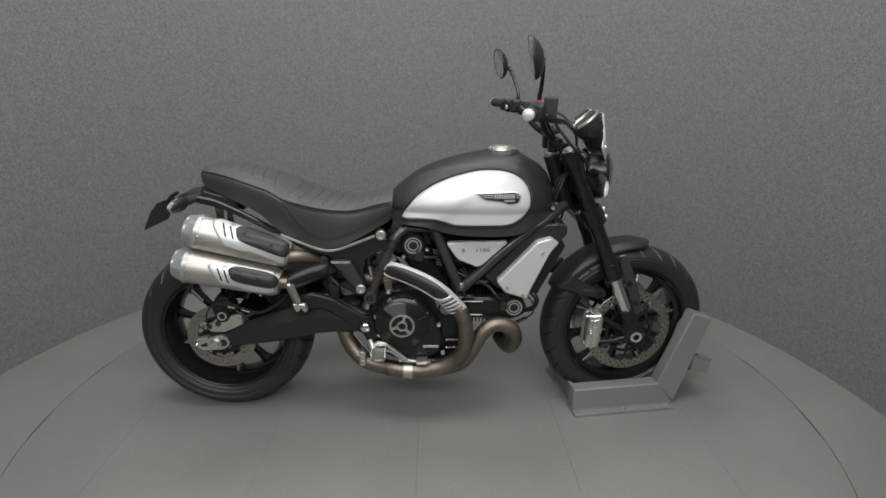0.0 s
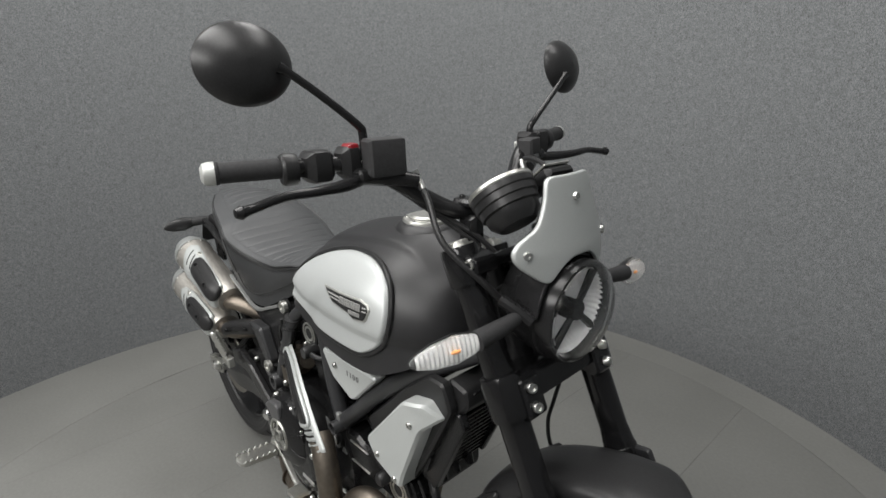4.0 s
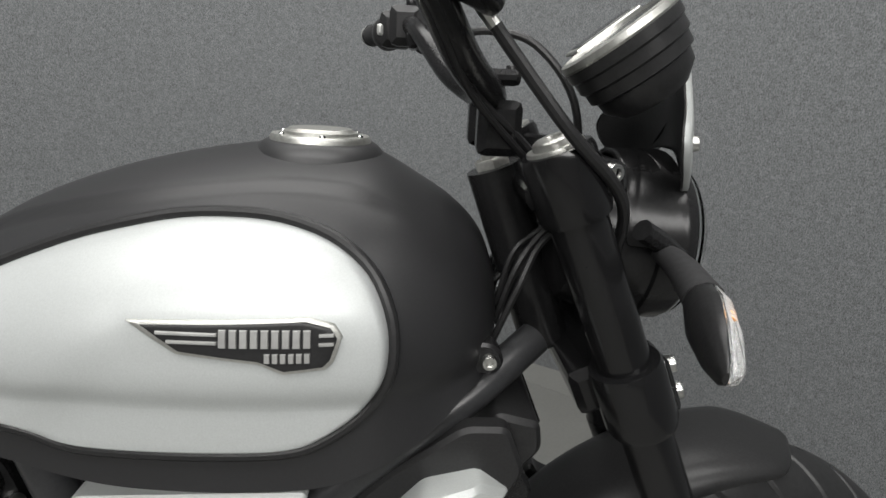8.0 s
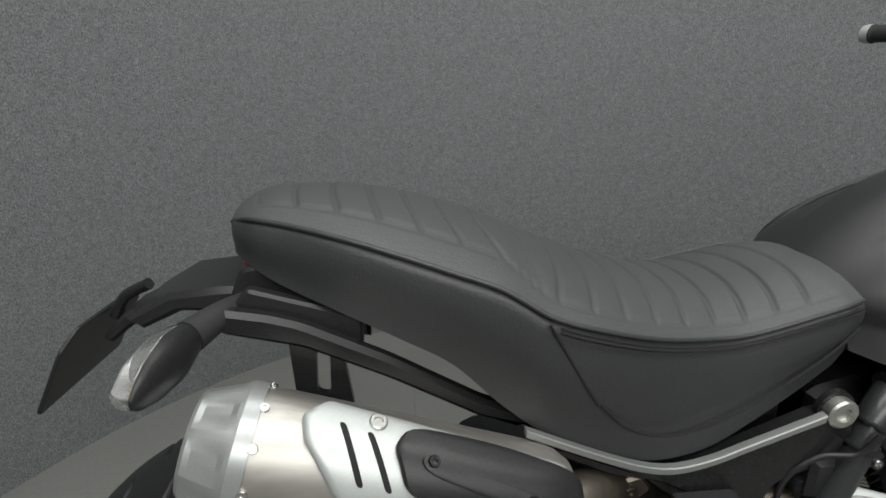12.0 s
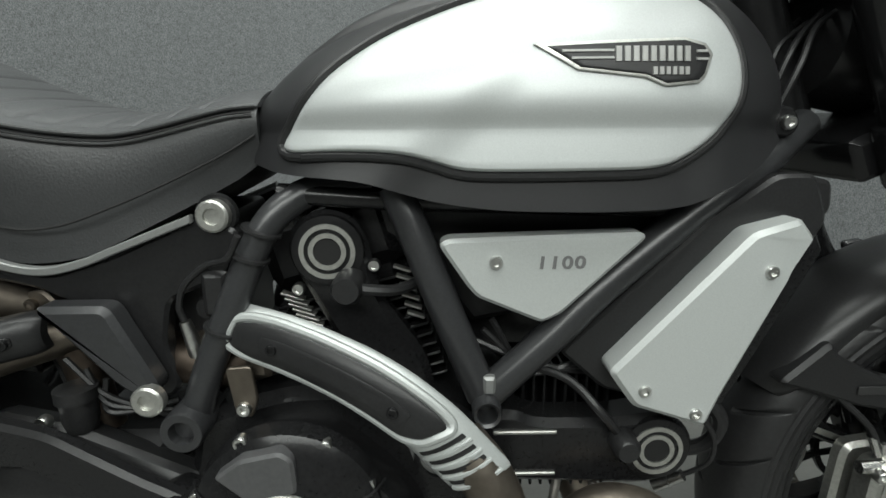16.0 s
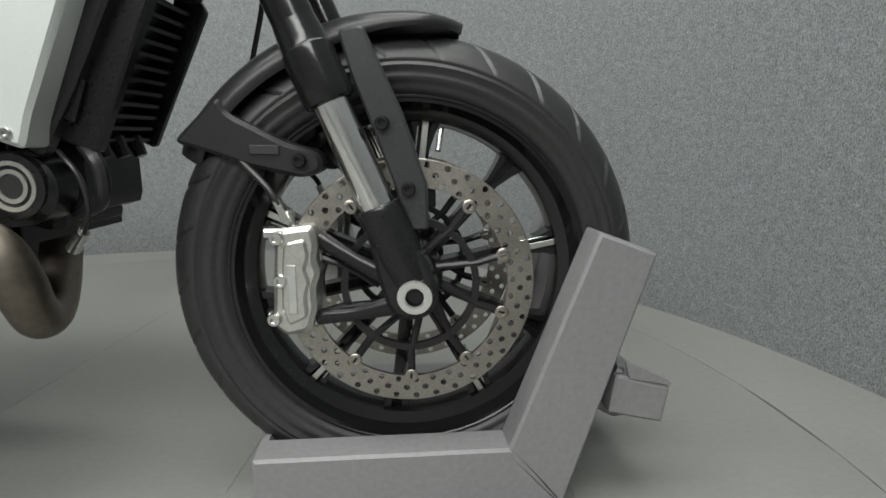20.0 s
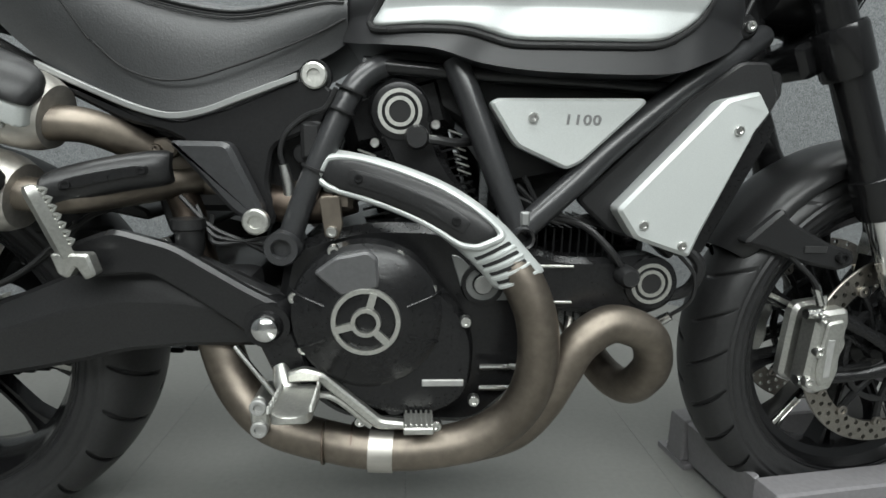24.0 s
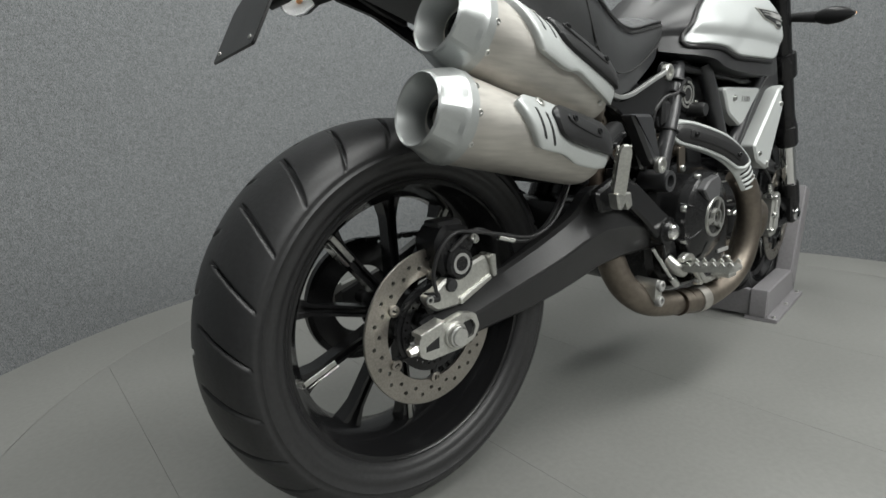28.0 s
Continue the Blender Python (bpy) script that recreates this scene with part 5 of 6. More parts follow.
for k in range(4):
    u = 0.820 + 0.050 * k
    # Dark strip painted as the shade in a slot; the shield is uncut.
    part("slot", shell(dense(rounded([(u - 0.035, -0.74), (u - 0.017, -0.74), (u + 0.035, 0.66), (u + 0.017, 0.66)], 0.008), 0.05), lambda uu, v, h: on_pipe(uu, v, h + 0.0045), 0.0012, edge=0.003, rings=(0.5,)), DARK, shield)
    part("louvre", shell(dense(rounded([(u - 0.012, -0.80), (u + 0.004, -0.80), (u + 0.058, 0.72), (u + 0.042, 0.72)], 0.008), 0.05), lambda uu, v, h: on_pipe(uu, v, h + 0.004), 0.0036, edge=0.006, rings=(0.5,)), SILVER_FLAT, shield)

# ---- swingarm and rear brake ----
# x, upper edge, crease, lower edge
ARM = [(-0.795, 0.335, 0.316, 0.290), (-0.70, 0.366, 0.340, 0.296), (-0.60, 0.408, 0.374, 0.314), (-0.47, 0.462, 0.416, 0.340), (-0.43, 0.500, 0.426, 0.350), (-0.405, 0.508, 0.430, 0.355), (-0.33, 0.490, 0.428, 0.362), (-0.20, 0.428, 0.398, 0.362), (-0.182, 0.408, 0.390, 0.368)]


def swingarm_mesh():
    """A box arm folded along a crease, drawn in towards the wheel at its rear end."""
    rings = []
    for x in np.linspace(ARM[0][0], ARM[-1][0], 40):
        t, c, b = (interp(ARM, x, k) for k in (1, 2, 3))
        o = 0.030 * ease((-0.50 - x) / 0.28)
        i = o * 0.4
        rings.append([Vector((x, y, z)) for y, z in ((-0.125 + i, t - 0.004), (-0.146 + o, t), (-0.154 + o, t - 0.005), (-0.1745 + o, c + 0.003), (-0.1755 + o, c - 0.002), (-0.163 + o, b + 0.007), (-0.155 + o, b), (-0.125 + i, b + 0.004))])
    return skin(bmesh.new(), rings)


swing = both("swingarm", swingarm_mesh(), PLASTIC, bike, "black folded aluminium swingarm", sharp=14)
part("swingarm_bridge", box(-0.30, 0, 0.42, 0.12, 0.26, 0.09, bevel=0.015), SATIN, bike)
pivot = both("pivot_boss", lathe([(0.0, -0.205), (0.012, -0.206), (0.016, -0.203), (0.019, -0.198), (0.021, -0.193), (0.029, -0.193), (0.031, -0.186), (0.031, -0.15), (0.0, -0.15)], (-0.218, 0, 0.402), (0, 1, 0), n=32), CAST, bike)
part("pivot_nut", lathe([(0.0, -0.213), (0.010, -0.212), (0.016, -0.207), (0.0175, -0.20), (0.0, -0.20)], (-0.218, 0, 0.402), (0, 1, 0), n=24), CHROME, bike, "polished swingarm pivot nut")
def frame_plate(outline, hole, y0, y1, r=0.006):
    """A plate with a window cut right through it."""
    o, h = rounded(outline, r), rounded(hole, r * 0.6)
    n = 4 * max(len(o), len(h))

    def even(ring):
        d = [0.0]
        for a, b in zip(ring, ring[1:] + ring[:1]):
            d.append(d[-1] + (Vector(b) - Vector(a)).length)
        at = np.linspace(0, d[-1], n, endpoint=False)
        pts = np.array(ring + ring[:1])
        return [(float(np.interp(q, d, pts[:, 0])), float(np.interp(q, d, pts[:, 1]))) for q in at]

    def turned(ring):
        c = np.mean(ring, axis=0)
        k = int(np.argmin([abs(math.atan2(p[1] - c[1], p[0] - c[0]) + 2.5) for p in ring]))
        return ring[k:] + ring[:k]

    o, h = turned(even(o)), turned(even(h))
    return skin(bmesh.new(), [[Vector((x, y, z)) for x, z in ring] for ring, y in ((h, y0), (o, y0), (o, y1), (h, y1))], close=True)


both("axle_block", frame_plate([(-0.823, 0.300), (-0.823, 0.327), (-0.740, 0.346), (-0.716, 0.340), (-0.708, 0.318), (-0.720, 0.300), (-0.745, 0.292), (-0.806, 0.290)], [(-0.742, 0.303), (-0.742, 0.331), (-0.724, 0.333), (-0.716, 0.320), (-0.722, 0.306)], -0.153, -0.140), ALU, bike, "bright cast chain adjuster block")
# Two dark plates painted as shade in the block's openings.
both("axle_recess", prism([(-0.748, 0.298), (-0.748, 0.336), (-0.712, 0.336), (-0.712, 0.300)], -0.1485, -0.141, 0.001), DARK, bike)
both("adjuster_window", prism([(-0.812, 0.304), (-0.812, 0.312), (-0.788, 0.322), (-0.788, 0.304)], -0.1537, -0.150, 0.0008), DARK, bike)
both("adjuster_lip", prism([(-0.824, 0.328), (-0.824, 0.334), (-0.782, 0.345), (-0.782, 0.338)], -0.158, -0.135, 0.0012), ALU, bike)
both("axle_washer", lathe([(0.0, -0.150), (0.0205, -0.150), (0.0205, -0.1555), (0.0190, -0.157), (0.0, -0.158)], (-0.758, 0, 0.316), (0, 1, 0), n=36), ALU, bike)
both("axle_nut", lathe([(0.0095, -0.167), (0.0130, -0.167), (0.0140, -0.164), (0.0160, -0.163), (0.0172, -0.158), (0.0172, -0.150), (0.0095, -0.150)], (-0.758, 0, 0.316), (0, 1, 0), n=24), ZINC, bike, "hollow rear axle nut")
# Dark plug painted as the shade down the bore.
both("axle_bore", lathe([(0.0, -0.1585), (0.0098, -0.1585), (0.0098, -0.150), (0.0, -0.150)], (-0.758, 0, 0.316), (0, 1, 0), n=20), DARK, bike)
both("adjuster_bolt", sweep([(-0.818, -0.146, 0.312), (-0.829, -0.146, 0.310), (-0.838, -0.146, 0.308)], [0.0050, 0.0085, 0.0060], n=6, steps=2), ZINC, bike)
cal = part("rear_caliper_bracket", prism([(-0.797, 0.376), (-0.790, 0.362), (-0.775, 0.350), (-0.731, 0.350), (-0.663, 0.380), (-0.662, 0.398), (-0.674, 0.420), (-0.711, 0.411), (-0.738, 0.394), (-0.757, 0.397), (-0.775, 0.384)], -0.134, -0.116, 0.004, r=0.006), ALU, bike, "silver cast rear caliper bracket")
part("bracket_rib", prism([(-0.672, 0.421), (-0.664, 0.383), (-0.657, 0.386), (-0.660, 0.420)], -0.142, -0.114, 0.002, r=0.003), ALU, cal)
part("bracket_lip", prism([(-0.730, 0.352), (-0.665, 0.381), (-0.668, 0.389), (-0.712, 0.372), (-0.733, 0.362)], -0.139, -0.128, 0.002, r=0.003), ALU, cal)
calr = part("rear_caliper", prism([(-0.770, 0.450), (-0.752, 0.474), (-0.712, 0.472), (-0.690, 0.455), (-0.688, 0.440), (-0.708, 0.415), (-0.712, 0.394), (-0.738, 0.386), (-0.757, 0.398)], -0.128, -0.072, 0.006, r=0.010), CAST, bike, "black rear brake caliper")
part("caliper_cover", prism([(-0.756, 0.478), (-0.712, 0.480), (-0.704, 0.462), (-0.752, 0.458)], -0.120, -0.080, 0.004, r=0.005), PLASTIC, calr)
part("caliper_piston", lathe([(0.0, -0.138), (0.022, -0.138), (0.0255, -0.134), (0.0255, -0.12), (0.0, -0.12)], (-0.729, 0, 0.416), (0, 1, 0), n=32), CAST, calr)
part("piston_ring", lathe([(0.0115, -0.1375), (0.0115, -0.1392), (0.0160, -0.1392), (0.0160, -0.1375)], (-0.729, 0, 0.416), (0, 1, 0), n=28, close=True), PALE, calr, "pale ring mark")
part("slide_pin", lathe([(0.0, -0.140), (0.0095, -0.139), (0.0105, -0.132), (0.0105, -0.11), (0.0, -0.11)], (-0.748, 0, 0.386), (0, 1, 0), n=20), RUBBER_GRIP, calr)
part("wheel_sensor", sweep([(-0.792, -0.130, 0.374), (-0.772, -0.134, 0.373)], [0.009, 0.0075], n=12), PLASTIC, bike)
for p in ((-0.792, -0.136, 0.373), (-0.700, -0.130, 0.452), (-0.690, -0.124, 0.446)):
    bolt(p, (0, -1, 0), 0.007, bike)
part("brake_hose", sweep([(-0.745, -0.13, 0.435), (-0.70, -0.135, 0.462), (-0.65, -0.14, 0.445), (-0.60, -0.15, 0.435), (-0.55, -0.15, 0.452), (-0.50, -0.14, 0.49), (-0.46, -0.13, 0.53), (-0.42, -0.12, 0.545)], 0.0042, n=8), PLASTIC, bike)
part("sensor_wire", sweep([(-0.778, -0.139, 0.376), (-0.784, -0.139, 0.41), (-0.770, -0.139, 0.445), (-0.745, -0.140, 0.464), (-0.715, -0.14, 0.463), (-0.66, -0.145, 0.452), (-0.59, -0.155, 0.44), (-0.53, -0.155, 0.465), (-0.47, -0.14, 0.525)], 0.003, n=8), PLASTIC, bike)
part("hose_fitting", sweep([(-0.655, -0.141, 0.447), (-0.625, -0.146, 0.438)], 0.006, n=8), ZINC, bike)
part("hugger", prism([(-0.50, 0.575), (-0.40, 0.535), (-0.40, 0.52), (-0.47, 0.535), (-0.53, 0.56)], -0.09, 0.09, 0.004, r=0.01), PLASTIC, bike, "black inner rear hugger")
part("shock_absorber", sweep([(-0.28, 0.10, 0.44), (-0.17, 0.10, 0.66)], 0.026, n=16), CAST, bike)
part("battery_box", box(-0.26, 0, 0.62, 0.16, 0.19, 0.17, bevel=0.01), PLASTIC, bike)
part("rear_inner_guard", prism([(-0.50, 0.74), (-0.38, 0.69), (-0.34, 0.66), (-0.34, 0.50), (-0.37, 0.50), (-0.40, 0.62), (-0.46, 0.69), (-0.52, 0.72)], -0.10, 0.10, 0.005, r=0.015), PLASTIC, bike)
part("brake_reservoir", lathe([(0.0, 0.0), (0.015, 0.0), (0.018, 0.012), (0.0185, 0.035), (0.0215, 0.036), (0.0215, 0.049), (0.0, 0.051)], (-0.327, -0.14, 0.483), (0, 0, 1), n=24), PLASTIC, bike)
bolt((-0.352, -0.16, 0.502), (0, -1, 0), 0.0075, bike)

# footrests and levers
both("heel_plate", prism([(-0.24, 0.40), (-0.19, 0.40), (-0.165, 0.34), (-0.15, 0.30), (-0.19, 0.30), (-0.215, 0.34)], -0.19, -0.17, 0.003, r=0.01), CAST, bike)


def peg(parent, a, b, width, mat, label, teeth):
    a, b = Vector(a), Vector(b)
    d = (b - a).normalized()
    z = Vector((0, 0, 1)) - d * d.z
    z.normalize()
    s = d.cross(z)
    L = (b - a).length
    body = part("footrest", skin(bmesh.new(), [[a + d * t * L + s * (w * x) + z * (h * y) for x, y in ((-1, -0.6), (1, -0.6), (1, 0.6), (-1, 0.6))] for t, w, h in ((0, 0.010, 0.010), (0.12, width, 0.011), (0.85, width * 0.92, 0.010), (0.94, width * 0.78, 0.009), (0.985, width * 0.5, 0.007), (1, width * 0.25, 0.005))]), mat, parent, label)
    for k in range(teeth):
        for e in (-1, 1):
            p = a + d * L * (0.18 + 0.72 * k / (teeth - 1)) + s * width * 0.95 * e + z * 0.006
            part("cleat", sweep([p - d * 0.004, p + z * 0.006, p + d * 0.004], 0.0025, n=6, steps=2), mat, body)
    return body


for sgn in (-1, 1):
    pegob = peg(bike, (-0.174, sgn * 0.205, 0.322), (-0.166, sgn * 0.315, 0.338), 0.024, ALU, "cleated aluminium rider footrest", 6)
    part("footrest_bracket", sweep([(-0.205, sgn * 0.185, 0.345), (-0.195, sgn * 0.20, 0.325), (-0.175, sgn * 0.207, 0.312)], [0.010, 0.014, 0.013], n=12), ALU, bike)
    folded = peg(bike, (-0.440, sgn * 0.214, 0.497), (-0.459, sgn * 0.236, 0.580), 0.0105, ALU, "folded aluminium passenger footrest", 7)
    part("peg_clevis", prism([(-0.455, 0.50), (-0.412, 0.50), (-0.405, 0.475), (-0.418, 0.468), (-0.427, 0.485), (-0.437, 0.470), (-0.448, 0.475)], sgn * 0.202, sgn * 0.222, 0.003, r=0.004), ALU, bike)
    part("peg_hanger", prism([(-0.468, 0.50), (-0.40, 0.525), (-0.33, 0.505), (-0.245, 0.452), (-0.195, 0.425), (-0.185, 0.385), (-0.225, 0.375), (-0.30, 0.43), (-0.36, 0.468), (-0.45, 0.462)], sgn * 0.170, sgn * 0.190, 0.005, r=0.015), SATIN, bike)
lever = part("brake_pedal", prism([(-0.192, 0.346), (-0.170, 0.353), (-0.146, 0.347), (-0.072, 0.281), (-0.030, 0.276), (-0.005, 0.284), (-0.005, 0.275), (-0.04, 0.267), (-0.078, 0.268), (-0.152, 0.335), (-0.19, 0.334)], -0.215, -0.200, 0.003, r=0.006), ALU, bike, "bright aluminium brake pedal")
part("pedal_pad", box(-0.024, -0.228, 0.284, 0.038, 0.040, 0.010, bevel=0.002), ALU, lever)
part("pedal_brace", sweep([(-0.165, -0.206, 0.315), (-0.132, -0.207, 0.310), (-0.085, -0.207, 0.270)], 0.0048, n=8), ALU, lever)
for k in range(6):
    part("cleat", box(-0.040 + 0.0065 * k, -0.228, 0.291, 0.003, 0.038, 0.005, bevel=0.0008), ALU, lever)
part("brake_rod", sweep([(-0.262, -0.185, 0.372), (-0.196, -0.20, 0.292)], 0.0036, n=8), ZINC, bike)
part("rod_end", sweep([(-0.206, -0.20, 0.303), (-0.19, -0.202, 0.286)], 0.0078, n=8), ZINC, bike)

# ---- front end ----
FORK_TOP, FORK_LOW = Vector((0.462, -0.112, 0.995)), Vector((0.748, -0.112, 0.345))
FD = (FORK_LOW - FORK_TOP).normalized()


def fork_at(z):
    t = (z - FORK_TOP.z) / (FORK_LOW.z - FORK_TOP.z)
    return FORK_TOP.lerp(FORK_LOW, t)


both("fork_tube", sweep([fork_at(0.985), fork_at(0.60), fork_at(0.56)], [0.0250, 0.0250, 0.0250], n=28), RIMPAINT, bike, "black upper fork tube", sharp=50)
both("fork_collar", sweep([fork_at(0.632), fork_at(0.606), fork_at(0.598), fork_at(0.552), fork_at(0.545)], [0.0255, 0.0285, 0.0305, 0.0305, 0.0245], n=28, steps=3), RIMPAINT, bike)
both("stanchion", sweep([fork_at(0.56), fork_at(0.40)], 0.0215, n=28), CHROME, bike, "polished fork stanchion", sharp=50)
both("fork_leg", sweep([fork_at(0.428), fork_at(0.420), fork_at(0.37), fork_at(0.33)], [0.025, 0.028, 0.028, 0.024], n=24), CAST, bike, "black lower fork leg")
both("axle_clamp", prism([(0.70, 0.40), (0.735, 0.41), (0.775, 0.36), (0.787, 0.32), (0.775, 0.295), (0.748, 0.288), (0.725, 0.30), (0.712, 0.34)], -0.130, -0.092, 0.006, r=0.015), CAST, bike)
both("fork_cap", lathe([(0.0, 0.006), (0.007, 0.006), (0.008, 0.011), (0.014, 0.011), (0.017, 0.009), (0.018, 0.004), (0.0235, 0.004), (0.0245, 0.001), (0.0245, -0.02), (0.0, -0.02)], tuple(FORK_TOP), tuple(-FD), n=24), ALU, bike, "bright fork cap")


def clamp_block(z0, z1, r, name, extra=None):
    a, b = fork_at(z0), fork_at(z1)
    both(name, sweep([a, a.lerp(b, 0.1), a.lerp(b, 0.9), b], [r - 0.004, r, r, r - 0.004], n=28, steps=2), RIMPAINT, bike, sharp=50)


clamp_block(0.996, 0.940, 0.0315, "upper_clamp")
clamp_block(0.806, 0.742, 0.0345, "lower_clamp")
yu, yl = fork_at(0.955), fork_at(0.775)
part("upper_yoke", box(0, 0, 0, 0.055, 0.20, 0.024, bevel=0.008), RIMPAINT, bike, "black upper yoke", matrix=Matrix.Translation((yu.x - 0.008, 0, yu.z + 0.004)) @ Matrix.Rotation(radians(-24), 4, "Y"))
part("lower_yoke", box(0, 0, 0, 0.085, 0.20, 0.05, bevel=0.008), RIMPAINT, bike, "black lower yoke", matrix=Matrix.Translation((yl.x - 0.01, 0, yl.z)) @ Matrix.Rotation(radians(-24), 4, "Y"))
both("clamp_lug", prism([(0.565, 0.812), (0.588, 0.810), (0.612, 0.755), (0.60, 0.742), (0.57, 0.75)], -0.112, -0.070, 0.004, r=0.008), RIMPAINT, bike)
for p in ((0.597, -0.097, 0.797), (0.609, -0.097, 0.769)):
    bolt(p, (0.85, -0.35, 0.3), 0.0085, bike)
    bolt((p[0], -p[1], p[2]), (0.85, 0.35, 0.3), 0.0085, bike)
both("clamp_lug", prism([(0.47, 0.995), (0.515, 0.99), (0.52, 0.965), (0.48, 0.955)], -0.130, -0.08, 0.004, r=0.008), RIMPAINT, bike)
for sgn in (-1, 1):
    bolt((0.504, sgn * 0.129, 0.981), (0.35, sgn * 1.0, 0), 0.0085, bike)

# handlebar
bar = [(0.272, -0.392, 1.132), (0.296, -0.32, 1.131), (0.325, -0.24, 1.130), (0.350, -0.17, 1.110), (0.385, -0.105, 1.060), (0.412, -0.06, 1.036), (0.418, 0.0, 1.034)]
part("handlebar", sweep(bar + [(x, -y, z + 0.05 * min(y + 0.05, 0.0)) for x, y, z in reversed(bar[:-1])], [0.0118, 0.0118, 0.0120, 0.0135, 0.0148, 0.0142, 0.0142, 0.0142, 0.0148, 0.0135, 0.0120, 0.0118, 0.0118], n=16), SATIN, bike, "black wide tapered handlebar", sharp=50)
both("bar_riser", box(0.424, -0.045, 1.006, 0.040, 0.032, 0.050, bevel=0.008), SATIN, bike)
both("riser_cap", box(0.417, -0.045, 1.050, 0.044, 0.036, 0.014, bevel=0.005), SATIN, bike)
for y in (-0.045, 0.045):
    for x in (0.403, 0.432):
        bolt((x, y, 1.057), (0, 0, 1), 0.005, bike, CAST)
for sgn in (-1, 1):
    earlier = set(bike.children_recursive)
    a, b = Vector((0.270, sgn * 0.398, 1.132)), Vector((0.300, sgn * 0.298, 1.130))
    d = (a - b).normalized()
    grip_prof = [(0.0, -0.003), (0.0165, -0.003), (0.0170, 0.004), (0.0150, 0.007)]
    for k in range(9):
        grip_prof += [(0.0152, 0.008 + 0.0105 * k), (0.0154, 0.011 + 0.0105 * k), (0.0151, 0.0165 + 0.0105 * k)]
    grip_prof += [(0.0175, 0.107), (0.0175, 0.112), (0.0, 0.112)]
    part("grip", lathe(grip_prof, tuple(a), tuple(-d), n=24), RUBBER_GRIP, bike, "finely ribbed black rubber grip", sharp=25)
    part("bar_end", lathe([(0.0, 0.014), (0.009, 0.014), (0.0150, 0.010), (0.0168, 0.004), (0.0168, -0.005), (0.0, -0.005)], tuple(a + d * 0.004), tuple(d), n=24), WHITE, bike, "pale metal bar end")
    sw = part("switchgear", box(0.316, sgn * 0.262, 1.129, 0.045, 0.045, 0.048, bevel=0.010), PLASTIC, bike, "black switchgear housing")
    part("switch_collar", lathe([(0.0, 0.0), (0.022, 0.0), (0.024, 0.004), (0.024, 0.020), (0.021, 0.024), (0.0, 0.024)], (0.306, sgn * 0.290, 1.128), (-0.25, sgn * 1.0, 0), n=24), PLASTIC, sw)
    part("switch_body", box(0.330, sgn * 0.215, 1.130, 0.042, 0.036, 0.050, bevel=0.010), PLASTIC, sw)
    if sgn < 0:
        part("kill_switch", box(0.335, -0.213, 1.152, 0.026, 0.020, 0.014, bevel=0.004), RED, sw, "red engine stop switch")
    else:
        part("switch_button", box(0.296, 0.222, 1.125, 0.008, 0.014, 0.014, bevel=0.003), WHITE, sw)
    # brake or clutch lever
    lv = part("hand_lever", sweep([(0.352, sgn * 0.205, 1.106), (0.372, sgn * 0.25, 1.104), (0.386, sgn * 0.30, 1.105), (0.386, sgn * 0.35, 1.106), (0.388, sgn * 0.395, 1.099), (0.391, sgn * 0.412, 1.097)], [0.010, 0.0095, 0.0075, 0.0065, 0.0065, 0.0085], n=12, flat=1.0), SATIN, bike, "black hand lever")
    part("lever_ball", lathe([(0.0, -0.0095), (0.006, -0.008), (0.0095, 0.0), (0.006, 0.008), (0.0, 0.0095)], (0.391, sgn * 0.413, 1.097), (0, 1, 0), n=16), SATIN, lv)
    part("lever_pivot", prism([(0.330, 1.120), (0.37, 1.122), (0.375, 1.104), (0.335, 1.100)], sgn * 0.175, sgn * 0.222, 0.004, r=0.006), SATIN, lv)
    bolt((0.362, sgn * 0.205, 1.122), (0, 0, 1), 0.007, lv, CAST)
    part("master_cylinder", sweep([(0.352, sgn * 0.215, 1.110), (0.375, sgn * 0.175, 1.106), (0.40, sgn * 0.135, 1.098)], [0.013, 0.014, 0.010], n=14), SATIN, bike)
    low_ = 1.0 if sgn < 0 else 0.74
    rs = part("fluid_reservoir", box(0, 0, 0, 0.042 * low_, 0.058 * low_, 0.056 * low_, bevel=0.004), RUBBER_GRIP, bike, "square black fluid reservoir cover" if sgn < 0 else "square black clutch reservoir cover", matrix=Matrix.Translation((0.375 if sgn < 0 else 0.364, sgn * 0.180, 1.138 if sgn < 0 else 1.126)) @ Matrix.Rotation(radians(sgn * 14), 4, "Z"))
    part("banjo_bolt", sweep([(0.386, sgn * 0.134, 1.110), (0.392, sgn * 0.130, 1.098), (0.404, sgn * 0.130, 1.083)], [0.0085, 0.0062, 0.0056], n=10), ZINC, bike)
    if sgn < 0:
        part("brake_hose", sweep([(0.400, sgn * 0.130, 1.088), (0.418, sgn * 0.132, 1.066), (0.462, sgn * 0.146, 1.012), (0.515, sgn * 0.125, 0.962), (0.535, sgn * 0.085, 0.91), (0.535, sgn * 0.05, 0.85)], 0.0052, n=10), PLASTIC, bike)
        part("cable", sweep([(0.335, sgn * 0.20, 1.117), (0.374, sgn * 0.135, 1.072), (0.402, sgn * 0.085, 1.030), (0.445, sgn * 0.05, 0.995), (0.49, sgn * 0.03, 0.95)], 0.0045, n=8), PLASTIC, bike)
        part("cable", sweep([(0.327, sgn * 0.225, 1.116), (0.356, sgn * 0.165, 1.092), (0.392, sgn * 0.10, 1.036), (0.45, sgn * 0.05, 0.98)], 0.0035, n=8), PLASTIC, bike)
    else:
        part("clutch_hose", sweep([(0.395, 0.128, 1.100), (0.43, 0.110, 1.104), (0.48, 0.090, 1.090), (0.525, 0.070, 1.03), (0.535, 0.050, 0.93)], 0.0046, n=10), PLASTIC, bike)
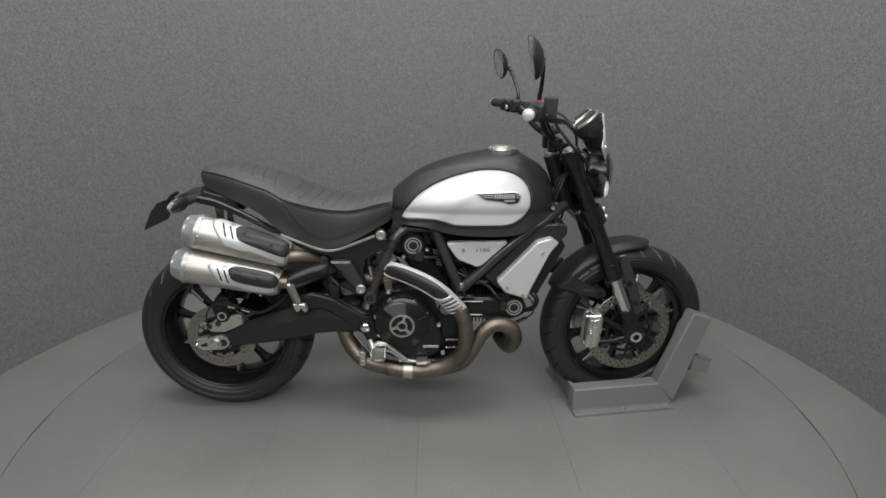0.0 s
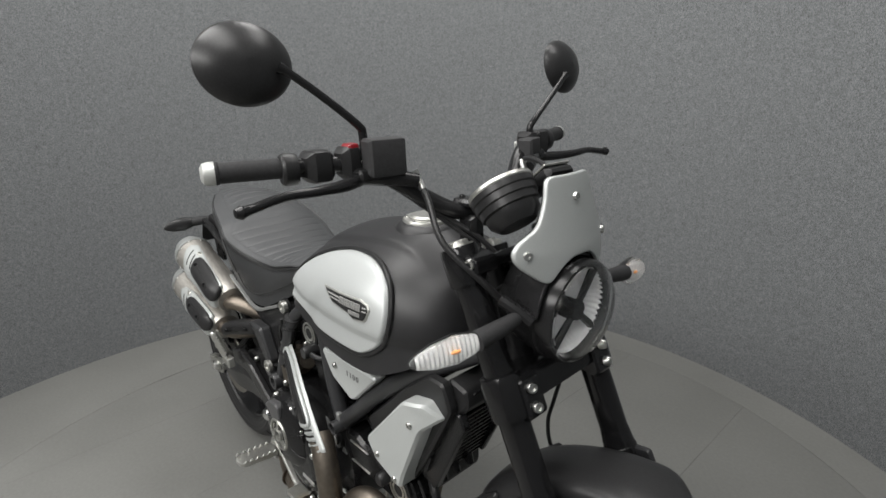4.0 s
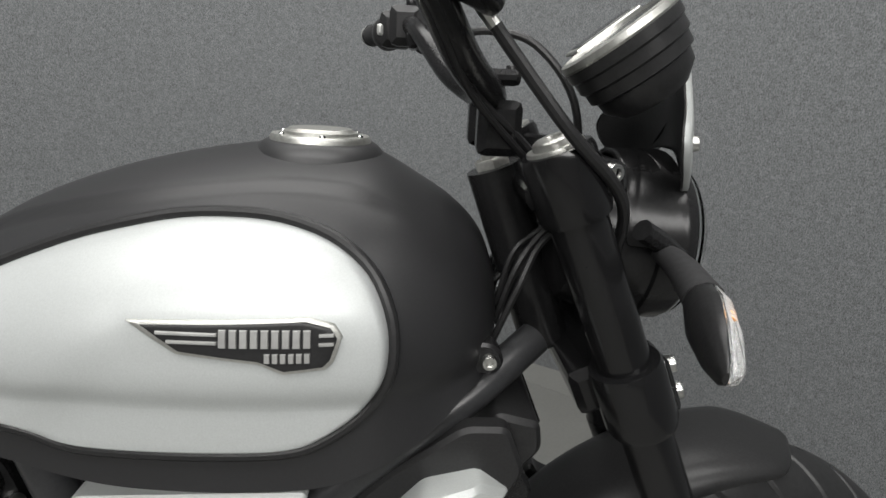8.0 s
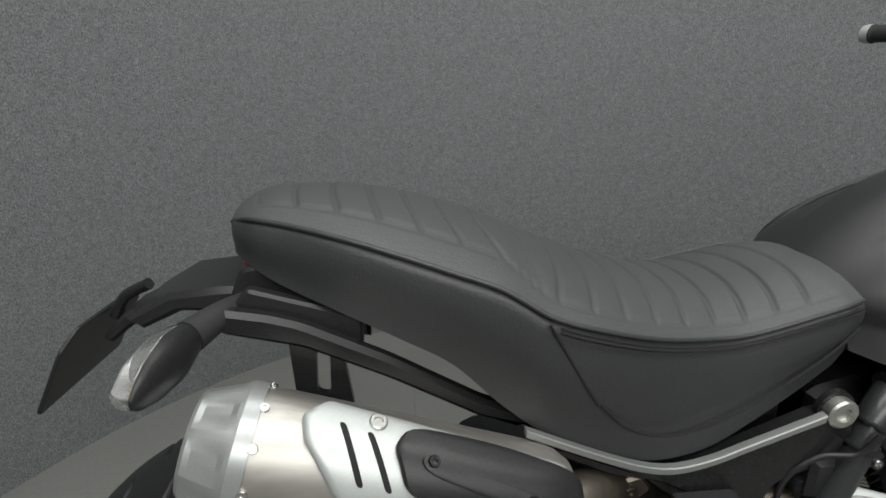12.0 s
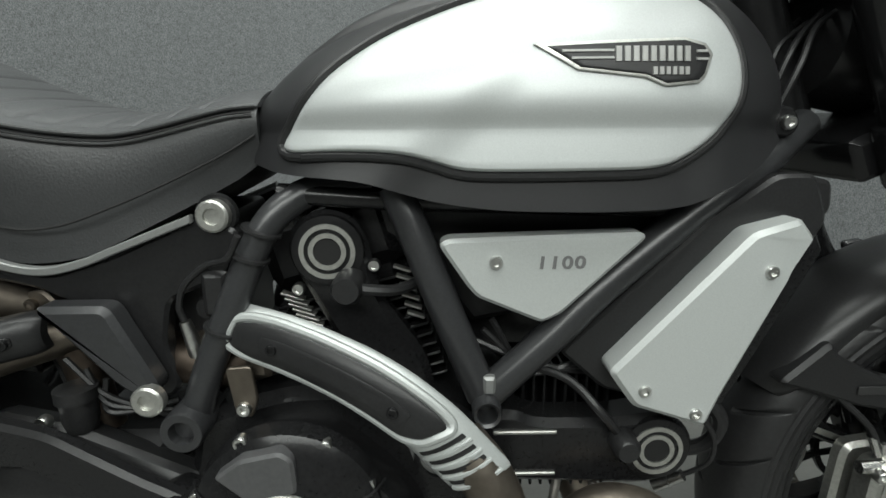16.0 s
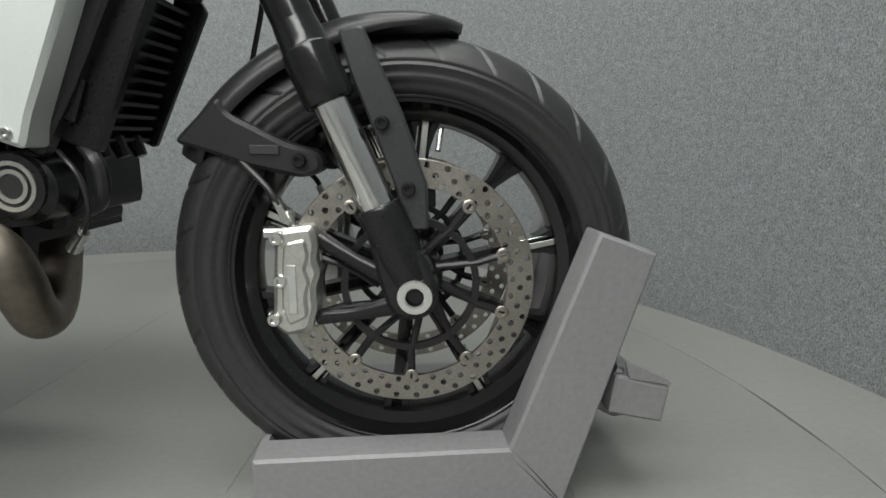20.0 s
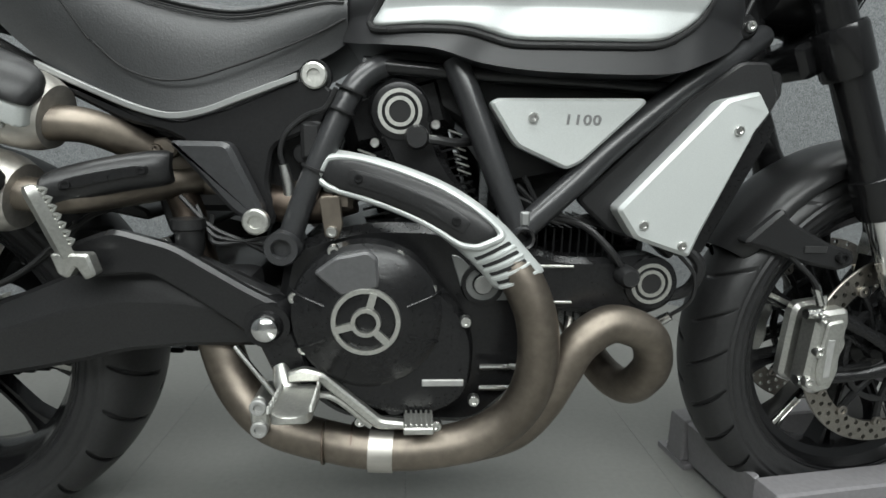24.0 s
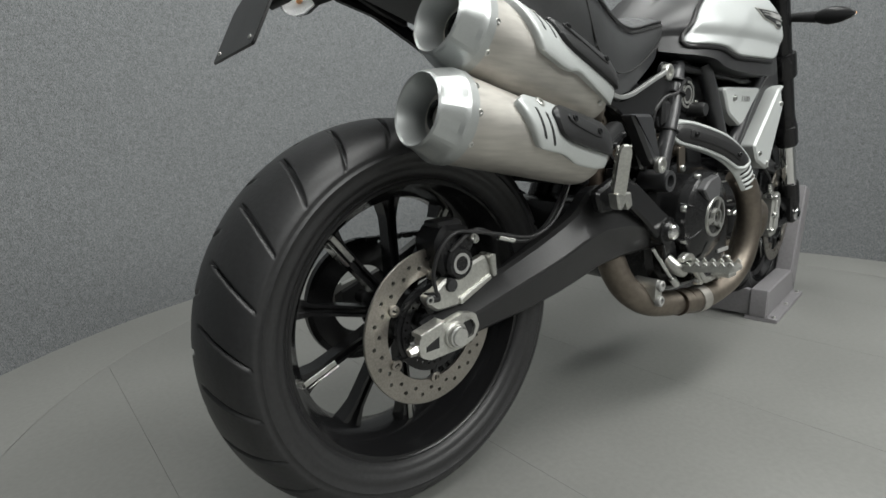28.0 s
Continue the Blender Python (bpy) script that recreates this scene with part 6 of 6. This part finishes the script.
    # mirror
    out, low = (0.0, 0.0) if sgn < 0 else (0.050, 0.022)
    stem = part("mirror_stem", sweep([(0.338, sgn * (0.190 + 0.5 * out), 1.130), (0.337, sgn * (0.190 + 0.5 * out), 1.170 - low), (0.338, sgn * (0.198 + 0.6 * out), 1.185 - low), (0.332, sgn * (0.245 + 0.8 * out), 1.225 - low), (0.322, sgn * (0.292 + out), 1.262 - low), (0.318, sgn * (0.305 + out), 1.270 - low)], [0.007, 0.007, 0.0065, 0.006, 0.006, 0.009], n=12), SATIN, bike, "black mirror stem")
    back = Vector((0.97, sgn * 0.13, 0.22)).normalized()
    mc = Vector((0.288, sgn * (0.339 + out), 1.277 - low * 0.5))
    mf = frame_of(mc, back) @ Matrix.Diagonal((1.16, 1.0, 1, 1))
    mirror = part("mirror", lathe([(0.0, 0.026), (0.020, 0.024), (0.040, 0.016), (0.054, 0.004), (0.058, -0.004), (0.0575, -0.009), (0.053, -0.009), (0.053, -0.006), (0.0, -0.006)], n=48), PLASTIC, bike, "round black handlebar mirror", matrix=mf)
    part("mirror_glass", lathe([(0.0525, -0.0085), (0.0525, -0.0065), (0.0, -0.0065), (0.0, -0.0085)], n=48), MIRROR, mirror, "mirror glass", matrix=mf)
    # the bar is turned a little, which lowers its far end
    for ob in (o for o in bike.children_recursive if sgn > 0 and o not in earlier):
        if "mirror" not in ob.name and "hose" not in ob.name:
            ob.data.transform(Matrix.Translation((0, 0, -0.015)))

# instrument pod, offset to one side, and side display
gn = Vector((-0.62, 0.05, 0.78)).normalized()
gc = (0.515, -0.072, 1.086)
gauge = part("instrument", lathe([(0.0, -0.062), (0.030, -0.060), (0.041, -0.048), (0.0425, -0.037), (0.0465, -0.035), (0.047, -0.025), (0.0495, -0.023), (0.0495, -0.013), (0.0515, -0.011), (0.0515, 0.0)], gc, tuple(gn), n=48), PLASTIC, bike, "round black instrument pod")
part("bezel", lathe([(0.0510, -0.003), (0.0525, 0.0), (0.0515, 0.005), (0.047, 0.0065), (0.0455, 0.004)], gc, tuple(gn), n=48, close=True), ALU, gauge, "silver instrument bezel")
part("dial_glass", lathe([(0.0455, 0.004), (0.0, 0.004)], gc, tuple(gn), n=40, caps=False), SCREEN, gauge)
part("side_display", box(0, 0, 0, 0.06, 0.075, 0.022, bevel=0.008), PLASTIC, gauge, matrix=frame_of((0.535, 0.012, 1.088), gn))
part("display_trim", box(0, 0, 0, 0.056, 0.070, 0.004, bevel=0.0015), ALU, gauge, matrix=frame_of(Vector((0.535, 0.012, 1.088)) + gn * 0.0125, gn))
part("display_glass", box(0, 0, 0, 0.044, 0.056, 0.003, bevel=0.001), SCREEN, gauge, matrix=frame_of(Vector((0.535, 0.012, 1.088)) + gn * 0.0145, gn))

# headlight
hn = Vector((1, 0, -0.06)).normalized()
hc = (0.608, 0.004, 0.893)
head = part("headlight", lathe([(0.0, -0.125), (0.040, -0.122), (0.070, -0.105), (0.080, -0.075), (0.084, -0.05), (0.084, -0.032), (0.088, -0.030), (0.088, -0.022), (0.085, -0.020), (0.085, 0.0), (0.082, 0.006), (0.074, 0.006), (0.072, 0.0), (0.072, -0.03)], hc, tuple(hn), n=64, caps=False), SATIN, bike, "round black headlight", sharp=30)
flutes = []
for r, h in ((0.074, 0.002), (0.070, -0.016), (0.053, -0.036), (0.028, -0.048), (0.010, -0.051)):
    flutes.append([frame_of(hc, hn) @ Vector(((r + (0.0009 if k % 2 else -0.0009) * (r > 0.012)) * math.cos(2 * math.pi * k / 96), r * math.sin(2 * math.pi * k / 96), h + (0.0008 if k % 2 else 0.0))) for k in range(96)])
part("reflector", skin(bmesh.new(), flutes, caps=False), REFLECT, head, "fluted headlight reflector", sharp=8)
part("lens", lathe([(0.082, 0.004), (0.080, 0.012), (0.066, 0.023), (0.036, 0.030), (0.0, 0.032), (0.0, 0.0295), (0.036, 0.0275), (0.064, 0.0205), (0.077, 0.010)], hc, tuple(hn), n=48, caps=False), GLASS, head, "clear headlight lens").visible_shadow = False
hm = frame_of(hc, hn)
part("lamp_hub", lathe([(0.0, 0.0), (0.016, 0.0), (0.018, -0.006), (0.018, -0.03), (0.0, -0.03)], n=8), CAST, head, matrix=hm)
for a in (50, 140, 230, 320):
    u = Vector((math.cos(radians(a)), math.sin(radians(a)), 0))
    part("lamp_strut", sweep([hm @ (u * 0.012 + Vector((0, 0, -0.008))), hm @ (u * 0.076 + Vector((0, 0, -0.012)))], [0.0055, 0.0075], n=8), CAST, head)
both("headlight_bracket", sweep([(0.545, -0.108, 0.93), (0.57, -0.098, 0.915), (0.59, -0.09, 0.90)], 0.010, n=10), SATIN, bike)
part("headlight_cowl", shell(dense(rounded([(-1.5, 0.0), (1.5, 0.0), (1.5, 1.0), (-1.5, 1.0)], 0.1), 0.15), lambda u, v, h: Vector((0.545 + 0.055 * v, -math.sin(u) * (0.075 + 0.012 * v + h), 0.90 + math.cos(u) * (0.085 + h))), 0.004, edge=0.04), SATIN, bike)

# fly screen
def screen_at(u, v, h):
    return Vector((0.628 - 0.20 * max(v - 1.0, 0) - 3.1 * u * u - 0.02 + h + 0.06 * (1.0 - v) * (v < 1.0), u, v))


screen_outline = [(-0.050, 1.108), (0.050, 1.108), (0.057, 1.075), (0.072, 1.040), (0.102, 1.020), (0.112, 1.003), (0.104, 0.985), (0.072, 0.958), (0.060, 0.957), (0.045, 0.975), (0.022, 0.990), (-0.022, 0.990), (-0.045, 0.975), (-0.060, 0.957), (-0.072, 0.958), (-0.104, 0.985), (-0.112, 1.003), (-0.102, 1.020), (-0.072, 1.040), (-0.057, 1.075)]
fly = part("fly_screen", shell(dense(rounded(screen_outline, 0.012), 0.01), screen_at, 0.004, edge=0.003, rings=(0.9, 0.7, 0.5, 0.3, 0.15)), SILVER_FLAT, bike, "silver painted headlight fly screen", sharp=50)
part("fly_screen_back", shell(dense(rounded(screen_outline, 0.012), 0.01), lambda u, v, h: screen_at(u, v, -h - 0.001), 0.002, edge=0.003, rings=(0.9, 0.5), base=0.003), PLASTIC, fly)
for u, v in ((0.0, 1.076), (-0.094, 1.003), (0.094, 1.003)):
    bolt(tuple(screen_at(u, v, 0.004)), (1, 6.2 * u * 0.9, 0.15), 0.0065, fly)

# indicators: front and rear pairs of one kind
def indicator(name, root, tip, facing, stalk, label, slim=1.0, dome=1.0):
    root, tip = Vector(root), Vector(tip)
    d = (tip - root).normalized()
    fwd = Vector((facing, 0, 0)) - d * d.x * facing
    fwd.normalize()
    zz = d.cross(fwd)
    zz = zz if zz.z > 0 else -zz
    L = (tip - root).length
    part("indicator_stalk", sweep(stalk, [0.0095, 0.0125, 0.0155], n=14), RUBBER_GRIP, bike)
    rings, lens, back = [], [], []
    for t, w, b, f in ((0.0, 0.011, 0.014, 0.005), (0.15, 0.0205, 0.018, 0.009), (0.4, 0.0275, 0.019, 0.012), (0.7, 0.023, 0.013, 0.012), (0.92, 0.013, 0.007, 0.009), (1.0, 0.005, 0.003, 0.005)):
        w, b, f = w * slim, b * slim, f * dome
        c = root + d * (L * t)
        rings.append([c + zz * (w * math.sin(a)) + fwd * ((b if math.cos(a) < 0 else 0.001) * math.cos(a)) for a in (2 * math.pi * k / 24 for k in range(24))])
        lens.append([c + zz * (w * 0.98 * math.sin(a)) + fwd * (0.002 + (f if math.cos(a) > 0 else 0.0) * math.cos(a)) for a in (2 * math.pi * k / 24 for k in range(24))])
    for k in range(29):
        t = 0.05 + 0.87 * k / 28
        w = float(np.interp(t, (0, 0.15, 0.4, 0.7, 0.92, 1), (0.009, 0.018, 0.0250, 0.020, 0.011, 0.004)))
        back.append([root + d * (L * t) + zz * (w * slim * u) + fwd * (0.0012 + (0.0045 if k % 2 else 0.0015) * (1 - u * u)) for u in (-1, -0.6, -0.2, 0.2, 0.6, 1)])
    body = part(name, skin(bmesh.new(), rings), PLASTIC, bike, label, sharp=50)
    part("lens", skin(bmesh.new(), lens), FROSTED, body, "clear ribbed indicator lens", sharp=60).visible_shadow = False
    part("bulb", lathe([(0.0, -0.007), (0.0024, -0.006), (0.003, 0.002), (0.002, 0.007), (0.0, 0.008)], tuple(root + d * L * 0.40 + fwd * 0.0062), tuple(d), n=16), AMBER, body, "amber bulb")
    bm = bmesh.new()
    rows = [[bm.verts.new(p) for p in r] for r in back]
    for p, q in zip(rows, rows[1:]):
        for k in range(5):
            bm.faces.new((p[k], p[k + 1], q[k + 1], q[k]))
    part("indicator_reflector", bm, REFLECT, body, sharp=10)


indicator("front_indicator", (0.570, -0.174, 0.897), (0.533, -0.276, 0.885), 1, [(0.572, -0.095, 0.907), (0.573, -0.130, 0.904), (0.567, -0.182, 0.896)], "black leaf-shaped front indicator", 0.85)
indicator("front_indicator", (0.556, 0.222, 0.884), (0.545, 0.322, 0.866), 1, [(0.57, 0.095, 0.905), (0.568, 0.150, 0.900), (0.556, 0.230, 0.883)], "black leaf-shaped front indicator")
for sgn in (-1, 1):
    indicator("rear_indicator", (-0.790, sgn * 0.132, 0.834), (-0.800, sgn * 0.228, 0.826), -1, [(-0.755, sgn * 0.06, 0.834), (-0.772, sgn * 0.10, 0.836), (-0.790, sgn * 0.140, 0.833)], "black leaf-shaped rear indicator", 0.82, 1.9)

# front mudguard
guard = []
for k in range(33):
    a = radians(150.5 - 72.5 * k / 32)
    t = k / 32
    half = 0.066 * (1 - 0.75 * max(0, (t - 0.86) / 0.14) ** 2) * (1 - 0.35 * max(0, (0.12 - t) / 0.12) ** 2)
    R = 0.338 + 0.004 * math.sin(math.pi * t)
    drop = 0.034 - 0.022 * max(0.0, (t - 0.55) / 0.45)
    prof = []
    for j in range(15):
        u = -1 + 2 * j / 14
        prof.append((half * math.sin(u * math.pi / 2), R - drop * (1 - math.cos(u * math.pi / 2)) ** 1.3))
    ring = [Vector((FRONT[0] + r * math.cos(a), y, FRONT[2] + r * math.sin(a))) for y, r in prof]
    ring += [Vector((FRONT[0] + (r - 0.004) * math.cos(a), y * 0.96, FRONT[2] + (r - 0.004) * math.sin(a))) for y, r in reversed(prof)]
    guard.append(ring)
fender = part("front_mudguard", skin(bmesh.new(), guard), PLASTIC, bike, "short matt black front mudguard", sharp=50, matrix=STEERED)
both("mudguard_bracket", prism([(0.462, 0.500), (0.520, 0.555), (0.530, 0.535), (0.60, 0.500), (0.64, 0.49), (0.645, 0.468), (0.62, 0.458), (0.56, 0.470), (0.50, 0.490)], -0.100, -0.062, 0.005, r=0.012), PLASTIC, fender, "black mudguard bracket")
part("bracket_bar", box(0.575, -0.1015, 0.492, 0.036, 0.002, 0.011, bevel=0.0008), FAINT, fender)
# Reflections on the black stay are put into its lighter paint.
both("mudguard_stay", prism([(0.668, 0.626), (0.697, 0.631), (0.716, 0.590), (0.742, 0.535), (0.770, 0.452), (0.772, 0.398), (0.742, 0.396), (0.733, 0.446), (0.703, 0.526), (0.682, 0.578)], -0.108, -0.096, 0.003, r=0.006), FRAMEPAINT, fender, "flat black mudguard stay, lightened for its reflections")
for p in ((0.617, -0.103, 0.480), (0.718, -0.112, 0.524), (0.748, -0.110, 0.448)):
    bolt(p, (0, -1, 0), 0.0085, fender, CAST)
bolt((0.672, -0.066, 0.640), (0.1, -1, 0.4), 0.007, fender, CAST)

# front calipers
calo = [(0.592, 0.398), (0.632, 0.404), (0.638, 0.380), (0.634, 0.360), (0.640, 0.345), (0.632, 0.325), (0.634, 0.300), (0.625, 0.270), (0.595, 0.262), (0.578, 0.275), (0.582, 0.340), (0.585, 0.385)]
for sgn in (-1, 1):
    cp = part("front_caliper", prism(calo, sgn * 0.118, sgn * 0.080, 0.006, r=0.008), ALU, bike, "silver radial brake caliper")
    part("caliper_rear", prism([(x - 0.004, z) for x, z in calo], sgn * 0.070, sgn * 0.045, 0.006, r=0.008), ALU, cp)
    part("caliper_face", prism([(0.598, 0.382), (0.624, 0.388), (0.628, 0.366), (0.622, 0.350), (0.628, 0.334), (0.622, 0.316), (0.624, 0.290), (0.600, 0.278), (0.592, 0.300), (0.594, 0.345)], sgn * 0.1225, sgn * 0.116, 0.003, r=0.006), ALU, cp)
    for z in (0.392, 0.284):
        part("mounting_bolt", lathe([(0.0, 0.0), (0.0078, 0.0), (0.0082, 0.003), (0.0082, 0.030), (0.0, 0.030)], (0.572, sgn * 0.106, z), (1, 0, 0), n=18), ZINC, cp)
    part("caliper_bar", box(0.607, sgn * 0.1225, 0.325, 0.011, 0.003, 0.062, bevel=0.001), PALE, cp, "pale vertical maker's bar")
    for x, z in ((0.590, 0.388), (0.582, 0.286), (0.592, 0.335)):
        bolt((x, sgn * 0.119, z), (0, sgn, 0), 0.0085, cp)
    part("bleed_nipple", sweep([(0.605, sgn * 0.10, 0.40), (0.603, sgn * 0.10, 0.420)], 0.004, n=8), ZINC, cp)
    part("caliper_arm", sweep([(0.635, sgn * 0.098, 0.385), (0.68, sgn * 0.105, 0.36), (0.73, sgn * 0.108, 0.335)], [0.012, 0.009, 0.014], n=10, flat=0.7), CAST, bike)
    part("caliper_arm", sweep([(0.630, sgn * 0.098, 0.282), (0.68, sgn * 0.105, 0.29), (0.735, sgn * 0.108, 0.305)], [0.010, 0.008, 0.014], n=10, flat=0.7), CAST, bike)
    upper = [(0.52, -0.03, 0.56), (0.505, 0.04, 0.55)] if sgn < 0 else [(0.472, 0.117, 0.565), (0.489, 0.113, 0.63), (0.508, 0.110, 0.70), (0.522, 0.100, 0.78), (0.526, 0.080, 0.85)]
    rear = [(0.53, -0.09, 0.492), (0.505, -0.075, 0.53)] if sgn < 0 else [(0.53, 0.112, 0.472), (0.482, 0.118, 0.508)]
    part("brake_line", sweep([(0.596, sgn * 0.10, 0.41), (0.578, sgn * 0.102, 0.445)] + rear + upper, 0.0042, n=8), PLASTIC, bike)
    part("line_fitting", sweep([(0.598, sgn * 0.10, 0.405), (0.586, sgn * 0.10, 0.432)], 0.0062, n=8), ZINC, bike)

# wiring behind the steering head
for k in range(7):
    y = -0.066 + 0.02 * k
    part("wire", sweep([(0.43 + 0.004 * (k % 3), y, 0.80 + 0.012 * (k % 4)), (0.45, y * 1.1, 0.86 + 0.01 * (k % 3)), (0.47, y * 0.9, 0.90), (0.50, y * 0.7, 0.92 + 0.008 * (k % 2))], 0.0034, n=6), RUBBER, bike)
for k in range(3):
    part("wire", sweep([(0.10 + 0.01 * k, -0.115, 0.57 + 0.012 * (k % 3)), (0.16, -0.12, 0.545 - 0.006 * k), (0.22, -0.115, 0.53 + 0.005 * k), (0.28, -0.09, 0.52)], 0.0036, n=6), PLASTIC, bike)
for k in range(3):
    part("wire", sweep([(-0.34 + 0.02 * k, -0.13, 0.56 - 0.012 * k), (-0.30, -0.135, 0.52 - 0.01 * k), (-0.26, -0.13, 0.50), (-0.23, -0.12, 0.48 + 0.012 * k)], 0.0033, n=6), PLASTIC, bike)
part("connector", box(-0.165, -0.135, 0.635, 0.028, 0.028, 0.05, bevel=0.006), PLASTIC, bike, matrix=None)
part("throttle_sensor", lathe([(0.0, -0.14), (0.011, -0.14), (0.014, -0.132), (0.014, -0.10), (0.0, -0.10)], (-0.178, 0, 0.618), (0, 1, 0), n=20), CAST, bike)

# ---- wheel chock ----
chock = empty("wheel_chock", "grey painted steel wheel chock bolted to the turntable", "wheel chock")
chock.matrix_basis = Matrix.Translation((0.530, 0.0, 0)) @ Matrix.Rotation(radians(7), 4, "Z")
for sgn in (-1, 1):
    y0, y1 = sgn * 0.090, sgn * 0.142
    part("rail", prism([(0.0, 0.012), (0.0, 0.102), (0.336, 0.102), (0.352, 0.096), (0.414, 0.012)], y0, y1, 0.004, r=0.005, k=2), STANDPAINT, chock)
    part("arm", prism([(0.334, 0.100), (0.440, 0.394), (0.517, 0.366), (0.412, 0.012)], sgn * 0.0895, sgn * 0.1425, 0.004, r=0.004, k=2), STANDPAINT, chock)
    part("foot_plate", prism([(0.0, 0.0), (0.0, 0.012), (0.40, 0.012), (0.40, 0.0)], sgn * 0.080, sgn * 0.172, 0.0015), STANDPAINT, chock)
    for x in (0.02, 0.20, 0.38):
        bolt((x, sgn * 0.158, 0.014), (0, 0, 1), 0.006, chock, ZINC)
    part("weld_seam", sweep([(0.004, sgn * 0.1435, 0.013), (0.40, sgn * 0.1435, 0.013)], 0.0025, n=6), STANDPAINT, chock)
    bolt((0.488, sgn * 0.115, 0.20), (0.9, 0, -0.3), 0.008, chock, ZINC)
part("cross_bar", prism([(0.455, 0.135), (0.470, 0.21), (0.535, 0.178), (0.552, 0.115), (0.50, 0.110)], -0.088, 0.088, 0.004, r=0.004, k=2), STANDPAINT, chock)
part("cross_stub", prism([(0.475, 0.140), (0.482, 0.196), (0.560, 0.176), (0.552, 0.122)], -0.128, -0.085, 0.004, r=0.004, k=2), STANDPAINT, chock)
part("cradle_plate", prism([(0.405, 0.18), (0.442, 0.385), (0.454, 0.382), (0.418, 0.18)], -0.090, 0.090, 0.002), STANDPAINT, chock)
part("cradle_plate", prism([(0.015, 0.012), (0.002, 0.098), (0.012, 0.102), (0.028, 0.012)], -0.090, 0.090, 0.002), STANDPAINT, chock)
for sgn in (-1, 1):
    part("gusset", prism([(0.492, 0.215), (0.500, 0.190), (0.562, 0.178), (0.556, 0.186)], sgn * 0.128, sgn * 0.122, 0.001), STANDPAINT, chock)
